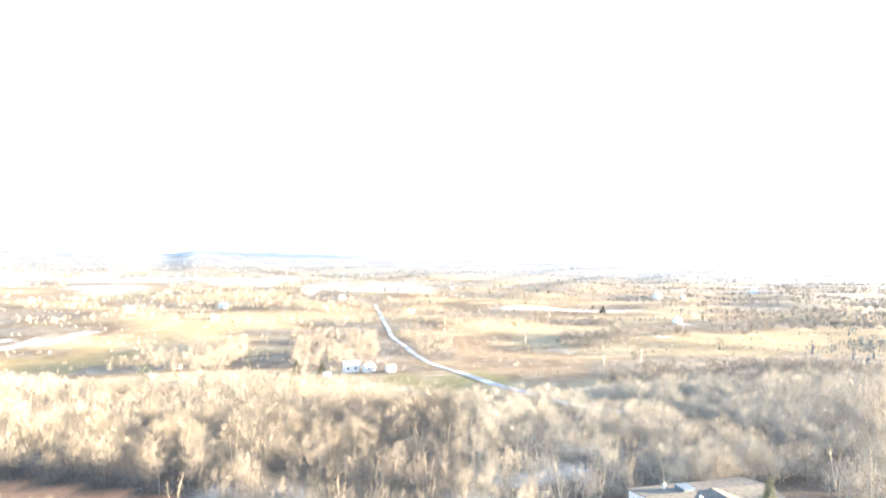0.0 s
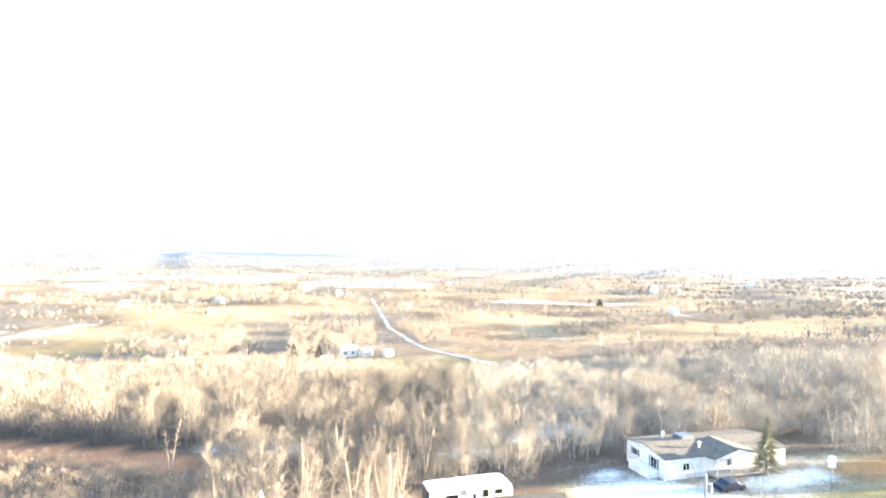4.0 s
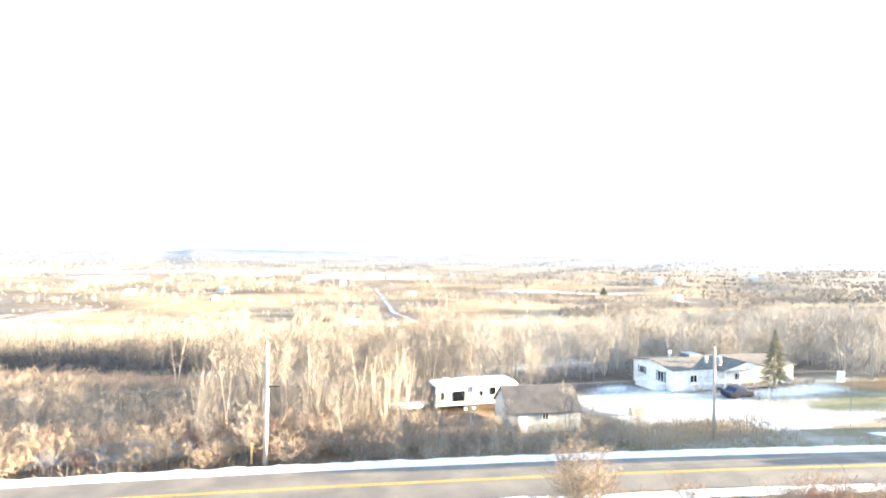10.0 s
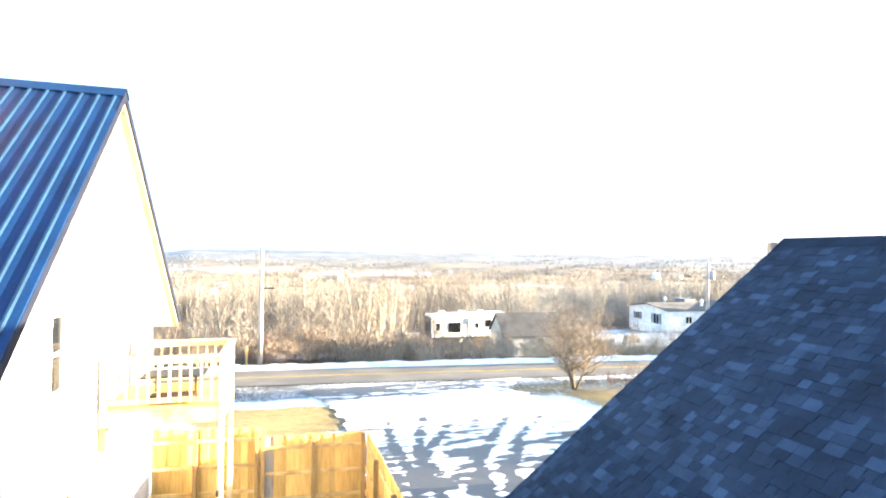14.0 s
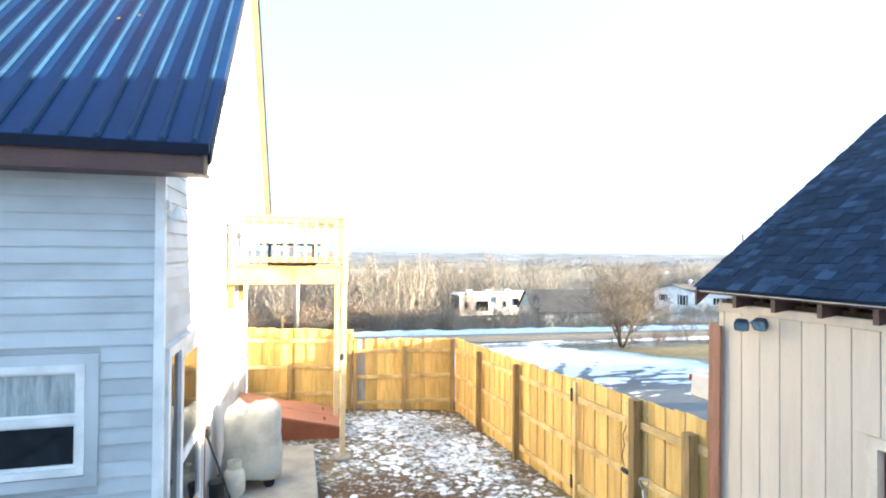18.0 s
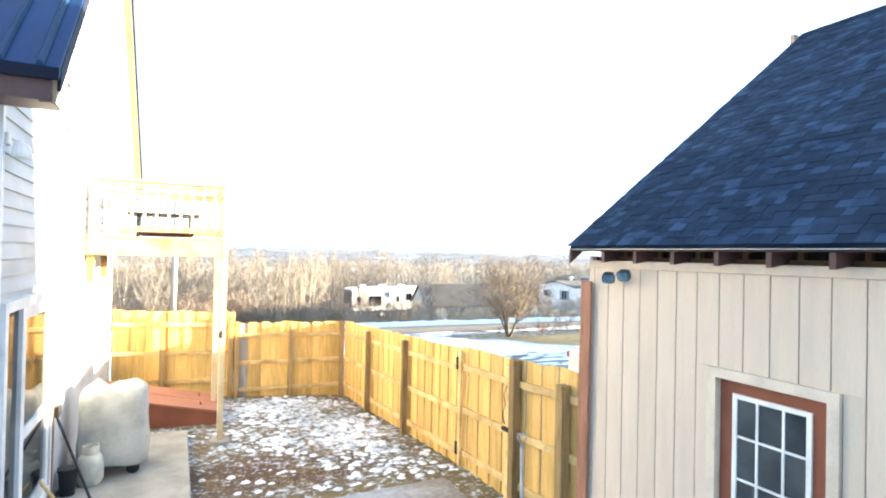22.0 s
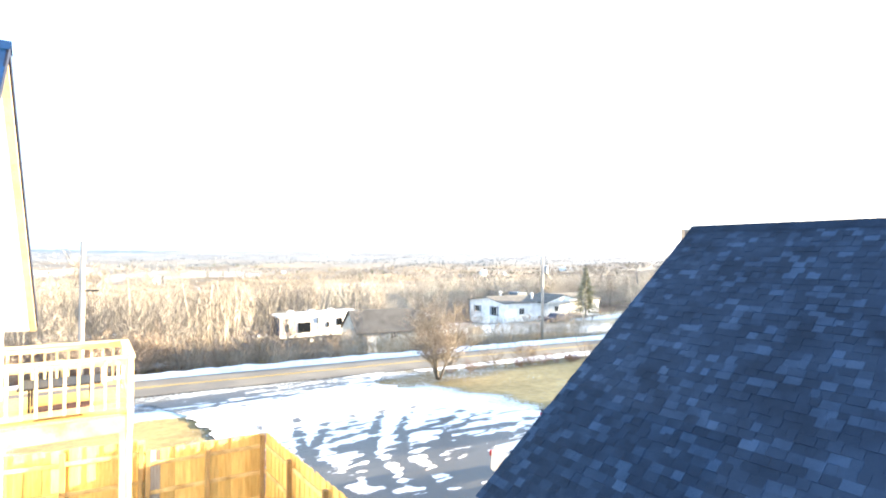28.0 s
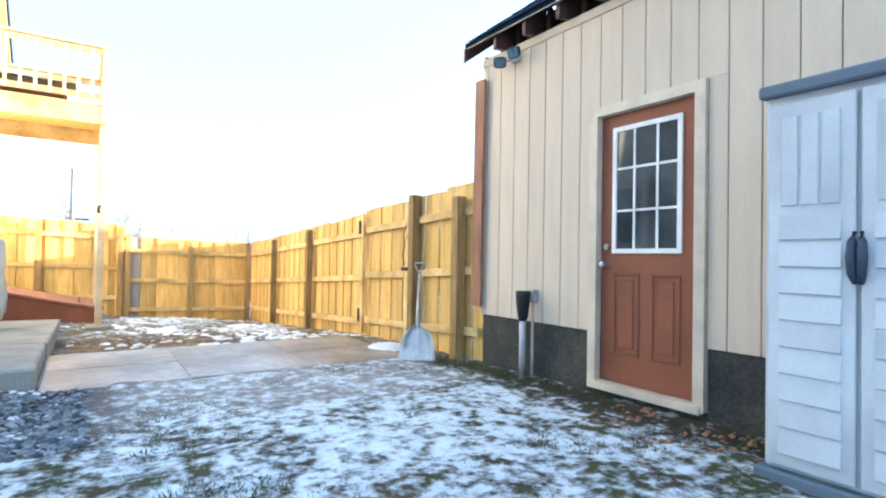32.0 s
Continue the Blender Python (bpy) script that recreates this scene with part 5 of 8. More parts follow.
for i in range(3):
    for k in range(3):
        a0, b0 = ly0 + (ly1 - ly0) * i / 3, lz0 + (lz1 - lz0) * k / 3
        Geo().box(GX + 0.0255, a0 + 0.005, b0 + 0.005, GX + 0.0285, a0 + (ly1 - ly0) / 3 - 0.005, b0 + (lz1 - lz0) / 3 - 0.005).part("pane", "door_glass", gdoor)
for a in (s0 + 0.12, (s0 + s1) / 2 + 0.05):
    b = a + (s1 - s0) / 2 - 0.17
    g = Geo()
    for (y0, z0, y1, z1) in ((a, 0.98, b, 1.0), (a, 0.38, b, 0.4), (a, 0.38, a + 0.02, 1.0), (b - 0.02, 0.38, b, 1.0)):
        g.box(GX + 0.02, y0, z0, GX + 0.031, y1, z1)
    g.box(GX + 0.022, a + 0.05, 0.43, GX + 0.031, b - 0.05, 0.95)
    g.part("panel", "rust_door", gdoor, bevel=0.006)
kn = Geo()
kn.tube([(GX + 0.03, s1 - 0.05, 1.06), (GX - 0.005, s1 - 0.05, 1.06), (GX - 0.012, s1 - 0.05, 1.06), (GX - 0.04, s1 - 0.05, 1.06), (GX - 0.046, s1 - 0.05, 1.06)], [0.024, 0.012, 0.022, 0.026, 0.012], 10)
kd = Geo()
kd.tube([(GX + 0.03, s1 - 0.05, 1.2), (GX + 0.015, s1 - 0.05, 1.2)], 0.024, 10)
kn.part("knob", "steel", gdoor, "dull brass knob")
kd.part("deadbolt", "steel", gdoor)


# ---- trees ----
def rand_dir(r, up=0.0):
    v = Vector((r.gauss(0, 1), r.gauss(0, 1), r.gauss(0, 0.6) + up))
    return v.normalized()


def grow_tree(seed, height, spread, stems, limbs, twigs, bark, leaf, lean=0.12, low=0.22, wood=0.02, fan=1.0, kind="tree", fine=1.0):
    """Trunk and limbs as tapered tubes, the crown as thousands of thin flat twigs. Returns the thing, standing at the origin."""
    r = random.Random(seed)
    trunk, crown = Geo(), Geo()

    def twig(p, d, ln, w):
        side = d.cross(rand_dir(r)).normalized() * w
        mid = p + d * ln * 0.55 + rand_dir(r) * ln * 0.07
        end = p + d * ln + rand_dir(r, 0.4) * ln * 0.16
        n = len(crown.v)
        crown.v += [tuple(p - side), tuple(p + side), tuple(mid + side * 0.6), tuple(mid - side * 0.6), tuple(end)]
        crown.f += [(n, n + 1, n + 2, n + 3), (n + 3, n + 2, n + 4)]

    for s in range(stems):
        a = 2 * math.pi * (s + r.random()) / stems
        tilt = Vector((math.cos(a), math.sin(a), 0)) * (lean * (0.4 if stems == 1 else 1.0 + 0.6 * r.random()))
        hgt = height * (1 if s == 0 else r.uniform(0.7, 0.97))
        r0 = wood * hgt * 0.55 / math.sqrt(stems) * 1.25
        pts, p, d = [], tilt * 0.2, (Vector((0, 0, 1)) + tilt).normalized()
        steps = 7
        for i in range(steps + 1):
            pts.append(p.copy())
            d = (d + rand_dir(r) * 0.09 + Vector((0, 0, 0.04))).normalized()
            p = p + d * hgt / steps
        trunk.tube(pts, [max(0.008, r0 * (1 - 0.93 * i / steps)) for i in range(steps + 1)], 5)
        for k in range(limbs):
            t = low + (0.97 - low) * ((k + r.random()) / limbs)
            i = min(int(t * steps), steps - 1)
            q = pts[i].lerp(pts[i + 1], t * steps - i)
            a = r.random() * 2 * math.pi
            rise = 0.4 + 0.75 * t
            d = Vector((math.cos(a) * fan, math.sin(a) * fan, rise)).normalized()
            ln = spread * (1.15 - 0.75 * t) * r.uniform(0.65, 1.15)
            lp, pp = [q.copy()], q.copy()
            for j in range(4):
                d = (d + rand_dir(r, 0.25) * 0.2).normalized()
                pp = pp + d * ln / 4
                lp.append(pp.copy())
            rl = r0 * (1 - 0.9 * t) * 0.55 + 0.006
            trunk.tube(lp, [max(0.005, rl * (1 - 0.8 * j / 4)) for j in range(5)], 3, caps=False)
            for m_ in range(twigs):
                u = 0.15 + 0.85 * r.random()
                j = min(int(u * 4), 3)
                bp = lp[j].lerp(lp[j + 1], u * 4 - j)
                bd = (d * 0.5 + rand_dir(r, 0.45)).normalized()
                bl = ln * (0.5 - 0.22 * u) * r.uniform(0.6, 1.2)
                twig(bp, bd, bl, (0.020 + 0.008 * r.random()) * fine)
                for o in range(3):
                    v = r.uniform(0.3, 0.95)
                    td = (bd * 0.7 + rand_dir(r, 0.35)).normalized()
                    twig(bp + bd * bl * v, td, bl * r.uniform(0.35, 0.7), 0.015 * fine)
    tree = new(kind)
    trunk.part("trunk", bark, tree, smooth=True)
    crown.part("crown", leaf, tree)
    return tree


KINDS = {
    "grey": [grow_tree(10 + i, 7.6, 2.9, 1 + i % 2, 26 - 8 * (i % 2), 15, "bark", "twig", low=0.25, fine=0.55) for i in range(4)],
    "birch": [grow_tree(30 + i, 9.0, 1.6, 2 + i, 14, 10, "birch", "birch_twig", lean=0.16, low=0.35, wood=0.027, fine=0.5) for i in range(2)],
    "shrub": [grow_tree(50 + i, 2.1, 1.1, 8, 6, 6, "shrub", "shrub", lean=0.5, low=0.15, wood=0.009, kind="bush", fine=0.42) for i in range(3)],
    "cream": [grow_tree(90 + i, 1.7, 1.25, 14, 6, 8, "pale_shrub", "pale_shrub", lean=0.6, low=0.08, wood=0.009, kind="bush", fine=0.5) for i in range(2)],
    "red": [grow_tree(60 + i, 1.3, 0.8, 9, 5, 6, "red_shrub", "red_shrub", lean=0.55, low=0.12, wood=0.009, kind="bush", fine=0.42) for i in range(2)],
}
USED = set()


def plant(kind, x, y, scale=1.0, turn=0.0, label="", category="tree", group="", tall=1.0, which=None):
    src = KINDS[kind][which if which is not None else int(abs(x * 7.3 + y * 3.1)) % len(KINDS[kind])]
    m = Matrix.Translation((x, y, gz(x, y) - 0.05)) @ Matrix.Rotation(turn, 4, "Z") @ Matrix.Diagonal((scale, scale, scale * tall, 1))
    if src.name in USED:
        ob = copy_thing(src, m)
    else:
        USED.add(src.name)
        ob = src
        ob.matrix_basis = m
    return tagged(ob, label, category, group)


def low_ground(x, y):
    """The brushy ground before the red field."""
    return x < -7 and -40 < y - 84 + (x + 12) * 0.5 < -4.5


def clear_of(x, y):
    """Whether a wild tree may stand here."""
    if y < road_y(x) + 6.5:
        return False
    if 14 < x < 34 and 47 < y < 64:
        return False
    if 34 < x < 88 and y < 70:
        return False
    if low_ground(x, y) or (x < -9 and abs(y - 84 + (x + 12) * 0.5) < 5):
        return False
    if 18 < x < 52 and 75 < y < 94 and noise.noise((x * 0.13, y * 0.13, 3)) < -0.08:
        return False
    return abs(x - snow_road_x(y)) > 5


def snow_road_x(y):
    return float(np.interp(y, [120, 141, 191, 281, 458, 750], [96, 83.2, 76.6, 75.8, 87, 118]))


rw = random.Random(21)
spots = []
tries = 0
while len(spots) < 196 and tries < 9000:
    tries += 1
    y = 44 + 62 * rw.random() ** 1.35
    x = rw.uniform(-0.62 * y - 12, 1.45 * y + 6)
    if clear_of(x, y) and all((x - a) ** 2 + (y - b) ** 2 > 9.5 for a, b in spots):
        spots.append((x, y))
for x, y in spots:
    roll = rw.random()
    near = y < road_y(x) + 13
    if roll < 0.17 and not near:
        plant("birch", x, y, rw.uniform(0.75, 1.05), rw.random() * 6.28, "bare white-barked birch tree", group="roadside wood")
    else:
        plant("grey", x, y, rw.uniform(0.45, 0.7) if near else rw.uniform(0.72, 1.08), rw.random() * 6.28, "bare grey-brown deciduous tree", group="roadside wood")
# marked trees
plant("birch", 11.9, 57.4, 1.08, 0.4, "tall forked white birch beside the camper", which=1)
plant("birch", 8.7, 60.5, 1.0, 2.4, "tall white birch behind the roadside brush", which=0)
plant("birch", 57.5, 84, 1.0, 1.0, "slim pale birch behind the mobile home", which=1)
plant("birch", 61, 83, 0.95, 2.0, "slim pale birch behind the mobile home", which=0)
plant("grey", -2, 62, 1.25, 1.0, "broad pale-crowned bare tree in the wood", which=2)
KINDS["yard"] = [grow_tree(77, 5.6, 2.75, 6, 17, 26, "apple", "apple_twig", lean=0.32, low=0.2, wood=0.055, fan=1.1, fine=0.42)]
plant("yard", 17.3, 27.5, 1.05, 0.3, "bare many-stemmed apple tree at the driveway mouth", tall=0.82)
plant("grey", 29.5, 24.2, 0.42, 0.3, "small bare tree among red shrubs by the ditch", which=0)
# shrubs: along the far verge, the ditch and the lawn
rs = random.Random(5)
for i in range(46):
    x = rs.uniform(-28, 12)
    y = road_y(x) + rs.uniform(5.4, 10.5)
    plant("shrub" if rs.random() < 0.8 else "red", x, y, rs.uniform(0.7, 1.35), rs.random() * 6.28, "dry tan brush on the far verge of the road", "bush", "verge brush")
for i in range(44):
    x = 19.0 + 21 * rs.random()
    plant("red" if rs.random() < 0.65 else "shrub", x, road_y(x) - 5.6 - 2.0 * rs.random(), rs.uniform(0.4, 0.65), rs.random() * 6.28, "red-twigged shrub in the roadside ditch", "bush", "ditch shrubs")
for i in range(24):
    a, d = rs.random() * 6.28, rs.random() ** 0.5
    plant("shrub", 28.9 + 2.6 * d * math.cos(a), 15.0 + 2.2 * d * math.sin(a), rs.uniform(0.95, 1.3), rs.random() * 6.28, "large bare brown bush on the lawn", "bush", "lawn bushes")
for i in range(58):
    u = (i + rs.random()) / 58
    plant("red" if u < 0.4 and rs.random() < 0.6 else "shrub", float(np.interp(u, [0, 0.5, 1], [31.2, 33, 38])) + rs.uniform(0.2, 1.6), float(np.interp(u, [0, 0.5, 1], [25, 18.6, 12.4])) + rs.uniform(0.0, 0.9), rs.uniform(0.72, 1.02) * (1.15 if u < 0.4 else 1), rs.random() * 6.28, "bare brown bush in the lawn hedge", "bush", "lawn bushes")
for i in range(7):
    plant("shrub", 24.4 + 1.6 * rs.random(), 7.4 + 1.3 * rs.random(), rs.uniform(0.5, 0.75), rs.random() * 6.28, "low brown bush beside the snowy shed", "bush", "lawn bushes")
for i in range(16):
    x = 50 + 24 * rs.random()
    plant("shrub", x, float(np.interp(x, [40, 53, 63, 77], [26, 21.6, 18.5, 15.5])) + rs.uniform(2.6, 4.0), rs.uniform(0.5, 0.9), rs.random() * 6.28, "low bare brush along the road bank", "bush", "bank brush")
for x, y, sc in ((-9.5, 52, 1.5), (-7.4, 50.5, 1.3), (-5.6, 52.8, 1.6), (-3.0, 51, 1.4), (-1.4, 53.5, 1.7), (1.6, 51.5, 1.5), (3.4, 53.4, 1.6), (-11, 49.5, 1.2)):
    plant("red", x, y, sc, x, "dense red-brown brush behind the verge", "bush", "verge brush")
for x, y, k, t_ in ((5.6, 53.3, 0.72, 1), (9.9, 58.6, 0.9, 0), (-13.9, 80, 0.95, 0), (4.1, 65, 0.95, 1), (15.4, 66, 0.9, 1), (-8.1, 58.4, 0.7, 0)):
    plant("birch", x, y, k, x, "bare pale birch with spreading white limbs", which=t_)
for x, y, sc in ((-3.6, 47.4, 1.0), (-12.5, 48.8, 1.2), (-16, 49.2, 1.2), (3.2, 46.9, 0.8), (-18.6, 47.5, 1.25), (-9.6, 47.2, 1.2), (-8.1, 47.6, 1.1), (-11.2, 47.8, 1.0), (-23, 48.5, 1.3), (1.5, 48.0, 1.0), (-6.2, 51.5, 1.1), (-1.6, 49.6, 1.0)):
    plant("cream", x, y, sc, x, "rounded pale cream shrub on the far verge", "bush", "verge brush")
for x, y, sc in ((-5.8, 49.2, 1.5), (-4.8, 50.6, 1.6), (-1.0, 51.6, 1.5), (0.4, 53.6, 1.5), (-15.2, 52.4, 1.4), (-18.8, 53.6, 1.4), (-7.0, 49.6, 1.3), (-13.4, 51.0, 1.2), (-21.5, 50.8, 1.4)):
    plant("red", x, y, sc, x * 1.7, "dense red-brown brush behind the verge", "bush", "verge brush")
for i in range(22):
    x = rs.uniform(-30, -6)
    plant("grey", x, road_y(x) + rs.uniform(9, 24), rs.uniform(0.38, 0.55), rs.random() * 6.28, "small bare pale tree over the verge brush", group="roadside wood")
for i in range(14):
    plant("shrub", 78 + 16 * rs.random(), 40 + 14 * rs.random(), rs.uniform(0.8, 1.5), rs.random() * 6.28, "bare brush beside the grey house", "bush", "far brush")


def far_wood(name, seed, n, x_of, y_of, ok, hgt, tri, label, material="twig", wide=0.02):
    """Many far trees as one mesh of thin upright slivers."""
    r = np.random.RandomState(seed)
    ys = y_of(r, n)
    xs = x_of(r, n, ys)
    keep = np.array([ok(a, b) for a, b in zip(xs, ys)])
    xs, ys = xs[keep], ys[keep]
    zs = ground_z(xs, ys)
    h = hgt * r.uniform(0.6, 1.2, len(xs))
    dist = np.hypot(xs, ys)
    k = tri
    rep = lambda v: np.repeat(v, k)
    m_ = len(xs) * k
    a = r.uniform(0, 2 * np.pi, m_)
    t = r.uniform(0.08, 1.0, m_)
    rad = rep(h) * 0.40 * np.sqrt(r.uniform(0, 1, m_)) * np.sin(np.pi * np.clip(t * 0.85 + 0.12, 0, 1))
    px, py, pz = rep(xs) + rad * np.cos(a), rep(ys) + rad * np.sin(a), rep(zs) + rep(h) * t * 0.8
    ln = rep(h) * r.uniform(0.10, 0.30, m_)
    dx, dy, dz = np.cos(a) * 0.42 + r.normal(0, 0.26, m_), np.sin(a) * 0.42 + r.normal(0, 0.26, m_), np.full(m_, 1.0)
    trunk = np.arange(m_) % k == 0
    px[trunk], py[trunk], pz[trunk] = xs, ys, zs - 0.1
    ln[trunk], dx[trunk], dy[trunk] = h * 0.85, 0.05, 0.03
    w = rep(np.clip(dist * wide / 100, 0.012, 0.5)) * np.where(trunk, 2.2, r.uniform(0.6, 1.4, m_))
    b = r.uniform(0, 2 * np.pi, m_)
    v = np.empty((m_, 3, 3))
    v[:, 0] = np.stack([px - w * np.cos(b), py - w * np.sin(b), pz], 1)
    v[:, 1] = np.stack([px + w * np.cos(b), py + w * np.sin(b), pz], 1)
    v[:, 2] = np.stack([px + dx * ln, py + dy * ln, pz + dz * ln], 1)
    me = bpy.data.meshes.new(name)
    me.vertices.add(m_ * 3)
    me.vertices.foreach_set("co", v.ravel())
    me.loops.add(m_ * 3)
    me.loops.foreach_set("vertex_index", np.arange(m_ * 3))
    me.polygons.add(m_)
    me.polygons.foreach_set("loop_start", np.arange(m_) * 3)
    me.update(calc_edges=True)
    me.materials.append(M[material])
    tagged(new(name, me), label, "woodland", kind="stuff")


# left and right woods differ only in the light painted into their twigs
far_wood("near_wood", 1, 1150, lambda r, n, y: r.uniform(-0.62 * y - 12, 0.36 * y), lambda r, n: 48 + 100 * r.uniform(0, 1, n) ** 0.8, clear_of, 6.6, 250, "dense bare grey-brown woodland beyond the road", "wood_dim_tone", 0.016)
far_wood("pale_wood", 19, 1350, lambda r, n, y: r.uniform(0.33 * y, 1.5 * y + 8), lambda r, n: 48 + 100 * r.uniform(0, 1, n) ** 0.8, clear_of, 6.6, 250, "dense pale bare woodland behind the mobile home", "wood_lit_tone", 0.016)
# added belt whose dark colour stands for the trunk-level shade
far_wood("thicket", 31, 1100, lambda r, n, y: r.uniform(-110, -7, n), lambda r, n: r.uniform(80, 150, n), lambda x, y: 4.5 < y - 84 + (x + 12) * 0.5 < 15, 3.4, 110, "dense thicket at the foot of the wood, shade put into its colour", "thicket", 0.022)
far_wood("low_brush", 14, 2300, lambda r, n, y: r.uniform(-62, -7, n), lambda r, n: r.uniform(46, 108, n), lambda x, y: low_ground(x, y) and y > road_y(x) + 5, 2.6, 60, "low grey-tan brush before the red field", "pale_shrub", 0.017)
far_wood("mid_wood", 2, 8500, lambda r, n, y: r.uniform(-0.65 * y - 20, 1.5 * y + 20), lambda r, n: r.uniform(145, 420, n),
         lambda x, y: clear_of(x, y) and wood_here(x, y), 6.4, 78, "bare woods between the valley fields", "grey_wood", 0.023)
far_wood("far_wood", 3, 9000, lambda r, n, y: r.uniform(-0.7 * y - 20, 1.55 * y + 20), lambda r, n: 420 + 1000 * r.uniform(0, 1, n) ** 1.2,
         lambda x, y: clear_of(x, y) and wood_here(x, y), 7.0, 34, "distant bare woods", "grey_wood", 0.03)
far_wood("field_brush", 52, 5200, lambda r, n, y: r.uniform(-0.62 * y - 10, 1.5 * y + 10), lambda r, n: 165 + 560 * r.uniform(0, 1, n) ** 1.2,
         lambda x, y: clear_of(x, y) and not wood_here(x, y) and patch(x, y, 0.02, 0.045, 33) > 0.1, 2.6, 18, "scrub scattered over the valley fields", "grey_wood", 0.03)
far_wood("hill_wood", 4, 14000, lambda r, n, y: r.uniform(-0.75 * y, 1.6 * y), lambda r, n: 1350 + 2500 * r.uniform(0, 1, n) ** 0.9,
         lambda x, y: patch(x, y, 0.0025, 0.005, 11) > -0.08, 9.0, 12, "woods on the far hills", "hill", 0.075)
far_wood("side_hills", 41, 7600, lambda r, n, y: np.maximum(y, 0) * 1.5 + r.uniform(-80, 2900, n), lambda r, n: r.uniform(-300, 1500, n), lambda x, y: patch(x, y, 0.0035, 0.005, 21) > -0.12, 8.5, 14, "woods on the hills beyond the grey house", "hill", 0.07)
far_wood("side_wood", 9, 800, lambda r, n, y: r.uniform(84, 210, n), lambda r, n: r.uniform(8, 78, n), lambda x, y: y > np.interp(x, [84, 95, 140, 210], [44, 27, 14, 6]), 5.6, 90, "bare woods behind the grey house", "wood_lit_tone", 0.024)
far_wood("side_belt", 12, 1500, lambda r, n, y: r.uniform(210, 700, n), lambda r, n: r.uniform(-20, 330, n), lambda x, y: patch(x, y, 0.008, 0.012, 15) > 0.0 and x > 1.3 * y, 7.0, 30, "bare woods between the side fields", "grey_wood", 0.035)
far_wood("valley_pines", 8, 130, lambda r, n, y: r.uniform(-0.6 * y, 1.4 * y), lambda r, n: 250 + 1300 * r.uniform(0, 1, n), lambda x, y: clear_of(x, y), 9.0, 40, "scattered dark conifers in the valley", "pine_grey", 0.05)
far_wood("hedge_brush", 6, 620, lambda r, n, y: r.uniform(-40, 7, n), lambda r, n: r.uniform(39, 62, n),
         lambda x, y: y > road_y(x) + 4.6 and noise.noise((x * 0.3, y * 0.3, 6)) > -0.05, 1.9, 46, "dry tan brush along the far verge", "shrub", 0.014)
far_wood("tall_brush", 26, 1500, lambda r, n, y: r.uniform(5, 46, n), lambda r, n: r.uniform(37, 58, n),
         lambda x, y: y > road_y(x) + 4.8 and not (15 < x < 34 and y > 49.0 - 0.1 * (x - 15)) and not (x > 33 and y > 45.5), 2.0, 56, "tall pale brush before the old shed and camper", "pale_shrub", 0.014)
far_wood("verge_grass", 7, 1600, lambda r, n, y: r.uniform(-30, 62, n), lambda r, n: r.uniform(20, 46, n),
         lambda x, y: 4.6 < y - road_y(x) < 7.5 or (-7.8 < y - road_y(x) < -5.2 and x > 17), 0.55, 34, "dry grass along the road verges", "dry_grass", 0.015)


def conifer(name, x, y, hgt, rad, seed, label, mt="pine_grey", dense=90):
    t = thing(name, (x, y, gz(x, y)), label, "tree")
    r = random.Random(seed)
    z0 = gz(x, y)
    Geo().tube([(x, y, z0 - 0.1), (x, y, z0 + hgt * 0.5), (x, y, z0 + hgt)], [hgt * 0.02, hgt * 0.012, 0.01], 7).part("trunk", "bark", t)
    g = Geo()
    for i in range(int(hgt * dense)):
        u = r.random() ** 0.8
        a = r.random() * 6.28
        ln = rad * (1.05 - u) * r.uniform(0.5, 1.1)
        z = z0 + hgt * (0.12 + 0.87 * u)
        d = Vector((math.cos(a), math.sin(a), -0.15))
        p = Vector((x, y, z)) + d * ln * r.uniform(0.1, 0.5)
        for k in range(3):
            e = p + (d + rand_dir(r) * 0.5) * ln * 0.6
            s = d.cross(rand_dir(r)).normalized() * 0.06
            g.add([p - s, p + s, e], [(0, 1, 2)])
    g.part("crown", mt, t)


conifer("spruce_tree", 65.0, 58.0, 8.2, 2.5, 1, "ragged grey-green spruce in front of the mobile home", "spruce", 75)
conifer("spruce_tree", 82.6, 53, 6.6, 1.3, 2, "small grey-green spruce at the edge of the wood", "spruce", 50)
conifer("pine_tree", 4.5, 246, 8.5, 4.0, 3, "dark green pine in the valley wood")
conifer("pine_tree", 16, 252, 7.0, 3.2, 6, "dark green pine in the valley wood")
conifer("pine_tree", 412, 640, 12, 7, 4, "dark conifer alone in a far field")

# ---- snow banks and the far snowy road ----
def bank(name, x0, x1, off, hgt, wid, seed, label):
    r = random.Random(seed)
    g = Geo()
    xs = np.arange(x0, x1, 0.45)
    prof = [(-1, -0.05), (-0.55, 0.55), (-0.1, 1.0), (0.4, 0.75), (1, -0.05)]
    for x in xs:
        f = 0.55 + 0.75 * (0.5 + 0.5 * noise.noise((x * 0.5, seed, 0))) * (0.7 + 0.6 * noise.noise((x * 1.7, seed, 5)) + 0.3)
        f *= min(1.0, (x - x0) / 9 + 0.05, (x1 - x) / 4 + 0.05)
        for o, h in prof:
            yy = road_y(x) + off + o * wid * (0.75 + 0.3 * f) + 0.1 * noise.noise((x * 0.9, o, seed))
            g.v.append((x, yy, gz(x, yy) + hgt * max(h * f, -0.06) + 0.02))
    n = len(prof)
    for i in range(len(xs) - 1):
        for k in range(n - 1):
            q = i * n + k
            g.f.append((q, q + n, q + n + 1, q + 1))
    tagged(g.part(name, "snow", smooth=True), label, "snow bank", kind="structure")


bank("snow_bank", -34, 60, 4.25, 0.42, 0.7, 3, "ploughed snow bank on the far road edge")
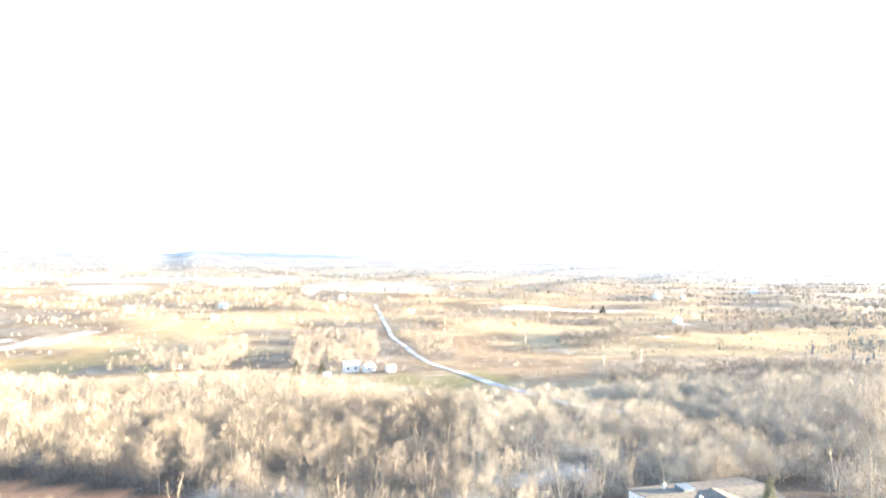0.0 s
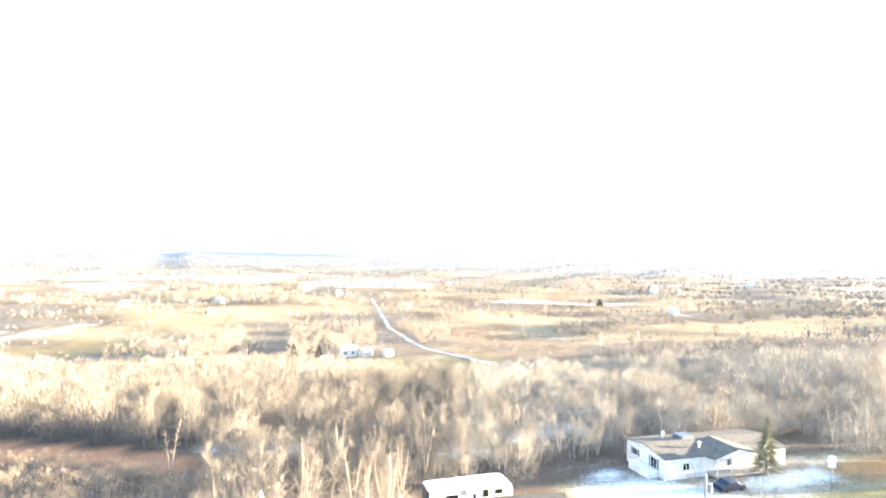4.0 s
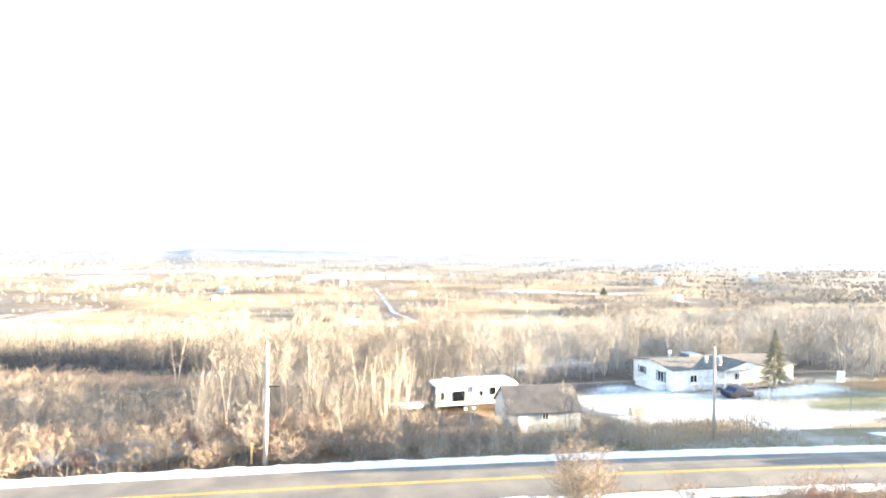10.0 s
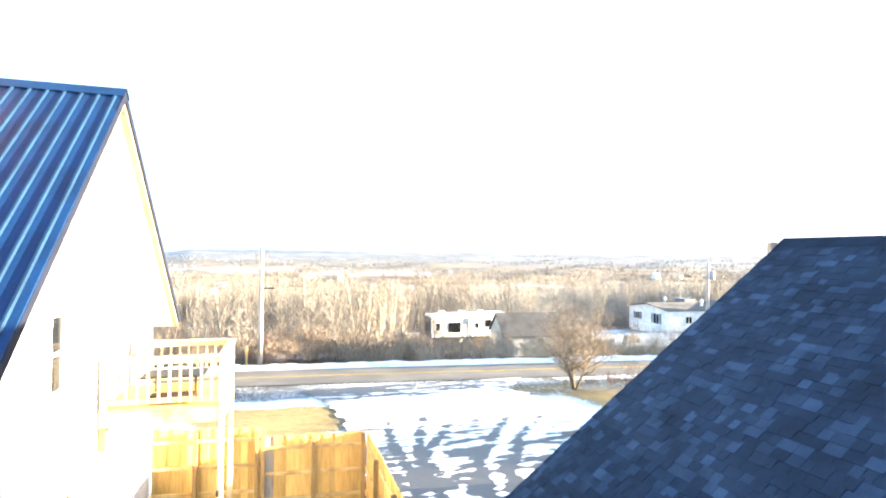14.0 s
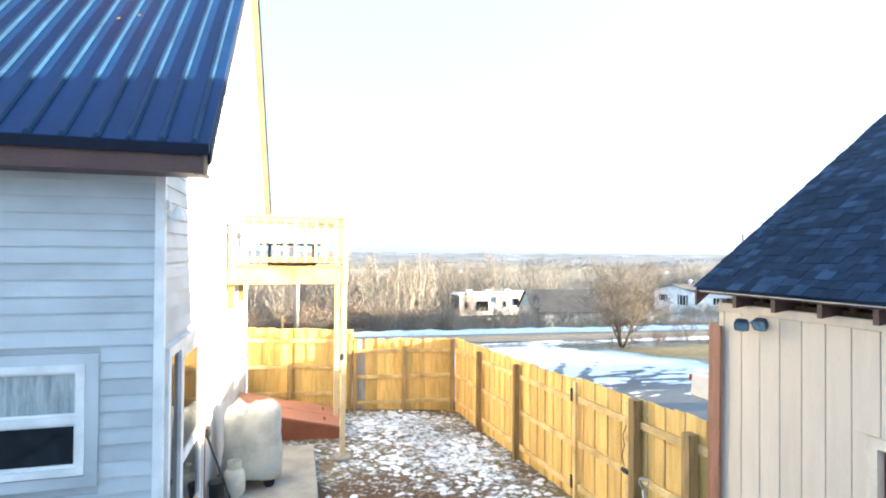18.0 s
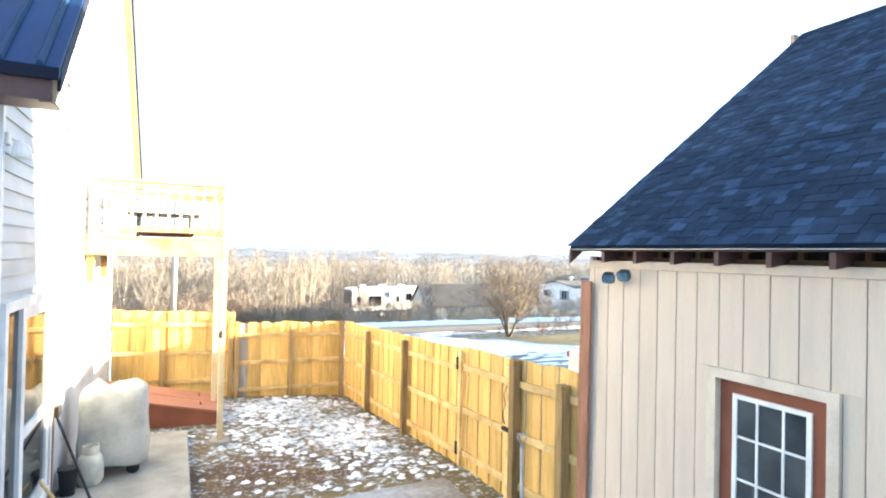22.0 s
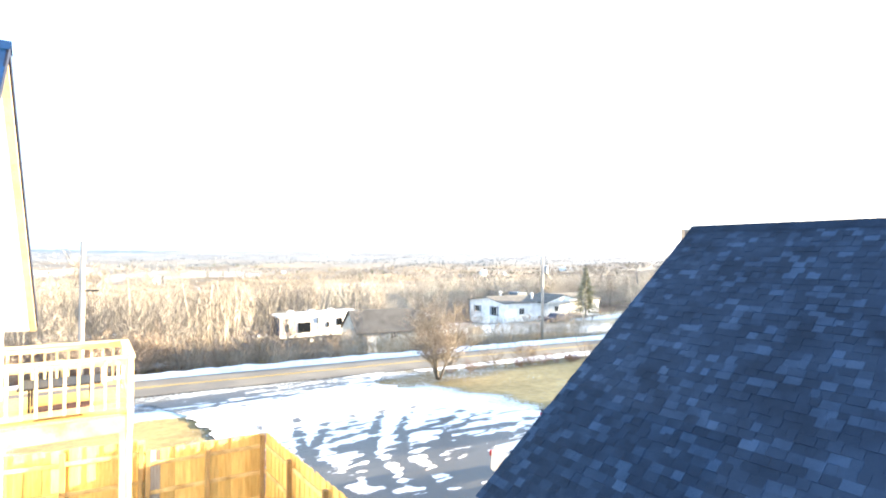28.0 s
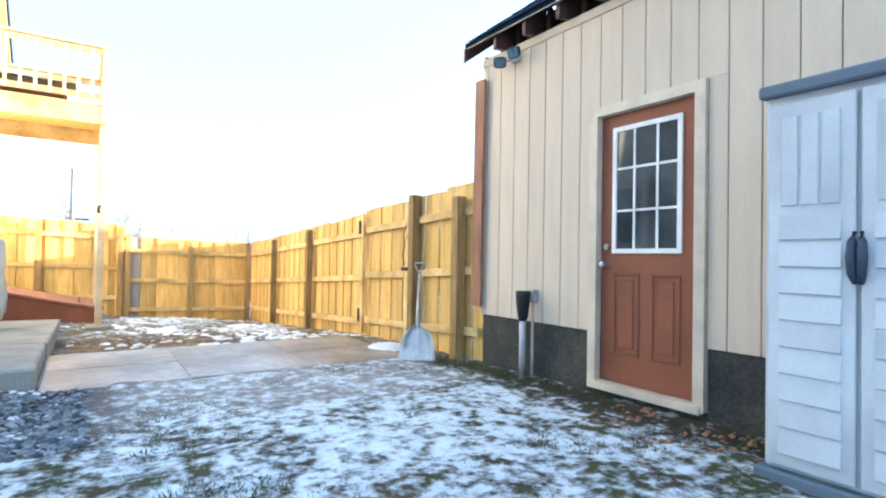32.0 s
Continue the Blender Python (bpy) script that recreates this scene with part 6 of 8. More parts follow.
bank("snow_bank", 54, 130, 7.2, 1.7, 3.4, 8, "broad ploughed snow bank on the far road edge")
bank("snow_bank", 18, 90, -4.4, 0.22, 0.7, 5, "low melting snow bank on the near road edge")
g = Geo()
ys = np.arange(128, 760, 6.0)
for y in ys:
    x = snow_road_x(y)
    g.v += [(x - 1.9, y, gz(x - 1.9, y) + 0.12), (x + 1.9, y, gz(x + 1.9, y) + 0.12)]
g.f = [(2 * i, 2 * i + 1, 2 * i + 3, 2 * i + 2) for i in range(len(ys) - 1)]
tagged(g.part("far_road", "packed_snow"), "snow-covered lane crossing the valley", "road", kind="structure")


# ---- driveway ----
def driveway_material():
    m = bpy.data.materials.new("snow_tracked_driveway")
    m.use_nodes = True
    n, l = m.node_tree.nodes, m.node_tree.links
    b = n["Principled BSDF"]
    co = n.new("ShaderNodeTexCoord")
    cover = n.new("ShaderNodeAttribute")
    cover.attribute_name = "snow"
    mp = n.new("ShaderNodeMapping")
    mp.inputs["Rotation"].default_value = (0, 0, 0.5)
    mp.inputs["Scale"].default_value = (0.28, 1.15, 1)
    l.new(co.outputs["Object"], mp.inputs[0])
    streak, grain, patchy = n.new("ShaderNodeTexNoise"), n.new("ShaderNodeTexNoise"), n.new("ShaderNodeTexNoise")
    streak.inputs["Scale"].default_value, streak.inputs["Detail"].default_value, streak.inputs["Distortion"].default_value = 1.5, 8, 1.0
    patchy.inputs["Scale"].default_value, patchy.inputs["Detail"].default_value = 1.9, 8
    grain.inputs["Scale"].default_value, grain.inputs["Detail"].default_value = 40, 4
    l.new(mp.outputs[0], streak.inputs["Vector"])
    l.new(co.outputs["Object"], grain.inputs["Vector"])
    l.new(co.outputs["Object"], patchy.inputs["Vector"])

    def two(kind, a, c):
        t = n.new("ShaderNodeMath")
        t.operation = kind
        for i, s in enumerate((a, c)):
            if isinstance(s, (int, float)):
                t.inputs[i].default_value = s
            else:
                l.new(s, t.inputs[i])
        return t.outputs[0]

    mixv = two("ADD", two("MULTIPLY", streak.outputs[0], 0.65), two("MULTIPLY", patchy.outputs[0], 0.35))
    edge = n.new("ShaderNodeMapRange")
    edge.inputs[1].default_value, edge.inputs[2].default_value = -0.015, 0.02
    l.new(two("SUBTRACT", two("ADD", mixv, cover.outputs["Fac"]), 1.0), edge.inputs[0])
    mix = n.new("ShaderNodeMix")
    mix.data_type = "RGBA"
    mix.inputs[6].default_value, mix.inputs[7].default_value = (0.06, 0.06, 0.06, 1), (0.8, 0.82, 0.85, 1)
    l.new(edge.outputs[0], mix.inputs[0])
    hsv = n.new("ShaderNodeHueSaturation")
    val = n.new("ShaderNodeMapRange")
    val.inputs[1].default_value, val.inputs[2].default_value, val.inputs[3].default_value, val.inputs[4].default_value = 0.3, 0.7, 0.75, 1.2
    l.new(grain.outputs[0], val.inputs[0])
    l.new(val.outputs[0], hsv.inputs["Value"])
    l.new(mix.outputs[2], hsv.inputs["Color"])
    l.new(hsv.outputs[0], b.inputs["Base Color"])
    rgh = n.new("ShaderNodeMapRange")
    rgh.inputs[3].default_value, rgh.inputs[4].default_value = 0.45, 0.9
    l.new(edge.outputs[0], rgh.inputs[0])
    l.new(rgh.outputs[0], b.inputs["Roughness"])
    bp = n.new("ShaderNodeBump")
    bp.inputs["Strength"].default_value, bp.inputs["Distance"].default_value = 0.6, 0.04
    l.new(two("ADD", edge.outputs[0], two("MULTIPLY", grain.outputs[0], 0.4)), bp.inputs["Height"])
    l.new(bp.outputs[0], b.inputs["Normal"])
    return m


M["drive"] = driveway_material()
dx, dy = np.arange(3.45, 16.4, 0.125), np.arange(4.0, 32.6, 0.125)
X, Y = np.meshgrid(dx, dy)
wob = np.array([0.35 * noise.noise((0.5, v * 0.9, 1)) + 0.2 * noise.noise((0.5, v * 2.9, 4)) for v in dy])[:, None]
left = np.interp(Y, [4, 18, 26, 29, 33], [3.45, 3.45, 3.7, 2.9, 1.5]) + np.clip((Y - 15) / 6, 0, 1) * wob
right = np.interp(Y, [4, 17, 22, 26, 29, 33], [16.2, 15.6, 15.2, 14.6, 13.6, 16]) + 1.6 * wob
T = (X - 3.45) / (16.2 - 3.45)
X = left + (right - left) * T
g = Geo()
fx, fy = X.ravel(), Y.ravel()
cov = np.interp(fy, [4, 9, 12, 15.5, 18, 20.5, 23, 27, 30, 32], [0.33, 0.345, 0.37, 0.405, 0.45, 0.52, 0.59, 0.61, 0.47, 0.42])
cov = cov + np.interp(fx, [3.4, 5, 9, 13, 16], [-0.02, -0.02, 0.0, 0.05, 0.12])
# wheel tracks swinging in from the road
TRACKS = [[(5.6, 24), (5.1, 20.5), (5.0, 17.7), (5.0, 15.5), (4.8, 13.9), (4.6, 11)], [(7.4, 24), (6.5, 21.1), (5.8, 18.5), (5.4, 16.6), (5.3, 13.0)], [(9.0, 23.5), (7.7, 21.4), (6.2, 18.4), (5.8, 17.7), (5.6, 14.5)],
          [(11, 22.5), (9.2, 19.6), (7.4, 16.5), (6.6, 13.5)], [(13.4, 19.6), (11.6, 18.5), (9.6, 18.0), (8.0, 15.5), (7.4, 12)], [(13.6, 16.5), (10.8, 16.9), (8.8, 14.8), (8.2, 11)], [(12.4, 22.0), (10.2, 19.3), (8.2, 16.6), (7.2, 13)]]
for tr in TRACKS:
    best = np.full(len(fx), 9.0)
    for (ax, ay), (bx, by) in zip(tr[:-1], tr[1:]):
        ex, ey = bx - ax, by - ay
        u = np.clip(((fx - ax) * ex + (fy - ay) * ey) / (ex * ex + ey * ey), 0, 1)
        best = np.minimum(best, np.hypot(fx - ax - u * ex, fy - ay - u * ey))
    cov = cov - 0.085 * np.clip((0.26 - best) / 0.12, 0, 1) + 0.05 * np.clip((0.5 - np.abs(best - 0.5)) / 0.3, 0, 1)
zz = ground_z(fx, fy) + 0.045
g.v = list(zip(fx.tolist(), fy.tolist(), zz.tolist()))
nx = len(dx)
g.f = [(j * nx + i, j * nx + i + 1, (j + 1) * nx + i + 1, (j + 1) * nx + i) for j in range(len(dy) - 1) for i in range(nx - 1)]
drive = g.part("driveway", "drive", smooth=True)
tagged(drive, "asphalt driveway with wheel-tracked melting snow", "driveway", kind="structure")
drive.data.attributes.new("snow", "FLOAT", "POINT").data.foreach_set("value", cov)


# ---- yard: steps, slab and clutter ----
step = thing("porch_steps", (-1.2, 6.5, 0), "pale concrete porch block with lower side step", "steps")
g = Geo().box(HX + 0.03, 5.9, -0.1, -1.04, 7.2, 0.36)
g.part("upper_step", "concrete", step, bevel=0.02)
Geo().box(-1.035, 5.72, -0.1, -0.43, 7.12, 0.18).part("lower_step", "concrete", step, bevel=0.02)
landing = Geo().add([(HX + 0.03, 7.205, -0.15), (-0.42, 7.205, -0.15), (-0.42, 10.72, -0.25), (HX + 0.03, 10.72, -0.25), (HX + 0.03, 7.205, 0.17), (-0.42, 7.205, 0.17), (-0.41, 10.72, 0.04), (HX + 0.03, 10.72, 0.06)],
                    [(3, 2, 1, 0), (4, 5, 6, 7), (0, 1, 5, 4), (1, 2, 6, 5), (2, 3, 7, 6), (3, 0, 4, 7)]).part("landing", "concrete", bevel=0.015)
tagged(landing, "worn concrete landing slab beside the house", "slab")
m_ = Geo().box(-1.80, 6.2, 0.362, -1.33, 7.08, 0.38).part("doormat", "dark_plastic", bevel=0.004)
tagged(m_, "black doormat with one blue stripe", "doormat")
Geo().box(-1.62, 6.19, 0.3785, -1.50, 7.09, 0.384).part("stripe", "blue", m_)

patio = Geo().box(-0.42, 5.46, -0.15, 2.80, 7.2, 0.012).part("patio", "wet")
tagged(patio, "wet brown concrete pavers skinned with melting ice", "patio", kind="structure")
for i in range(3):
    for k in range(2):
        bar("paver", (1.056, 0.856, 0.06), (0.125 + i * 1.06, 5.90 + k * 0.86, 0.006 + 0.003 * ((i + k) % 2)), "wet", patio, bevel=0.006)

# oil tank on legs
tank = thing("oil_tank", (-3.1, 5.2, 0), "rusty brown oval steel oil tank against the wall", "oil tank")
prof = []
for i in range(9):
    a = math.pi * i / 8
    prof.append((5.24 + 0.3 * math.cos(a), 1.07 + 0.3 * math.sin(a)))
for i in range(9):
    a = math.pi + math.pi * i / 8
    prof.append((5.24 + 0.3 * math.cos(a), 0.41 + 0.3 * math.sin(a)))
g = Geo()
rings = [(-2.42, 0.95), (-2.40, 0.99), (-2.39, 1.0), (-3.8, 1.0), (-3.82, 0.985), (-3.86, 0.9)]
for x, s in rings:
    g.v += [(x, 5.24 + (py - 5.24) * s, 0.785 + (pz - 0.785) * s) for py, pz in prof]
k = len(prof)
for i in range(len(rings) - 1):
    g.f += [(i * k + j, (i + 1) * k + j, (i + 1) * k + (j + 1) % k, i * k + (j + 1) % k) for j in range(k)]
g.f += [tuple(range(k)), tuple((len(rings) - 1) * k + j for j in range(k - 1, -1, -1))]
g.part("shell", "rust_tank", tank, smooth=False)
e = Geo()
e.v = [(-2.418 + 0.03 * (q == 0), 5.24 + (py - 5.24) * (0.965 - 0.4 * q), 0.785 + (pz - 0.785) * (0.965 - 0.4 * q)) for q in (0, 1) for py, pz in prof]
e.v = [(-2.417, py, pz) for _, py, pz in e.v[:k]] + [(-2.40, py, pz) for _, py, pz in e.v[k:]]
e.f = [(j, (j + 1) % k, k + (j + 1) % k, k + j) for j in range(k)] + [tuple(range(k, 2 * k))]
e.part("end_plate", "rust_end", tank, "rust-red tank end plate")
for x in (-2.6, -3.6):
    for y in (5.14, 5.34):
        bar("leg", (0.05, 0.05, 0.24), (x, y, 0.08), "rust_tank", tank)
Geo().tube([(-2.75, 5.24, 1.36), (-2.75, 5.24, 1.44)], 0.035, 10).part("filler_cap", "steel", tank)

# hose wound on a wall hook
hose = thing("garden_hose", (-2.12, 5.72, 0.8), "black rubber hose wound on a wall hook", "hose")
g = Geo()
pts = []
for i in range(4 * 28 + 1):
    a = 2 * math.pi * i / 28 + math.pi / 2
    w = i / 112
    pts.append((-2.12 + (0.27 - 0.035 * w + 0.012 * math.sin(i * 1.3)) * math.cos(a), 5.70 + 0.05 * math.sin(w * 9), 0.79 + (0.43 - 0.045 * w) * math.sin(a) * (1.0 if math.sin(a) > 0 else 1.0 + 0.03 * math.sin(i * 0.4))))
g.tube(pts, 0.02, 7)
g.part("coil", "rubber", hose, smooth=True)
Geo().tube([(-2.26, 5.72, 1.16), (-2.22, 5.66, 0.95), (-2.1, 5.64, 0.7), (-1.99, 5.66, 0.52), (-1.92, 5.7, 0.45)], 0.016, 7).part("loose_turn", "rubber", hose, smooth=True)
Geo().tube([(-1.93, 5.72, 0.6), (-1.86, 5.72, 0.45), (-1.84, 5.71, 0.3), (-1.87, 5.7, 0.16), (-1.95, 5.68, 0.1)], 0.012, 7).part("tail", "rubber", hose, smooth=True)
Geo().tube([(-2.05, 5.68, 1.15), (-1.93, 5.64, 1.1), (-1.86, 5.62, 1.06)], [0.012, 0.016, 0.01], 7).part("nozzle", "dark_plastic", hose)
Geo().tube([(-2.12, 5.79, 1.2), (-2.12, 5.7, 1.2), (-2.12, 5.68, 1.27)], 0.012, 6).part("hook", "dark_plastic", hose)
g = Geo()
pts = []
for i in range(3 * 22 + 1):
    a = 2 * math.pi * i / 22
    pts.append((-2.28 + (0.23 - 0.002 * i) * math.cos(a), 5.30 + (0.15 - 0.001 * i) * math.sin(a), 0.085 + 0.012 * (i // 22) + 0.012 * math.sin(i)))
tagged(g.tube(pts, 0.016, 8).part("air_line", "teal", smooth=True), "teal plastic line coiled on the gravel", "hose")
g = Geo()
for i in range(6):
    for k in range(24):
        a, u = 2 * math.pi * k / 24, i / 5
        q = math.cos(u * 1.45) * (1 + 0.3 * noise.noise((3 * math.cos(a), 3 * math.sin(a), u * 3 + 5)))
        g.v.append((-2.25 + 0.19 * q * math.cos(a), 5.36 + 0.09 * q * math.sin(a), 0.05 + 0.10 * math.sin(u * 1.45) * (1 + 0.5 * noise.noise((4 * math.cos(a), 4 * math.sin(a), u + 9)))))
g.f = [(i * 24 + k, i * 24 + (k + 1) % 24, (i + 1) * 24 + (k + 1) % 24, (i + 1) * 24 + k) for i in range(5) for k in range(24)] + [tuple(120 + k for k in range(24)), tuple(range(23, -1, -1))]
tagged(g.part("plastic_bag", "bag", smooth=False), "crumpled sky-blue plastic bag inside the hose coil", "bag")

# grill under its cover
grill = thing("grill", (-1.36, 9.1, 0.17), "covered barbecue grill under grey-green canvas", "grill")
g = Geo()
lev = [(0.30, 0.34, 0.0), (0.36, 0.35, 0.03), (0.37, 0.33, 0.25), (0.345, 0.31, 0.5), (0.35, 0.31, 0.72), (0.345, 0.30, 0.87), (0.325, 0.28, 0.925), (0.25, 0.22, 0.955), (0.08, 0.08, 0.96)]
K = 56
for i, (a, b, h) in enumerate(lev):
    for k in range(K):
        t = 2 * math.pi * k / K
        c, s = math.cos(t), math.sin(t)
        q = (abs(c) ** 4 + abs(s) ** 4) ** -0.25
        f = 1 + 0.07 * (abs(math.sin(3.5 * t + h * 1.1)) - 0.6) * (1 - h * 0.55) + 0.022 * abs(math.sin(9 * t + h * 2.5))
        px, py = -1.36 + a * 1.13 * q * c * f, 9.1 + b * 1.1 * q * s * f
        crease = (0.10 * math.exp(-((px + 1.58) / 0.07) ** 2) + 0.05 * math.exp(-((px + 1.33) / 0.06) ** 2) + 0.04 * math.exp(-((px + 1.13) / 0.07) ** 2)) * (h > 0.8)
        g.v.append((px, py, 0.25 + h * 1.04 + crease + (0.03 * math.sin(3 * t) if i < 2 else 0.025 * math.sin(2 * t + 1) * h)))
for i in range(len(lev) - 1):
    g.f += [(i * K + k, i * K + (k + 1) % K, (i + 1) * K + (k + 1) % K, (i + 1) * K + k) for k in range(K)]
g.f += [tuple((len(lev) - 1) * K + k for k in range(K)), tuple(range(K - 1, -1, -1))]
g.part("cover", "cover", grill, "grey-green canvas cover with folds", smooth=True)
for sx in (-0.25, 0.25):
    Geo().tube([(-1.36 + sx, 8.82, 0.19), (-1.36 + sx, 8.86, 0.19)], 0.08, 12).part("wheel", "dark_plastic", grill)
    bar("leg", (0.03, 0.03, 0.3), (-1.36 + sx, 9.3, 0.24), "dark_plastic", grill)
bar("shelf", (0.6, 0.45, 0.03), (-1.36, 9.1, 0.27), "dark_plastic", grill)
# propane bottle
pb = thing("propane_tank", (-1.57, 8.62, 0.12), "small cream propane bottle with collar", "propane tank")
lathe(Geo(), (-1.57, 8.62, 0.12), [(0.10, 0.0), (0.12, 0.02), (0.145, 0.07), (0.15, 0.14), (0.15, 0.28), (0.135, 0.35), (0.09, 0.40), (0.03, 0.42)], 20).part("body", "propane", pb, smooth=True)
g = Geo()
g.v = [(-1.57 + rr * math.cos(2 * math.pi * k / 20), 8.62 + rr * math.sin(2 * math.pi * k / 20), zz) for rr, zz in ((0.085, 0.50), (0.095, 0.50), (0.095, 0.62), (0.085, 0.62)) for k in range(20)]
g.f = [(a * 20 + k, a * 20 + (k + 1) % 20, ((a + 1) % 4) * 20 + (k + 1) % 20, ((a + 1) % 4) * 20 + k) for a in range(4) for k in range(20)]
g.part("collar", "propane", pb)
lathe(Geo(), (-1.57, 8.62, 0.53), [(0.03, 0), (0.03, 0.05), (0.015, 0.06), (0.02, 0.08)], 10).part("valve", "steel", pb)
# tools leaning at the wall
br = thing("broom", (-1.5, 7.4, 0.36), "long dark-handled broom leaning on the wall", "broom")
Geo().tube([(-1.36, 7.45, 0.2), (-1.84, 7.95, 1.22)], 0.014, 7).part("handle", "dark_plastic", br)
Geo().box(-1.87, 7.9, 1.2, -1.80, 8.02, 1.32).part("head", "dark_plastic", br, bevel=0.01)
st = Geo().tube([(-1.62, 7.26, 0.36), (-1.86, 7.3, 0.72)], 0.018, 8).part("stick", "pine_rail")
tagged(st, "short bare wooden stick leaning by the door", "stick")
bk = thing("bucket", (-1.77, 8.35, 0.13), "dark bucket against the house wall", "bucket")
lathe(Geo(), (-1.77, 8.35, 0.13), [(0.08, 0), (0.1, 0.3), (0.11, 0.3), (0.11, 0.33)], 14).part("body", "dark_plastic", bk)

# cellar hatch
hatch = thing("cellar_hatch", (-0.9, 11.4, 0.2), "sloping red-brown cellar bulkhead doors", "hatch")
hy0, hy1, hx0, hx1 = 11.32, 12.58, HX + 0.02, 0.12
hz0, hz1 = 0.57, 0.12                             # top at the wall and at the outer end
Geo().add([(hx0, hy0, -0.3), (hx1, hy0, -0.3), (hx1, hy0, hz1), (hx0, hy0, hz0), (hx0, hy1, -0.3), (hx1, hy1, -0.3), (hx1, hy1, hz1), (hx0, hy1, hz0)],
          [(0, 1, 2, 3), (7, 6, 5, 4), (1, 5, 6, 2), (0, 3, 7, 4), (3, 2, 6, 7)]).part("frame", "rust_door", hatch)
hym = (hy0 + hy1) / 2
for y0, y1 in ((hy0 - 0.04, hym - 0.012), (hym + 0.012, hy1 + 0.04)):
    leaf = Geo().add([(hx0, y0, hz0 + 0.01), (hx1 + 0.05, y0, hz1 - 0.01), (hx1 + 0.05, y1, hz1 - 0.01), (hx0, y1, hz0 + 0.01), (hx0, y0, hz0 + 0.045), (hx1 + 0.05, y0, hz1 + 0.025), (hx1 + 0.05, y1, hz1 + 0.025), (hx0, y1, hz0 + 0.045)],
                     [(0, 3, 2, 1), (4, 5, 6, 7), (0, 1, 5, 4), (1, 2, 6, 5), (2, 3, 7, 6), (3, 0, 4, 7)]).part("leaf", "hatch_leaf", hatch, "salmon-brown painted steel leaf")
    Geo().box(hx1 - 0.32, (y0 + y1) / 2 - 0.06, hz1 + 0.105, hx1 - 0.29, (y0 + y1) / 2 + 0.06, hz1 + 0.155).part("handle", "rust_door", leaf)

# scoop shovel against the gate post
sh = thing("shovel", (2.9, 5.6, 0.02), "worn aluminium scoop shovel leaning on the gate", "shovel")
g = Geo()
FW, SD = Vector((-0.55, -0.835, 0)), Vector((0.835, -0.55, 0))      # the way the blade faces, and across it
for i in range(8):
    u = i / 7
    w = (0.185, 0.187, 0.183, 0.175, 0.165, 0.15, 0.115, 0.035)[i]
    for k in range(9):
        s = (k - 4) / 4
        p = Vector((2.73, 5.22, -0.005 + 0.39 * u)) - FW * (0.11 * u - 0.05 * s * s * (0.4 + 0.6 * u) - 0.02 * math.cos(s * 6) * (u > 0.3)) + SD * w * s
        g.v.append(tuple(p))
g.f = [(i * 9 + k, i * 9 + k + 1, (i + 1) * 9 + k + 1, (i + 1) * 9 + k) for i in range(7) for k in range(8)]
sc = g.part("scoop", "aluminium", sh, smooth=True)
md = sc.modifiers.new("thick", "SOLIDIFY")
md.thickness = 0.006
TOP = Vector((3.09, 5.78, 0.90))
FOOT = Vector((2.78, 5.30, 0.35))
Geo().tube([FOOT, FOOT.lerp(TOP, 0.4) + Vector((0.01, 0.02, 0)), TOP], [0.024, 0.02, 0.017], 8).part("shaft", "galv", sh, smooth=True)
Geo().tube([TOP, TOP + SD * 0.05 + Vector((0, 0, 0.09)), TOP + SD * 0.055 + Vector((0, 0, 0.13)), TOP - SD * 0.055 + Vector((0, 0, 0.13)), TOP - SD * 0.05 + Vector((0, 0, 0.09)), TOP], 0.012, 6).part("grip", "steel", sh)
heap = Geo()
lathe(heap, (2.86, 6.1, 0.0), [(0.27, 0), (0.24, 0.035), (0.15, 0.07), (0.05, 0.085)], 11)
tagged(heap.part("snow_lump", "snow", smooth=True), "small lump of snow beside the shovel", "snow")
# brown plank leaning on the garage corner, pedestal with its cup, conduit
pk = bar("board", (0.025, 0.15, 2.3), (3.185, 4.82, 1.76), "red_board", None, Matrix.Rotation(0.012, 4, "X"), 0.004)
tagged(pk, "long red-brown board leaning on the garage corner", "board")
ped = thing("power_pedestal", (3.0, 3.93, 0.05), "grey conduit post with black cup on top", "post")
Geo().tube([(3.09, 4.03, -0.05), (3.09, 4.03, 0.6)], 0.03, 12).part("pipe", "galv", ped, smooth=True)
lathe(Geo(), (3.09, 4.03, 0.55), [(0.03, 0), (0.045, 0.03), (0.058, 0.13), (0.066, 0.22), (0.066, 0.26), (0.045, 0.262)], 14).part("cup", "dark_plastic", ped, smooth=True)
cd = thing("conduit", (3.2, 3.78, 0.05), "thin grey conduit with junction box on the garage", "conduit")
Geo().tube([(3.2, 4.02, 0.0), (3.2, 4.02, 0.74)], 0.013, 8).part("pipe", "galv", cd)
bar("junction_box", (0.05, 0.07, 0.11), (3.2, 4.02, 0.77), "galv", cd)
# double floodlight under the garage eave
fl = thing("floodlight", (3.2, 4.3, 3.0), "grey twin-headed floodlight under the garage eave", "light fixture")
bar("base", (0.04, 0.1, 0.08), (3.215, 4.31, 2.99), "galv", fl, bevel=0.01)
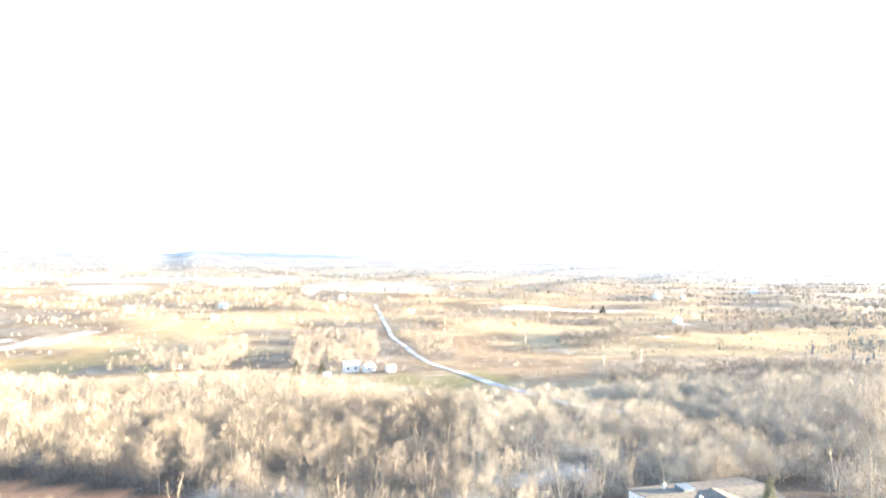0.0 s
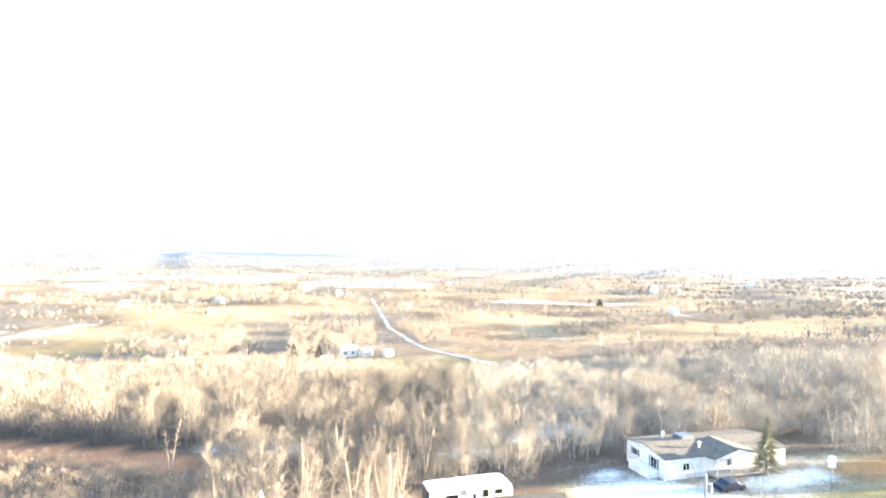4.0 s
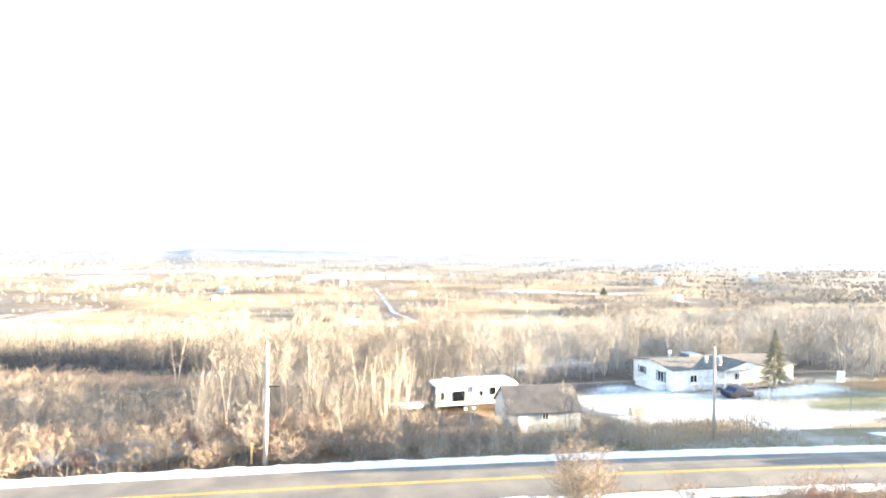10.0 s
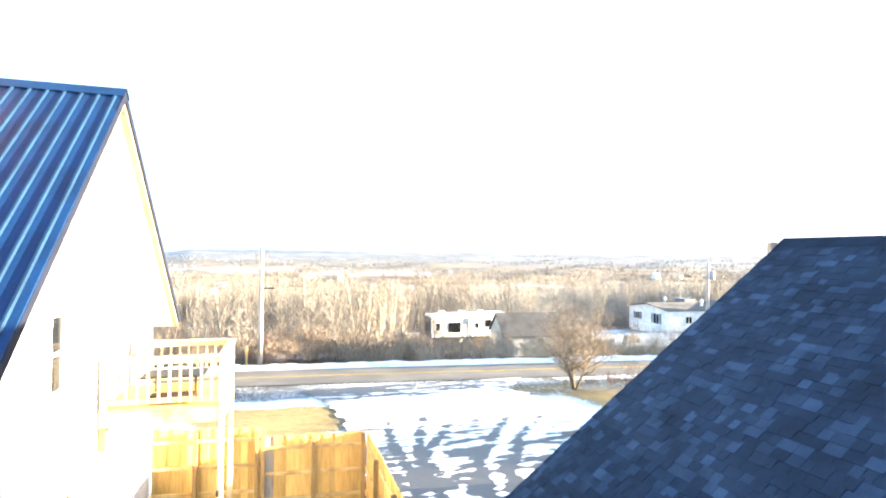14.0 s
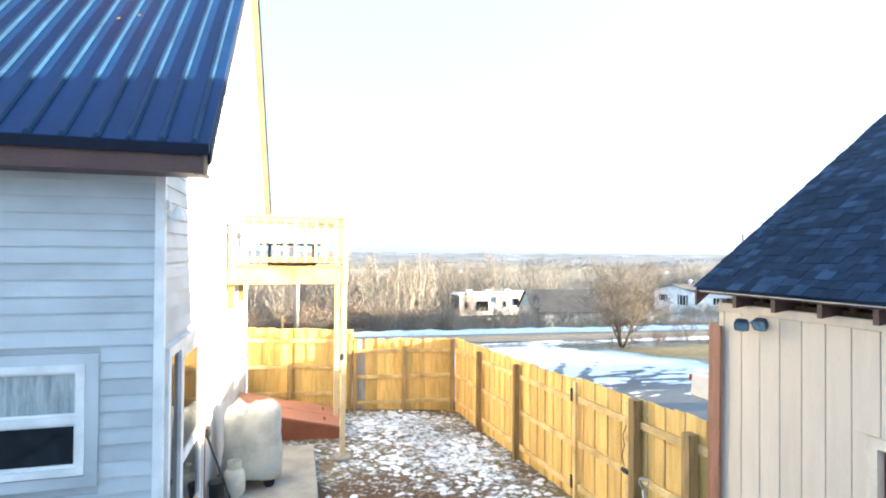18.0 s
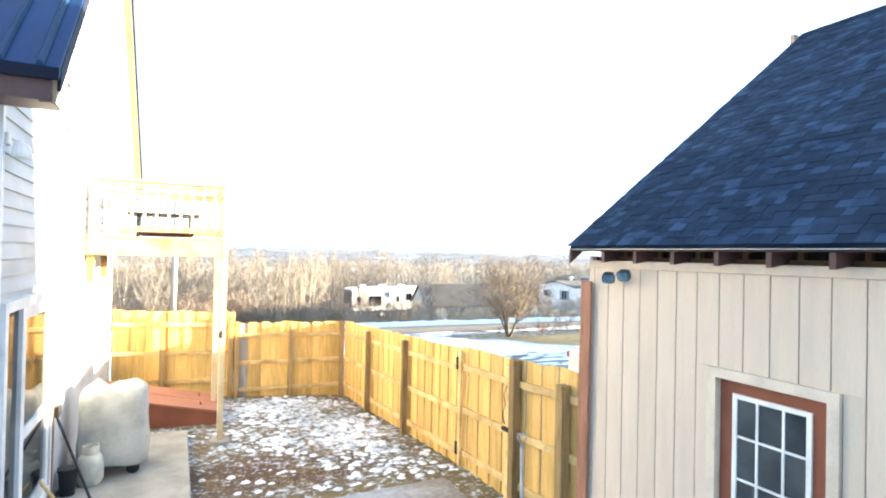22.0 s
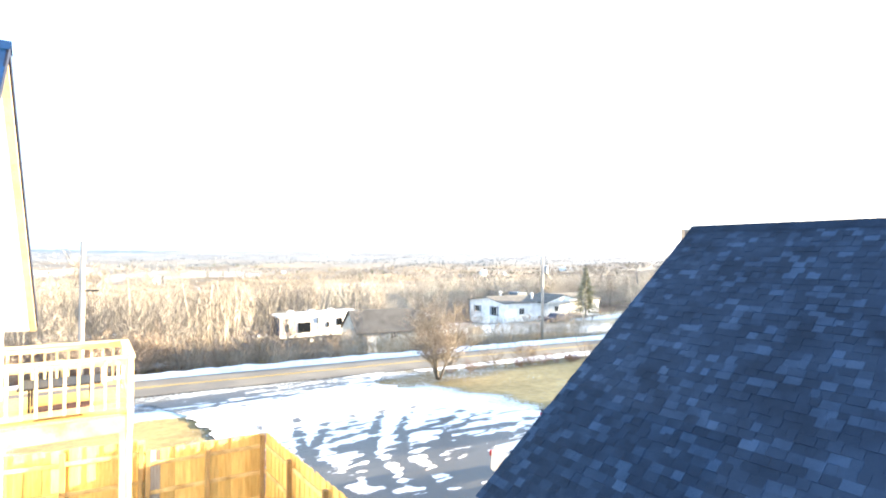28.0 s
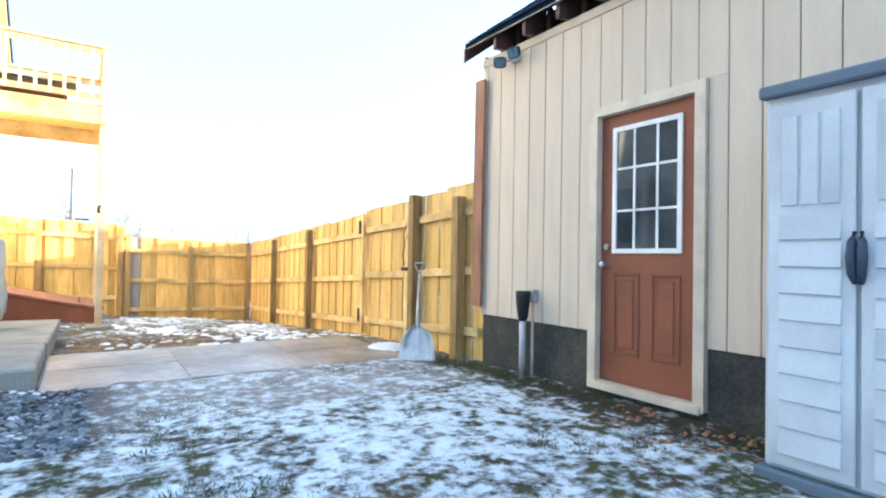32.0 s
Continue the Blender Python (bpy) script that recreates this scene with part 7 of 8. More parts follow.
for dy, dz, yaw in ((-0.1, 0.01, 0.3), (0.115, -0.02, 0.75)):
    aim = Matrix.Translation((3.12, 4.31 + dy, 2.995 + dz)) @ Matrix.Rotation(yaw, 4, "Z") @ Matrix.Rotation(-0.5, 4, "Y") @ Matrix.Scale(1.02, 4)
    Geo().tube([(3.2, 4.31 + dy * 0.3, 2.99), (3.16, 4.31 + dy * 0.8, 2.99 + dz * 0.5), (3.14, 4.31 + dy, 2.995 + dz)], 0.012, 6).part("arm", "galv", fl)
    g = Geo()
    for dx, ry, rz_ in ((0.03, 0.025, 0.025), (0.005, 0.05, 0.045), (-0.04, 0.058, 0.05), (-0.05, 0.06, 0.052)):
        g.v += [tuple(aim @ Vector((dx, ry * (1 if math.cos(a) > 0 else -1) * abs(math.cos(a)) ** 0.5, rz_ * (1 if math.sin(a) > 0 else -1) * abs(math.sin(a)) ** 0.5))) for a in (2 * math.pi * (k + 0.5) / 16 for k in range(16))]
    g.f = [(i * 16 + k, i * 16 + (k + 1) % 16, (i + 1) * 16 + (k + 1) % 16, (i + 1) * 16 + k) for i in range(3) for k in range(16)] + [tuple(range(15, -1, -1)), tuple(range(48, 64))]
    head = g.part("head", "lamp_shell", fl, smooth=False)
    Geo().box(-0.056, -0.048, -0.041, -0.0505, 0.048, 0.041, aim).part("lens", "lamp_lens", head, "blue-grey glass lens")
hl = thing("floodlight", (-1.7, 5.64, 3.95), "white twin floodlight under the house eave", "light fixture")
bar("base", (0.05, 0.1, 0.1), (HX + 0.03, 5.86, 4.0), "white", hl, bevel=0.01)
for dy in (-0.06, 0.1):
    lathe(Geo(), (HX + 0.13, 5.86 + dy, 3.86), [(0.055, 0.0), (0.06, 0.02), (0.04, 0.1), (0.02, 0.13)], 12).part("head", "white", hl)

# resin tool shed
ps = thing("tool_shed", (2.95, 0.9, 0), "pale grey resin tool shed with slate roof", "shed")
PX, PY0, PY1 = 2.62, -0.3, 1.8
zb = 0.05
bar("body", (0.60, PY1 - PY0, 1.82), (PX + 0.31, (PY0 + PY1) / 2, zb + 0.06 + 0.91), "resin", ps, bevel=0.015)
bar("base", (0.70, PY1 - PY0 + 0.06, 0.07), (PX + 0.31, (PY0 + PY1) / 2, zb + 0.03), "resin_roof", ps, bevel=0.01)
g = Geo()
g.add([(PX - 0.045, PY0 - 0.06, 1.885), (PX - 0.045, PY1 + 0.012, 1.885), (PX + 0.62, PY1 + 0.012, 1.93), (PX + 0.62, PY0 - 0.06, 1.93), (PX - 0.045, PY0 - 0.06, 1.945), (PX - 0.045, PY1 + 0.012, 1.945), (PX + 0.62, PY1 + 0.012, 1.985), (PX + 0.62, PY0 - 0.06, 1.985)],
      [(3, 2, 1, 0), (4, 5, 6, 7), (0, 1, 5, 4), (1, 2, 6, 5), (2, 3, 7, 6), (3, 0, 4, 7)])
g.part("roof", "resin_roof", ps, "slate-grey sloped resin roof", bevel=0.01)
for (ya, yb) in ((1.42, 1.77), (1.04, 1.40), (-0.02, 0.33), (0.36, 0.72)):
    dr = Geo().box(PX - 0.02, ya, zb + 0.09, PX, yb, 1.85).part("door", "resin", ps, bevel=0.005)
    # upper panel with two grooves, lapped boards below
    for z in np.arange(0.2, 1.30, 0.125):
        Geo().add([(PX - 0.02, ya + 0.05, z), (PX - 0.02, yb - 0.05, z), (PX - 0.034, yb - 0.05, z + 0.005), (PX - 0.034, ya + 0.05, z + 0.005), (PX - 0.02, ya + 0.05, z + 0.115), (PX - 0.02, yb - 0.05, z + 0.115)],
                  [(0, 1, 2, 3), (3, 2, 5, 4), (0, 3, 4), (1, 5, 2)]).part("lap", "resin", dr)
    wdt = (yb - ya - 0.10) / 3
    for i in range(3):
        Geo().box(PX - 0.028, ya + 0.05 + i * wdt + 0.006, 1.36, PX - 0.02, ya + 0.05 + (i + 1) * wdt - 0.006, 1.78).part("slat", "resin", dr, bevel=0.004)
for yc in (1.41,):
    g = Geo()
    for s in (-1, 1):
        Geo().tube([(PX - 0.02, yc + s * 0.013, 1.01), (PX - 0.04, yc + s * 0.018, 1.05), (PX - 0.045, yc + s * 0.021, 1.12), (PX - 0.04, yc + s * 0.018, 1.19), (PX - 0.02, yc + s * 0.013, 1.23)], [0.01, 0.018, 0.021, 0.018, 0.01], 8).part("handle", "handle", ps, "slate-grey half-oval handle", smooth=True)
# small things on the ground
bl = Geo()
lathe(bl, (-0.97, 5.50, 0.03), [(0.02, 0), (0.04, 0.015), (0.05, 0.05), (0.04, 0.085), (0.015, 0.1)], 14)
tagged(bl.part("ball", "orange", smooth=True), "small orange plastic ball on the gravel", "ball")
wp = Geo().tube([(-0.80, 5.50, 0.10), (-0.70, 5.42, 0.11), (-0.64, 5.2, 0.09), (-0.68, 5.0, 0.08), (-0.76, 4.86, 0.075), (-0.74, 4.78, 0.07)], 0.014, 8).part("downspout_hose", "white", smooth=True)
tagged(wp, "short curved white drain hose on the gravel", "hose")
bh = thing("hanging_feeder", (0.1, 10.2, 1.1), "small dark weight hung on a cord from the balcony", "feeder")
Geo().tube([(0.03, 10.14, 3.06), (0.035, 10.14, 2.4), (0.045, 10.14, 1.8)], 0.005, 5).part("cord", "dark_plastic", bh)
lathe(Geo(), (0.045, 10.14, 1.68), [(0.02, 0), (0.035, 0.02), (0.035, 0.09), (0.015, 0.13)], 10).part("body", "dark_plastic", bh)
# bench and table on the balcony
bt = thing("patio_table", (-0.9, 11.2, 3.35), "dark metal table with cushions on the balcony", "table")
bar("top", (1.1, 0.7, 0.03), (-0.85, 11.1, 3.74), "dark_plastic", bt)
for sx in (-0.4, 0.4):
    for sy in (-0.28, 0.28):
        bar("leg", (0.03, 0.03, 0.39), (-0.85 + sx, 11.1 + sy, 3.535), "dark_plastic", bt)
bar("cushion", (0.8, 0.35, 0.12), (-0.8, 10.55, 3.42), "rust_tank", None, bevel=0.03)
tagged(bpy.data.objects["cushion"], "brown cushion lying on the balcony boards", "cushion")


def stones(name, n, region, size, material, seed, label):
    r = random.Random(seed)
    g = Geo()
    base = [(1, 0, 0), (-0.5, 0.87, 0), (-0.5, -0.87, 0), (0, 0, 0.75), (0.5, 0.6, 0.3), (-0.8, 0.1, 0.4), (0.4, -0.7, 0.35)]
    faces = [(0, 4, 3), (4, 1, 3), (1, 5, 3), (5, 2, 3), (2, 6, 3), (6, 0, 3), (0, 1, 4), (1, 2, 5), (2, 0, 6)]
    for i in range(n):
        x, y = region(r)
        s = size * r.uniform(0.5, 1.5)
        a = r.random() * 6.28
        c, sn = math.cos(a), math.sin(a)
        z = gz(x, y) - s * 0.15
        g.add([(x + s * (bx * c - by * sn) * 1.1, y + s * (bx * sn + by * c) * 0.9, z + s * bz) for bx, by, bz in base], faces)
    tagged(g.part(name, material), label, "gravel" if "gravel" in name else "litter", kind="stuff")


def gravel_spot(r):
    while True:
        x, y = r.uniform(-7.5, -0.1), r.uniform(3.9, 5.9)
        if y > 4.35 + 0.25 * math.sin(x * 2) - (0.3 if x > -2 else 0) and (x < -1.9 or y < 5.85) and not (x > -0.9 and y > 5.55 + 0.0):
            return x, y


stones("gravel_bed", 10500, gravel_spot, 0.024, "gravel", 11, "crushed blue-grey gravel along the house foot")


def tufts(name, n, region, hgt, material, seed, label):
    """Grass blades in small tufts."""
    r = random.Random(seed)
    g = Geo()
    for i in range(n):
        x, y = region(r)
        z = gz(x, y) - 0.01
        for k in range(7):
            a = r.random() * 6.28
            h = hgt * r.uniform(0.4, 1.2)
            px, py = x + r.gauss(0, 0.03), y + r.gauss(0, 0.03)
            w = 0.004
            g.add([(px - w * math.sin(a), py + w * math.cos(a), z), (px + w * math.sin(a), py - w * math.cos(a), z), (px + h * 0.8 * math.cos(a), py + h * 0.8 * math.sin(a), z + h * 0.75)], [(0, 1, 2)])
    tagged(g.part(name, material), label, "grass", kind="stuff")


def lawn_spot(r):
    while True:
        x, y = r.uniform(-6, 3.1), r.uniform(0.8, 5.6)
        if noise.noise((x * 1.1, y * 1.1, 4)) + 0.5 * noise.noise((x * 3, y * 3, 8)) > 0.12 and not (x < -0.4 and y > 4.2):
            return x, y


def yard_spot(r):
    while True:
        x, y = r.uniform(-0.3, 3.15), r.uniform(7.7, 13.8)
        if noise.noise((x * 0.9, y * 0.9, 2)) > 0.0 or x > 2.8:
            return x, y


tufts("lawn_grass", 3800, lawn_spot, 0.03, "green_grass", 13, "short green grass tufts through the snow")
tufts("yard_grass", 1500, yard_spot, 0.06, "dry_grass", 14, "flattened dead grass in the yard")
tufts("wall_weeds", 130, lambda r: (r.uniform(2.8, 3.22), r.gauss(4.3, 0.28)) if r.random() < 0.6 else (r.uniform(2.75, 3.22), r.uniform(1.8, 5.3)), 0.08, "green_grass", 15, "weeds along the garage foundation")
stones("leaf_litter", 450, lambda r: (r.uniform(2.55, 3.2), r.uniform(1.0, 3.0)) if r.random() < 0.4 else yard_spot(r), 0.022, "red_board", 16, "scattered brown leaves")


def lumps(name, n, region, size, flat, seed, label):
    """Low uneven domes of old snow."""
    r = random.Random(seed)
    g = Geo()
    for i in range(n):
        x, y = region(r)
        q, turn, k = size * r.uniform(0.45, 1.5), r.random() * 6.28, len(g.v)
        z = gz(x, y) - 0.006
        for rr, h in ((1.0, 0.0), (0.72, 0.7)):
            for j in range(8):
                a = turn + j * math.pi / 4
                w = q * rr * r.uniform(0.75, 1.2)
                g.v.append((x + w * math.cos(a), y + w * 0.85 * math.sin(a), z + q * flat * h * r.uniform(0.8, 1.2)))
        g.v.append((x, y, z + q * flat))
        g.f += [(k + j, k + (j + 1) % 8, k + 8 + (j + 1) % 8, k + 8 + j) for j in range(8)] + [(k + 8 + j, k + 8 + (j + 1) % 8, k + 16) for j in range(8)]
    tagged(g.part(name, "snow", smooth=True), label, "snow", kind="stuff")


def shaded_snow(r):
    while True:
        x, y = r.uniform(-0.4, 3.15), r.uniform(7.5, 13.85)
        if noise.noise((x * 0.8, y * 0.8, 7)) + 0.5 * noise.noise((x * 2.5, y * 2.5, 9)) + 0.12 * (x - 1.2) > 0.0:
            return x, y


lumps("snow_clumps", 560, shaded_snow, 0.055, 0.5, 17, "small clumps of old snow in the yard")
lumps("gravel_snow", 150, lambda r: (r.uniform(-1.3, -0.3), r.uniform(5.45, 5.75)) if r.random() < 0.3 else (r.uniform(-4, 0), r.uniform(4.2, 5.6)), 0.028, 0.5, 12, "crumbs of snow among the gravel")


# ---- neighbours across the road ----
def gabled(name, x0, x1, y0, y1, zb, eave, ridge, along, wall, roof, label, category, over=0.3, snow=False):
    """A building with a gable roof; along: the axis of its ridge."""
    t = thing(name, ((x0 + x1) / 2, (y0 + y1) / 2, zb), label, category)
    g = Geo().box(x0, y0, zb, x1, y1, eave)
    if along == "x":
        ym = (y0 + y1) / 2
        g.prism([(y0, eave), (y1, eave), (ym, ridge - 0.08)], x1 - x0, Matrix(((0, 0, 1, x0), (1, 0, 0, 0), (0, 1, 0, 0), (0, 0, 0, 1))))
    else:
        xm = (x0 + x1) / 2
        g.prism([(x1, eave), (x0, eave), (xm, ridge - 0.08)], y1 - y0, Matrix(((1, 0, 0, 0), (0, 0, 1, y0), (0, 1, 0, 0), (0, 0, 0, 1))))
    g.part("wall", wall, t)
    for s in (-1, 1):
        if along == "x":
            ye = (y0 - over) if s < 0 else (y1 + over)
            ym = (y0 + y1) / 2
            ze = eave - over * (ridge - eave) / ((y1 - y0) / 2)
            vs = [(x0 - over, ye, ze), (x1 + over, ye, ze), (x1 + over, ym, ridge), (x0 - over, ym, ridge)]
        else:
            xe = (x0 - over) if s < 0 else (x1 + over)
            xm = (x0 + x1) / 2
            ze = eave - over * (ridge - eave) / ((x1 - x0) / 2)
            vs = [(xe, y0 - over, ze), (xe, y1 + over, ze), (xm, y1 + over, ridge), (xm, y0 - over, ridge)]
        vs += [(a, b, c + 0.1) for a, b, c in vs]
        Geo().add(vs, [(3, 2, 1, 0), (4, 5, 6, 7), (0, 1, 5, 4), (1, 2, 6, 5), (2, 3, 7, 6), (3, 0, 4, 7)]).part("roof", roof, t)
        if snow:
            w = [(a, b - (0.14 if b > y1 else 0), c + 0.02) for a, b, c in vs[4:]]
            w += [(a, b, c + 0.1) for a, b, c in w]
            Geo().add(w, [(3, 2, 1, 0), (4, 5, 6, 7), (0, 1, 5, 4), (1, 2, 6, 5), (2, 3, 7, 6), (3, 0, 4, 7)]).part("roof_snow", "snow", t, bevel=0.03)
    return t


def wall_window(parent, axis, at, u0, u1, z0, z1, out, shutters=False):
    """A framed window on a wall at axis = at, from u0 to u1; out: +1 or -1, the way it faces."""
    def slab(a0, b0, a1, b1, d0, d1):
        lo, hi = sorted((at + out * d0, at + out * d1))
        return (lo, a0, b0, hi, a1, b1) if axis == "x" else (a0, lo, b0, a1, hi, b1)
    lo, hi = sorted((at - out * 0.02, at + out * 0.06))
    w = Geo().ring(axis, lo, hi, u0 - 0.07, u1 + 0.07, z0 - 0.07, z1 + 0.07, 0.08).part("window", "white", parent)
    Geo().box(*slab((u0 + u1) / 2 - 0.03, z0, (u0 + u1) / 2 + 0.03, z1, 0.0, 0.05)).part("muntin", "white", w)
    Geo().box(*slab(u0, z0, u1, z1, -0.01, 0.02)).part("pane", "glass", w)
    if shutters:
        for a0, a1 in ((u0 - 0.42, u0 - 0.09), (u1 + 0.09, u1 + 0.42)):
            Geo().box(*slab(a0, z0 - 0.05, a1, z1 + 0.05, 0.0, 0.04)).part("shutter", "resin_roof", w)


# mobile home
HB = gz(60, 61) - 0.05
home = gabled("mobile_home", 50.3, 71.0, 60.4, 68.8, HB - 0.6, -1.12, -0.42, "x", "rv", "old_roof", "long white mobile home with low grey roof", "house")
Geo().box(50.2, 60.3, HB - 0.6, 71.1, 60.4, HB + 0.75).part("skirting", "white", home)
wall_window(home, "x", 50.3, 66.3, 67.3, -2.75, -1.85, -1, True)
wall_window(home, "x", 50.3, 62.1, 63.3, -3.2, -1.7, -1, True)
for u0, u1 in ((53.2, 54.2), (60.6, 61.5), (67.2, 68.5)):
    wall_window(home, "y", 60.4, u0, u1, -2.85, -1.95, -1)
g = Geo()
g.prism([(57.3, -1.17), (66.2, -1.17), (61.2, -0.18)], 1.6, Matrix(((1, 0, 0, 0), (0, 0, 1, 59.0), (0, 1, 0, 0), (0, 0, 0, 1))))
g.part("porch_gable", "rv", home, "white porch gable")
vs = [(57.0, 58.9, -1.29), (61.2, 58.9, -0.16), (61.2, 64.5, -0.16), (57.0, 64.5, -1.29)]
vs += [(a, b, c + 0.1) for a, b, c in vs]
Geo().add(vs, [(3, 2, 1, 0), (4, 5, 6, 7), (0, 1, 5, 4), (1, 2, 6, 5), (2, 3, 7, 6), (3, 0, 4, 7)]).part("porch_roof", "old_roof", home)
vs = [(61.2, 58.9, -0.16), (66.5, 58.9, -1.29), (66.5, 64.5, -1.29), (61.2, 64.5, -0.16)]
vs += [(a, b, c + 0.1) for a, b, c in vs]
Geo().add(vs, [(3, 2, 1, 0), (4, 5, 6, 7), (0, 1, 5, 4), (1, 2, 6, 5), (2, 3, 7, 6), (3, 0, 4, 7)]).part("porch_roof", "old_roof", home)
bar("porch_deck", (9.0, 1.8, 0.2), (61.5, 59.4, HB + 0.6), "pole", home)
for x in (57.6, 60.0, 62.5, 65.0):
    bar("porch_post", (0.12, 0.12, 2.4), (x, 58.96, -2.45), "white", home)
    bar("porch_leg", (0.14, 0.14, 1.1), (x, 58.8, HB + 0.1), "pole", home)
bar("porch_rail", (7.5, 0.06, 0.08), (61.3, 58.7, HB + 1.5), "white", home)
for x, y in ((55.1, 67.0), (57.4, 62.2)):
    lathe(Geo(), (x, y, -0.85), [(0.16, 0), (0.16, 0.7), (0.24, 0.72), (0.24, 0.95), (0.1, 1.05)], 10).part("roof_vent", "white", home)
Geo().box(56.6, 64.6, -0.75, 58.6, 66.6, 0.05).part("dormer", "resin_roof", home, "dark low box on the roof")
Geo().box(48.6, 61.6, HB - 0.5, 50.2, 66.0, HB + 0.95).part("side_deck", "white", home, "white boarded side deck")

# camper trailer
cz = gz(21, 58.5)
rv = thing("camper_trailer", (21.5, 59, cz), "long white camper trailer parked in brush", "camper trailer")
x0, x1, y0, y1, zb, zt = 16.5, 26.9, 57.8, 60.3, cz + 0.75, -0.62
prof = [(x0, zb), (x1 - 0.6, zb), (x1, zb + 0.7), (x1, zt - 0.9), (x1 - 0.25, zt - 0.35), (x1 - 0.9, zt - 0.03), (x1 - 2.2, zt), (x0 + 0.2, zt - 0.12), (x0, zt - 0.35)]
g = Geo().prism(prof, y1 - y0, Matrix(((1, 0, 0, 0), (0, 0, 1, y0), (0, 1, 0, 0), (0, 0, 0, 1))))
g.f = [tuple(reversed(f)) for f in g.f]
g.part("shell", "rv", rv, bevel=0.06)
for a, b, c, d in ((17.3, -2.55, 17.75, -1.65), (18.7, -2.75, 20.2, -1.6), (23.2, -2.2, 23.9, -1.35), (24.7, -2.0, 25.6, -1.45), (22.0, -2.3, 22.35, -1.7)):
    f = Geo().box(a - 0.05, y0 - 0.03, b - 0.05, c + 0.05, y0 + 0.01, d + 0.05).part("window", "white", rv)
    Geo().box(a, y0 - 0.04, b, c, y0 - 0.01, d).part("pane", "glass", f)
# added dark piece: the shade on the camper's end is put into its colour
Geo().box(x0 - 0.04, y0 - 0.02, zb, x0 + 0.3, y1 + 0.02, zt - 0.3).part("rear_cap", "navy", rv, "rear end with its shade put into dark blue", bevel=0.05)
Geo().box(x0 + 0.5, y0 - 0.025, zb + 0.35, x0 + 2.0, y0 + 0.01, zt - 0.5).part("side_panel", "faded_panel", rv, "faded pinkish-brown side panel")
Geo().box(21.1, y0 - 0.03, zb + 0.1, 21.7, y0 + 0.01, zt - 0.55).part("door", "white", rv)
Geo().box(21.0, y0 - 0.12, zt - 1.2, 21.06, y0, zt - 0.5).part("grab_rail", "dark_plastic", rv)
for x in (17.9, 20.3, 22.6):
    Geo().box(x, 58.8, zt - 0.05, x + 0.7, 59.4, zt + 0.22).part("roof_unit", "white", rv, bevel=0.05)
for x in (20.3, 21.3):
    w = Geo().tube([(x, y0 + 0.0, cz + 0.36), (x, y0 + 0.25, cz + 0.36)], 0.36, 18).part("wheel", "rubber", rv)
    Geo().tube([(x, y0 - 0.02, cz + 0.36), (x, y0 + 0.02, cz + 0.36)], 0.2, 14).part("rim", "white", w)
bar("frame", (9.6, 2.0, 0.14), (21.5, 59.1, zb - 0.08), "dark_plastic", rv)
for x in (17.2, 25.9):
    bar("jack", (0.12, 0.12, zb - cz + 0.1), (x, 58.3, (zb + cz) / 2 - 0.05), "dark_plastic", rv)
# small boat on the brush edge
boat = thing("boat", (13.6, 58.5, gz(13.6, 58.5)), "small white upturned boat beside the camper", "boat")
g = Geo()
zb0 = gz(13.6, 58.5) + 0.55
ring = []
for i in range(9):
    u = i / 8
    w = 0.75 * math.sin(math.pi * (0.12 + 0.88 * (1 - u))) ** 0.7 * (1 if u < 1 else 0) + 0.02
    x = 11.6 + 4.0 * u
    g.v += [(x, 58.5 - w, zb0 + 0.15 * u), (x, 58.5 - w * 0.75, zb0 + 0.5), (x, 58.5, zb0 + 0.68), (x, 58.5 + w * 0.75, zb0 + 0.5), (x, 58.5 + w, zb0 + 0.15 * u)]
g.f = [(i * 5 + k, (i + 1) * 5 + k, (i + 1) * 5 + k + 1, i * 5 + k + 1) for i in range(8) for k in range(4)] + [(0, 1, 2, 3, 4)]
g.part("hull", "rv", boat, smooth=True)
for x in (12.3, 14.6):
    bar("trestle", (0.15, 1.3, 0.6), (x, 58.5, gz(x, 58.5) + 0.28), "pole", boat)

# old barn-like shed by the verge
sz = gz(26, 51) - 0.2
bs = gabled("old_shed", 22.7, 30.4, 49.9, 55.3, sz - 0.3, -2.1, -0.1, "x", "pale_wall", "dark_roof", "weathered pale shed with worn grey roof", "shed", 0.2)
wall_window(bs, "y", 49.9, 26.3, 26.9, -2.9, -2.3, -1)
bar("door", (1.0, 0.06, 1.9), (24.2, 49.88, sz + 1.0), "white", bs)
bs.matrix_basis = bs.matrix_basis @ Matrix.Rotation(-0.11, 4, "Z")
wp = thing("wood_stack", (38, 51, gz(38, 51)), "stack of cut firewood under a pale tarp", "wood stack")
r8 = random.Random(8)
for i in range(34):
    x, z = 37.2 + (i % 9) * 0.2, gz(38, 51) + 0.1 + (i // 9) * 0.2
    Geo().tube([(x, 50.6, z), (x + r8.uniform(-0.03, 0.03), 51.3, z)], 0.095, 7).part("log", "grey_board", wp)
Geo().box(37.1, 50.55, gz(38, 51) + 0.83, 38.9, 51.35, gz(38, 51) + 0.9).part("tarp", "cover", wp, bevel=0.02)
ws = thing("sign_post", (75.4, 56.8, gz(75.4, 56.8)), "white boxed marker on a post by the wood", "marker")
bar("board", (0.9, 0.5, 1.5), (75.4, 56.8, gz(75.4, 56.8) + 1.3), "rv", ws, bevel=0.02)
bar("post", (0.12, 0.12, 1.0), (75.4, 56.8, gz(75.4, 56.8) + 0.3), "pole", ws)
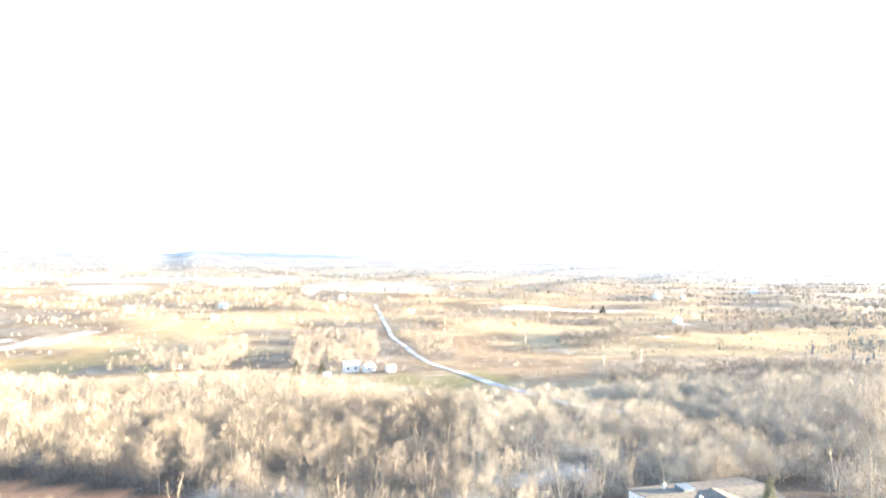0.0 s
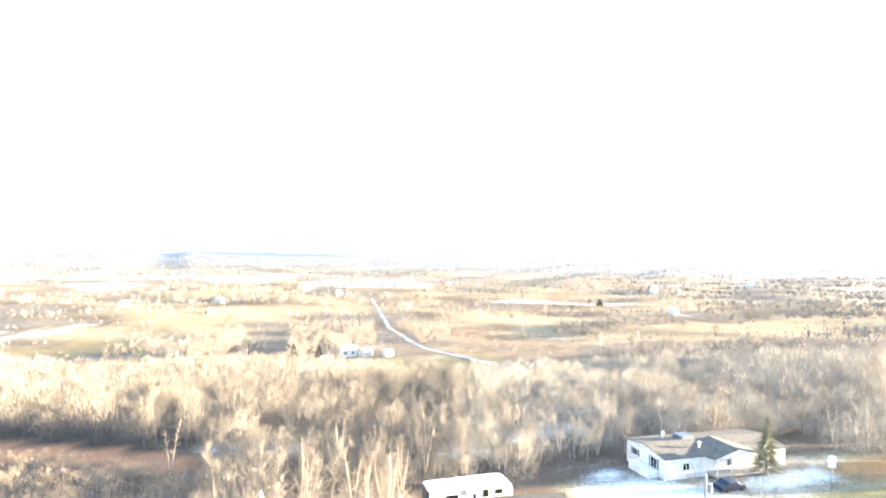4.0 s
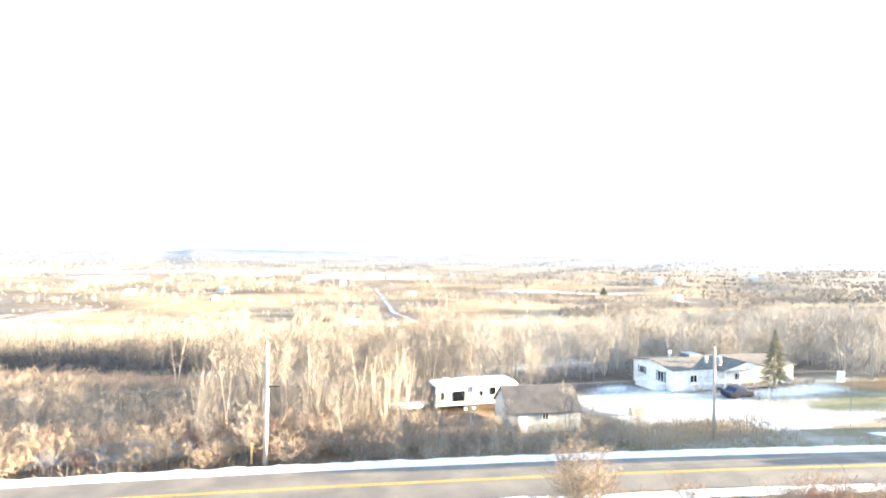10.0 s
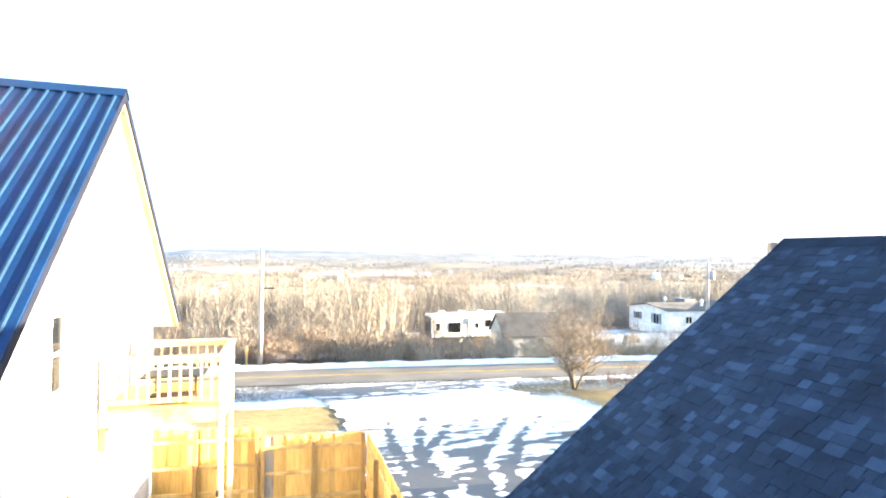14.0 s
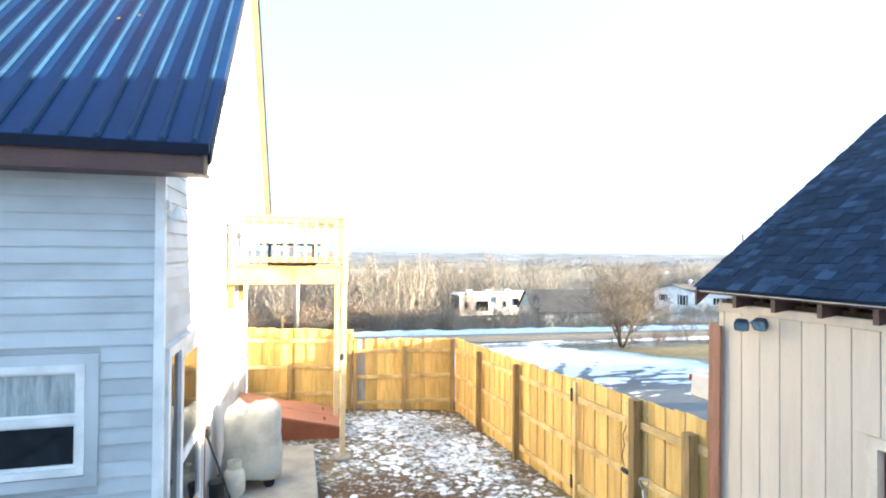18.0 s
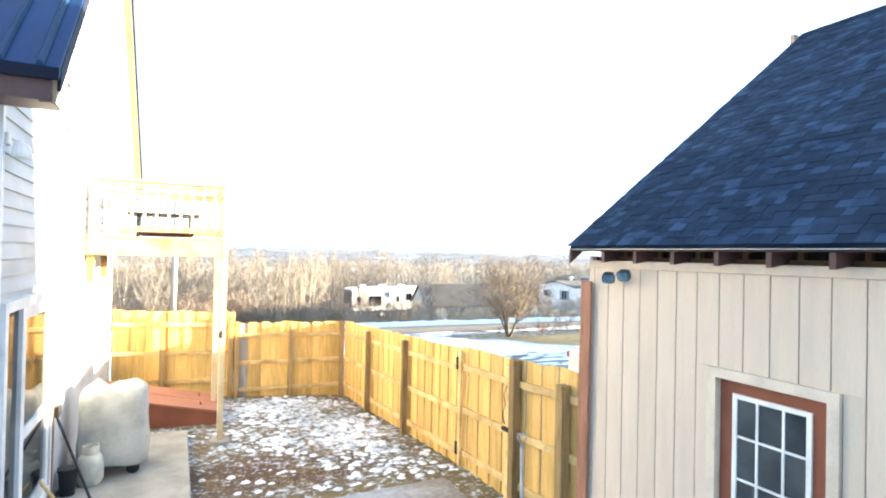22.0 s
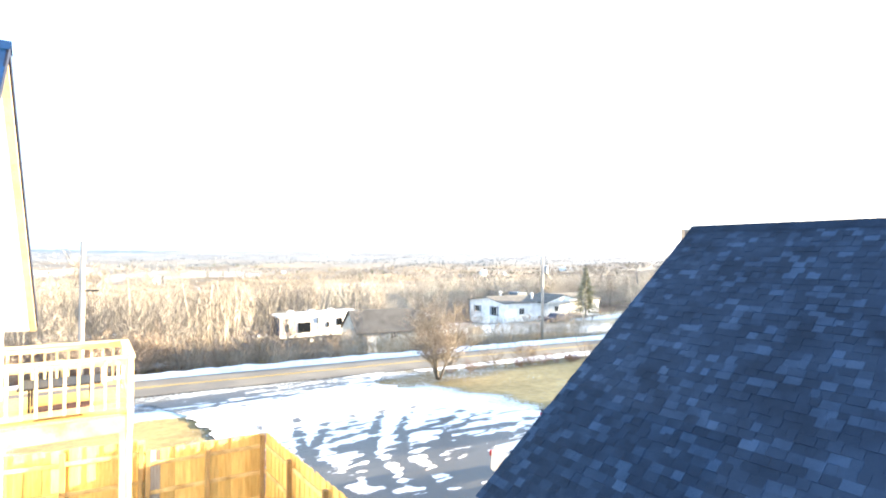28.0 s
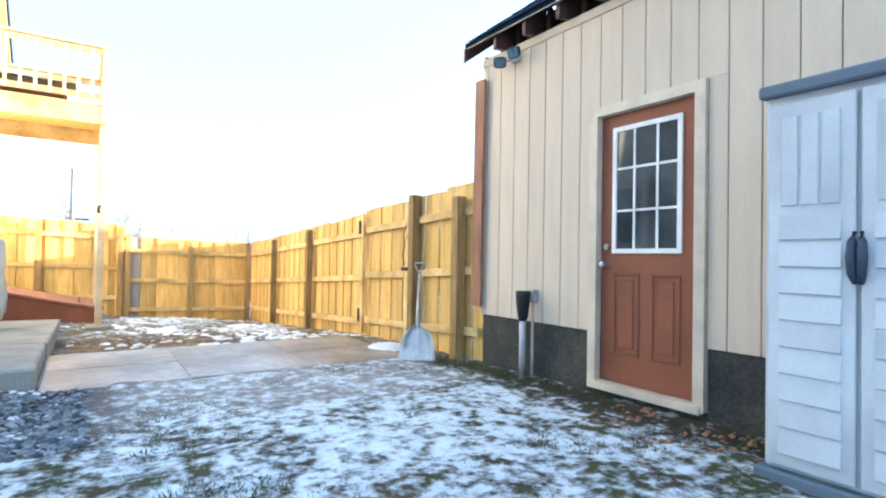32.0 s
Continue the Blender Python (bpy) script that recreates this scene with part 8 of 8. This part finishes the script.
mk = thing("marker_post", (-1.5, 46.4, gz(-1.5, 46.4)), "short orange-tan marker post by the verge", "post")
bar("post", (0.16, 0.16, 1.7), (-1.9, 45.0, gz(-1.9, 45.0) + 0.8), "pine_rail", mk)
# dark junk and cars in the home's yard
for x, y, sx, sy, mt, lb in ((56.2, 55.5, 3.9, 1.6, "navy", "dark blue covered car in the snowy yard"),):
    cv = thing("covered_car", (x, y, gz(x, y)), lb, "car")
    zc = gz(x, y)
    g = Geo()
    pr = [(-sx / 2, 0.15), (sx / 2, 0.15), (sx / 2, 0.7), (sx * 0.3, 0.8), (sx * 0.15, 1.3), (-sx * 0.2, 1.32), (-sx * 0.33, 0.85), (-sx / 2, 0.75)]
    g.prism([(x + a, zc + b) for a, b in pr], sy, Matrix(((1, 0, 0, 0), (0, 0, 1, y - sy / 2), (0, 1, 0, 0), (0, 0, 0, 1))))
    g.part("body", mt, cv, bevel=0.08)
    for wx in (-1.2, 1.2):
        Geo().tube([(x + wx, y - sy / 2 - 0.02, zc + 0.3), (x + wx, y - sy / 2 + 0.2, zc + 0.3)], 0.3, 14).part("wheel", "rubber", cv)
for i, (x, y) in enumerate(((53.2, 58.8), (59.6, 56.8), (66.8, 57.5), (69.3, 58.2), (70.8, 57.6))):
    plant("shrub", x, y, 0.55 + 0.1 * (i % 3), i * 1.3, "small dark clipped bush by the mobile home", "bush", "home bushes")


# ---- the grey house up the road ----
hz = -0.6
nh = gabled("neighbour_house", 72.0, 77.5, 28.9, 35.2, hz - 1.5, 4.0, 6.9, "y", "grey_wall", "dark_roof", "grey two-storey house with dark roof", "house", 0.35)
wall_window(nh, "x", 72.0, 31.2, 32.9, 1.3, 2.6, -1)
wall_window(nh, "x", 72.0, 33.6, 34.4, 1.3, 2.4, -1)
Geo().box(70.3, 33.6, 0.9, 71.95, 36.8, 1.8).part("side_deck", "pale_wall", nh, "pale boarded side deck")
for y in (33.8, 35.2, 36.6):
    Geo().box(70.35, y - 0.08, -2.2, 70.5, y + 0.08, 0.9).part("deck_post", "pole", nh)
Geo().box(74.4, 31.6, 6.3, 75.0, 32.2, 7.6).part("chimney", "concrete", nh)
Geo().prism([(70.5, -2.0), (71.98, -2.0), (71.98, 4.5), (71.25, 5.6), (70.5, 4.5)], 0.8, Matrix(((1, 0, 0, 0), (0, 0, 1, 28.7), (0, 1, 0, 0), (0, 0, 0, 1)))).part("porch", "grey_wall", nh, "narrow pale gabled porch")
ng = gabled("neighbour_garage", 75.6, 80.2, 26.9, 28.5, hz - 1.2, 5.0, 6.5, "y", "grey_wall", "dark_roof", "grey annex with dark roof and sunlit gable", "garage", 0.3)
bar("door", (2.4, 0.08, 2.3), (77.9, 26.87, 1.4), "rv", ng)
for i, (x, y, mt) in enumerate(((71.5, 22.5, "dark_plastic"), (73.0, 20.0, "car"))):
    c = thing("parked_car", (x, y, gz(x, y) + 0.8), ("dark" if i == 0 else "silver") + " car parked behind the snow bank", "car")
    zc = gz(x, y) + 0.9
    g = Geo().prism([(y + a, zc + b) for a, b in ((-2.1, 0.2), (2.1, 0.2), (2.1, 0.75), (1.3, 0.85), (0.6, 1.4), (-1.0, 1.4), (-1.6, 0.9), (-2.1, 0.85))], 1.7, Matrix(((0, 0, 1, x - 0.85), (1, 0, 0, 0), (0, 1, 0, 0), (0, 0, 0, 1))))
    g.part("body", mt, c, bevel=0.1)
    g = Geo().prism([(y + a, zc + b) for a, b in ((1.15, 0.9), (0.58, 1.34), (-0.95, 1.34), (-1.4, 0.92))], 1.74, Matrix(((0, 0, 1, x - 0.87), (1, 0, 0, 0), (0, 1, 0, 0), (0, 0, 0, 1))))
    g.part("cabin_glass", "glass", c)
    for wy in (-1.3, 1.3):
        Geo().tube([(x - 0.88, y + wy, zc + 0.3), (x - 0.6, y + wy, zc + 0.3)], 0.32, 14).part("wheel", "rubber", c)

# snow-roofed shed at the end of the lawn
gabled("lawn_shed", 22.6, 26.0, -3.0, 6.3, -0.2, 2.4, 4.24, "y", "pale_wall", "old_roof", "pale green shed under a snow-covered roof", "shed", 0.3, snow=True)

# ---- poles and wires ----
def pole(x, y, top, label, extra=None, thick=0.16):
    z0 = gz(x, y)
    p = thing("utility_pole", (x, y, z0), label, "utility pole", "utility poles")
    Geo().tube([(x, y, z0 - 0.3), (x, y, (z0 + top) / 2), (x, y, top)], [thick, thick * 0.85, thick * 0.7], 10).part("pole", "pole", p, smooth=True)
    if extra == "transformer":
        lathe(Geo(), (x + 0.4, y - 0.1, top - 1.6), [(0.2, 0), (0.22, 0.05), (0.22, 0.75), (0.12, 0.85)], 12).part("transformer", "galv", p)
        Geo().tube([(x + 0.1, y, top - 1.2), (x + 0.3, y - 0.1, top - 1.2)], 0.05, 6).part("bracket", "galv", p)
    if extra == "arm":
        bar("arm", (0.9, 0.08, 0.1), (x + 0.5, y - 0.15, 3.3), "dark_plastic", p)
    lathe(Geo(), (x, y, top), [(0.05, 0), (0.07, 0.05), (0.05, 0.12), (0.02, 0.16)], 8).part("insulator", "white", p)
    return p


pole(-0.82, 43.97, 6.65, "sunlit wooden utility pole on the far verge", "arm", 0.2)
pole(38.73, 40.63, 5.7, "wooden utility pole with a transformer", "transformer", 0.17)
pole(68.3, 30.7, 8.4, "wooden utility pole beside the grey house", None, 0.14)
pole(86.3, 23.0, 5.2, "wooden utility pole past the snow bank", None, 0.14)
pole(-42, 48.5, 6.4, "wooden utility pole on the far verge")
def wire(a, b, sag, r_=0.012):
    pts = []
    for i in range(13):
        u = i / 12
        p = Vector(a).lerp(Vector(b), u)
        pts.append((p.x, p.y, p.z - sag * 4 * u * (1 - u)))
    tagged(Geo().tube(pts, r_, 4).part("overhead_wire", "cable"), "thin overhead wire strung along the road", "wire", "road wires")


wire((-42, 48.5, 3.2), (-0.82, 43.97, 3.45), 0.35, 0.013)
wire((-0.82, 43.97, 3.45), (38.73, 40.63, 3.0), 0.4, 0.013)
wire((38.73, 40.63, 3.4), (68.3, 30.7, 6.0), 0.5)
wire((38.73, 40.63, 5.5), (68.3, 30.7, 8.3), 0.5)
wire((68.3, 30.7, 6.0), (86.3, 23.0, 5.0), 0.3)
wire((68.3, 30.7, 8.3), (86.3, 23.0, 5.1), 0.3)

# ---- the silver car on the road ----
def sedan(x, y, yaw, label):
    z0 = gz(x, y) + 0.05
    c = thing("car", (x, y, z0), label, "car")
    m = Matrix.Translation((x, y, z0)) @ Matrix.Rotation(yaw, 4, "Z")
    side = Matrix(((1, 0, 0, 0), (0, 0, 1, -0.86), (0, 1, 0, 0), (0, 0, 0, 1)))
    g = Geo().prism([(-2.25, 0.3), (-1.8, 0.22), (1.8, 0.22), (2.2, 0.3), (2.25, 0.62), (1.3, 0.86), (-1.5, 0.92), (-2.2, 0.85)], 1.72, m @ side)
    g.f = [tuple(reversed(f)) for f in g.f]
    g.part("body", "car", c, bevel=0.07)
    g = Geo()
    lo, hi = [(1.25, 0.86), (-1.55, 0.9)], [(0.35, 1.38), (-0.95, 1.38)]
    vs = [(1.25, -0.8, 0.84), (-1.6, -0.8, 0.88), (-0.95, -0.6, 1.4), (0.3, -0.6, 1.4), (1.25, 0.8, 0.84), (-1.6, 0.8, 0.88), (-0.95, 0.6, 1.4), (0.3, 0.6, 1.4)]
    g.add([m @ Vector(v) for v in vs], [(0, 3, 2, 1), (4, 5, 6, 7), (0, 4, 7, 3), (1, 2, 6, 5), (2, 3, 7, 6)])
    g.part("cabin_glass", "glass", c)
    bar("roof", (1.35, 1.24, 0.05), tuple(m @ Vector((-0.32, 0, 1.41))), "car", c, Matrix.Rotation(yaw, 4, "Z"), 0.02)
    for sx in (-1.35, 1.38):
        for sy in (-0.86, 0.66):
            wl = Geo().tube([m @ Vector((sx, sy - 0.01, 0.3)), m @ Vector((sx, sy + 0.21, 0.3))], 0.31, 16).part("wheel", "rubber", c)
            yy = sy - 0.02 if sy < 0 else sy + 0.22
            Geo().tube([m @ Vector((sx, yy, 0.3)), m @ Vector((sx, yy + 0.02, 0.3))], 0.19, 12).part("rim", "steel", wl)
    for sy in (-0.6, 0.6):
        bar("headlight", (0.08, 0.3, 0.12), tuple(m @ Vector((2.2, sy, 0.66))), "white", c, Matrix.Rotation(yaw, 4, "Z"), 0.02)
        bar("tail_light", (0.06, 0.25, 0.12), tuple(m @ Vector((-2.21, sy, 0.74))), "orange", c, Matrix.Rotation(yaw, 4, "Z"), 0.02)


sedan(51.0, road_y(51.0) + 1.8, math.pi - 0.235, "silver sedan standing on the salted road")

# ---- cars parked on the driveway behind the garage ----
def side_profile(outline, x0, x1):
    """An outline in y and height, pushed across from x0 to x1."""
    return Geo().prism(outline, x1 - x0, Matrix(((0, 0, 1, x0), (1, 0, 0, 0), (0, 1, 0, 0), (0, 0, 0, 1))))


def pickup(x0, y1, label):
    """Stands nose to the garage: its left flank at x0, its tailgate at y1."""
    x1, z0 = x0 + 1.92, gz(x0 + 1, y1 - 2.5) + 0.05
    t = thing("pickup_truck", (x0 + 0.96, y1 - 2.7, z0), label, "pickup truck")
    side_profile([(y1 - 5.4, z0 + 0.45), (y1 - 5.35, z0 + 0.95), (y1 - 3.9, z0 + 1.08), (y1 - 2.05, z0 + 1.1), (y1 - 2.05, z0 + 0.45)], x0, x1).part("body", "truck", t, bevel=0.05)
    cab = side_profile([(y1 - 3.95, z0 + 1.08), (y1 - 3.3, z0 + 1.72), (y1 - 2.2, z0 + 1.74), (y1 - 2.06, z0 + 1.1)], x0 + 0.1, x1 - 0.1).part("cab", "glass", t, "dark cab glass")
    bar("roof", (1.64, 1.2, 0.06), (x0 + 0.96, y1 - 2.75, z0 + 1.75), "truck", cab, bevel=0.02)
    for xa, xb in ((x0, x0 + 0.09), (x1 - 0.09, x1)):
        side_profile([(y1 - 2.0, z0 + 0.5), (y1 - 2.0, z0 + 1.16), (y1, z0 + 1.16), (y1, z0 + 0.5), (y1 - 0.45, z0 + 0.5), (y1 - 0.62, z0 + 0.8), (y1 - 0.92, z0 + 0.86), (y1 - 1.22, z0 + 0.8), (y1 - 1.38, z0 + 0.5)], xa, xb).part("bed_side", "truck", t, bevel=0.012)
        bar("bed_rail", (0.12, 2.0, 0.035), ((xa + xb) / 2, y1 - 1.0, z0 + 1.178), "dark_plastic", t)
        bar("tail_light", (0.10, 0.1, 0.34), ((xa + xb) / 2, y1 - 0.01, z0 + 0.9), "tail_red", t, bevel=0.01)
        ring = Geo().tube([((xa + xb) / 2 + (-0.06 if xa == x0 else 0.06), y1 - 0.92 + 0.44 * math.cos(a), z0 + 0.46 + 0.44 * math.sin(a)) for a in np.linspace(-0.1, math.pi + 0.1, 15)], 0.035, 6)
        ring.part("wheel_arch", "galv", t, "grey wheel arch flare", smooth=True)
    bar("tailgate", (1.72, 0.06, 0.6), (x0 + 0.96, y1 - 0.03, z0 + 0.84), "truck", t, bevel=0.015)
    bar("bed_floor", (1.74, 1.95, 0.06), (x0 + 0.96, y1 - 1.0, z0 + 0.58), "dark_plastic", t)
    bar("bumper", (1.8, 0.14, 0.16), (x0 + 0.96, y1 + 0.08, z0 + 0.47), "steel", t, bevel=0.03)
    for dy in (-0.92, -4.4):
        for xa in (x0 + 0.02, x1 - 0.26):
            w = Geo().tube([(xa, y1 + dy, z0 + 0.36), (xa + 0.24, y1 + dy, z0 + 0.36)], 0.36, 18).part("wheel", "rubber", t)
            xr = xa - 0.012 if xa < x0 + 1 else xa + 0.24
            Geo().tube([(xr, y1 + dy, z0 + 0.36), (xr + 0.012, y1 + dy, z0 + 0.36)], 0.21, 14).part("rim", "steel", w)
    return x0, x1, y1, z0


M["truck"] = mat("dark_blue_truck_paint", (0.022, 0.045, 0.085), 0.4, vary=0.1, scale=1.5)
M["tail_red"] = mat("red_lamp_plastic", (0.45, 0.02, 0.02), 0.3, vary=0.05)
tx0, tx1, ty1, tz0 = pickup(11.75, 12.95, "dark blue pickup truck parked on the driveway")
load = Geo()
rl = random.Random(17)
for i in range(9):
    a = tx0 + 0.35 + 0.14 * i
    load.box(a, ty1 - 1.9 + 0.2 * rl.random(), tz0 + 0.611, a + 0.15, ty1 - 0.9 + 0.35 * rl.random(), tz0 + 0.66 + 0.05 * rl.random())
tagged(load.part("bed_snow", "snow", bevel=0.02), "snow lying in the bed of the pickup truck", "snow")


def snowy_sedan(x0, y1, label):
    x1, z0 = x0 + 1.76, gz(x0 + 0.9, y1 - 2.2) + 0.05
    t = thing("sedan", (x0 + 0.88, y1 - 2.25, z0), label, "car")
    side_profile([(y1 - 4.5, z0 + 0.3), (y1 - 4.48, z0 + 0.66), (y1 - 3.3, z0 + 0.86), (y1 - 0.6, z0 + 0.98), (y1 - 0.05, z0 + 0.94), (y1, z0 + 0.35)], x0, x1).part("body", "rv", t, bevel=0.07)
    side_profile([(y1 - 3.35, z0 + 0.86), (y1 - 2.5, z0 + 1.38), (y1 - 1.3, z0 + 1.4), (y1 - 0.55, z0 + 0.98)], x0 + 0.14, x1 - 0.14).part("cabin_glass", "glass", t, bevel=0.03)
    side_profile([(y1 - 2.5, z0 + 1.39), (y1 - 2.4, z0 + 1.46), (y1 - 1.4, z0 + 1.47), (y1 - 1.25, z0 + 1.4)], x0 + 0.2, x1 - 0.2).part("roof", "rv", t, bevel=0.02)
    side_profile([(y1 - 0.66, z0 + 0.985), (y1 - 0.6, z0 + 1.04), (y1 - 0.12, z0 + 1.02), (y1 - 0.06, z0 + 0.95)], x0 + 0.08, x1 - 0.08).part("trunk_lid", "rv", t, bevel=0.02)
    for xa in (x0 + 0.02, x1 - 0.34):
        bar("tail_light", (0.32, 0.06, 0.15), (xa + 0.16, y1 - 0.005, z0 + 0.8), "tail_red", t, bevel=0.02)
    for dy in (-0.95, -3.6):
        for xa in (x0 - 0.01, x1 - 0.2):
            w = Geo().tube([(xa, y1 + dy, z0 + 0.31), (xa + 0.21, y1 + dy, z0 + 0.31)], 0.31, 18).part("wheel", "rubber", t)
            xr = xa - 0.012 if xa < x0 + 0.5 else xa + 0.21
            Geo().tube([(xr, y1 + dy, z0 + 0.31), (xr + 0.012, y1 + dy, z0 + 0.31)], 0.19, 14).part("rim", "steel", w)


snowy_sedan(8.35, 11.35, "white sedan parked on the snowy driveway")
zt0 = gz(15.2, 12.0)
lm = thing("lumber_stack", (15.2, 12.0, zt0), "short stack of pale lumber on bearers beside the truck", "lumber")
for k in range(6):
    bar("plank", (1.5, 0.2, 0.06), (14.95, 11.85 + 0.22 * (k % 2), zt0 + 0.35 + 0.065 * (k // 2)), "deck_pine", lm)
for x in (14.5, 15.4):
    bar("bearer", (0.1, 0.5, 0.35), (x, 11.95, zt0 + 0.14), "pole", lm)

# ---- far houses and posts in the valley ----
fh = gabled("farmhouse", -4.5, 4.5, -3, 3, -1, 3.2, 5.6, "x", "rv", "resin", "small white farmhouse far across the valley", "house", 0.3)
for u in (-2.8, 1.6):
    wall_window(fh, "y", -3, u, u + 1.2, 1.0, 2.4, -1)
fh["group"] = "far farmhouses"
rf = random.Random(31)
first = True
places = [(30, 258, 0.8), (38, 255, 0.75), (48, 251, 0.6), (18, 246, 0.45), (-51, 288, 0.4), (705, 905, 2.2), (743, 880, 1.3), (1113, 1067, 2.2), (-70, 569, 0.9)]
places += [(rf.uniform(-0.5 * y, 1.3 * y), y, rf.uniform(0.9, 1.6)) for y in [rf.uniform(500, 1900) for i in range(9)]]
for x, y, s in places:
    m = Matrix.Translation((x, y, gz(x, y))) @ Matrix.Rotation(rf.uniform(-0.6, 0.6), 4, "Z") @ Matrix.Diagonal((s, s, s, 1))
    if first:
        fh.matrix_basis = m
        first = False
    else:
        copy_thing(fh, m)
fp = thing("field_pole", (0, 0, 0), "pale pole standing in a far field", "utility pole", "far poles")
Geo().tube([(0, 0, -0.3), (0, 0, 9)], [0.22, 0.16], 6).part("pole", "pole", fp)
bar("crossarm", (1.8, 0.12, 0.14), (0, 0, 8.4), "pole", fp)
first = True
for x, y in ((-36, 533), (153, 519), (167, 526), (186, 501), (201, 514), (177, 379), (297, 577), (122, 187), (157, 211), (369, 542), (348, 556)):
    m = Matrix.Translation((x, y, gz(x, y)))
    if first:
        fp.matrix_basis = m
        first = False
    else:
        copy_thing(fp, m)

# ---- shingles: tabs of uneven length in overlapping courses on the near slope ----
slope = Vector((GXR - 3.06, 0, GR - GE)).normalized()
normal = Vector((-slope.z, 0, slope.x))
run = math.hypot(GXR - 3.06, GR - GE)
groof = [o for o in garage.children if o.name.startswith("roof")][0]
rt = random.Random(9)
rest = Geo()
count = 0
c = 0
s = -0.035
while s < run - 0.1:
    y = GY1 + 0.12 - 0.012 * rt.random()
    skip = rt.choice((0.04, 0.06, 0.09, 0.11))
    while y > GY0 - 0.1:
        w = skip if y > GY1 + 0.1 else rt.choice((0.08, 0.1, 0.12, 0.13, 0.15))
        thick = rt.choice((0.003, 0.005, 0.007))
        key = (w, thick)
        y1 = max(y - w, GY0 - 0.1)
        mid = Vector((3.06, (y + y1) / 2, GE)) + slope * (s + 0.06) + normal * (thick / 2 + 0.002)
        turn = Matrix(((slope.x, 0, normal.x), (0, 1, 0), (slope.z, 0, normal.z))).to_4x4() @ Matrix.Rotation(0.02, 4, "Y")
        if y > 2.9 and s < 1.9 and count < 300:
            bar("shingle", (0.13, w - 0.003, thick), mid, "shingle", groof, turn, 0.0)
            count += 1
        else:
            rest.box(-0.065, -(y - y1) / 2 + 0.0015, -thick / 2, 0.065, (y - y1) / 2 - 0.0015, thick / 2, Matrix.Translation(mid) @ turn)
        y = y1
    s += 0.104
    c += 1
M["shingle_field"] = mat("shingle_field", (0.023, 0.043, 0.080), 0.95, vary=0.25, scale=2, fine=220, bump=0.4, spec=0.15)
by_piece("shingle_field", 0.8, 1.8, power=3.6)
tagged(rest.part("shingle_field", "shingle_field", garage, "overlapping dark shingles"), kind="stuff")
for sgn in (-1, 1):
    vs = [(GXR, GY0 - 0.1, GR + 0.014), (GXR, GY1 + 0.12, GR + 0.014), (GXR + sgn * 0.15, GY1 + 0.12, GR - 0.15 * math.tan(GPITCH) + 0.016), (GXR + sgn * 0.15, GY0 - 0.1, GR - 0.15 * math.tan(GPITCH) + 0.016)]
    Geo().add(vs, [(0, 1, 2, 3)] if sgn > 0 else [(3, 2, 1, 0)]).part("ridge_cap", "shingle", garage)
Geo().box(GXR - 0.2, GY1 + 0.115, GR - 0.32, GXR - 0.1, GY1 + 0.17, GR - 0.04).part("ridge_end", "groove", garage, "stub of board at the ridge end")
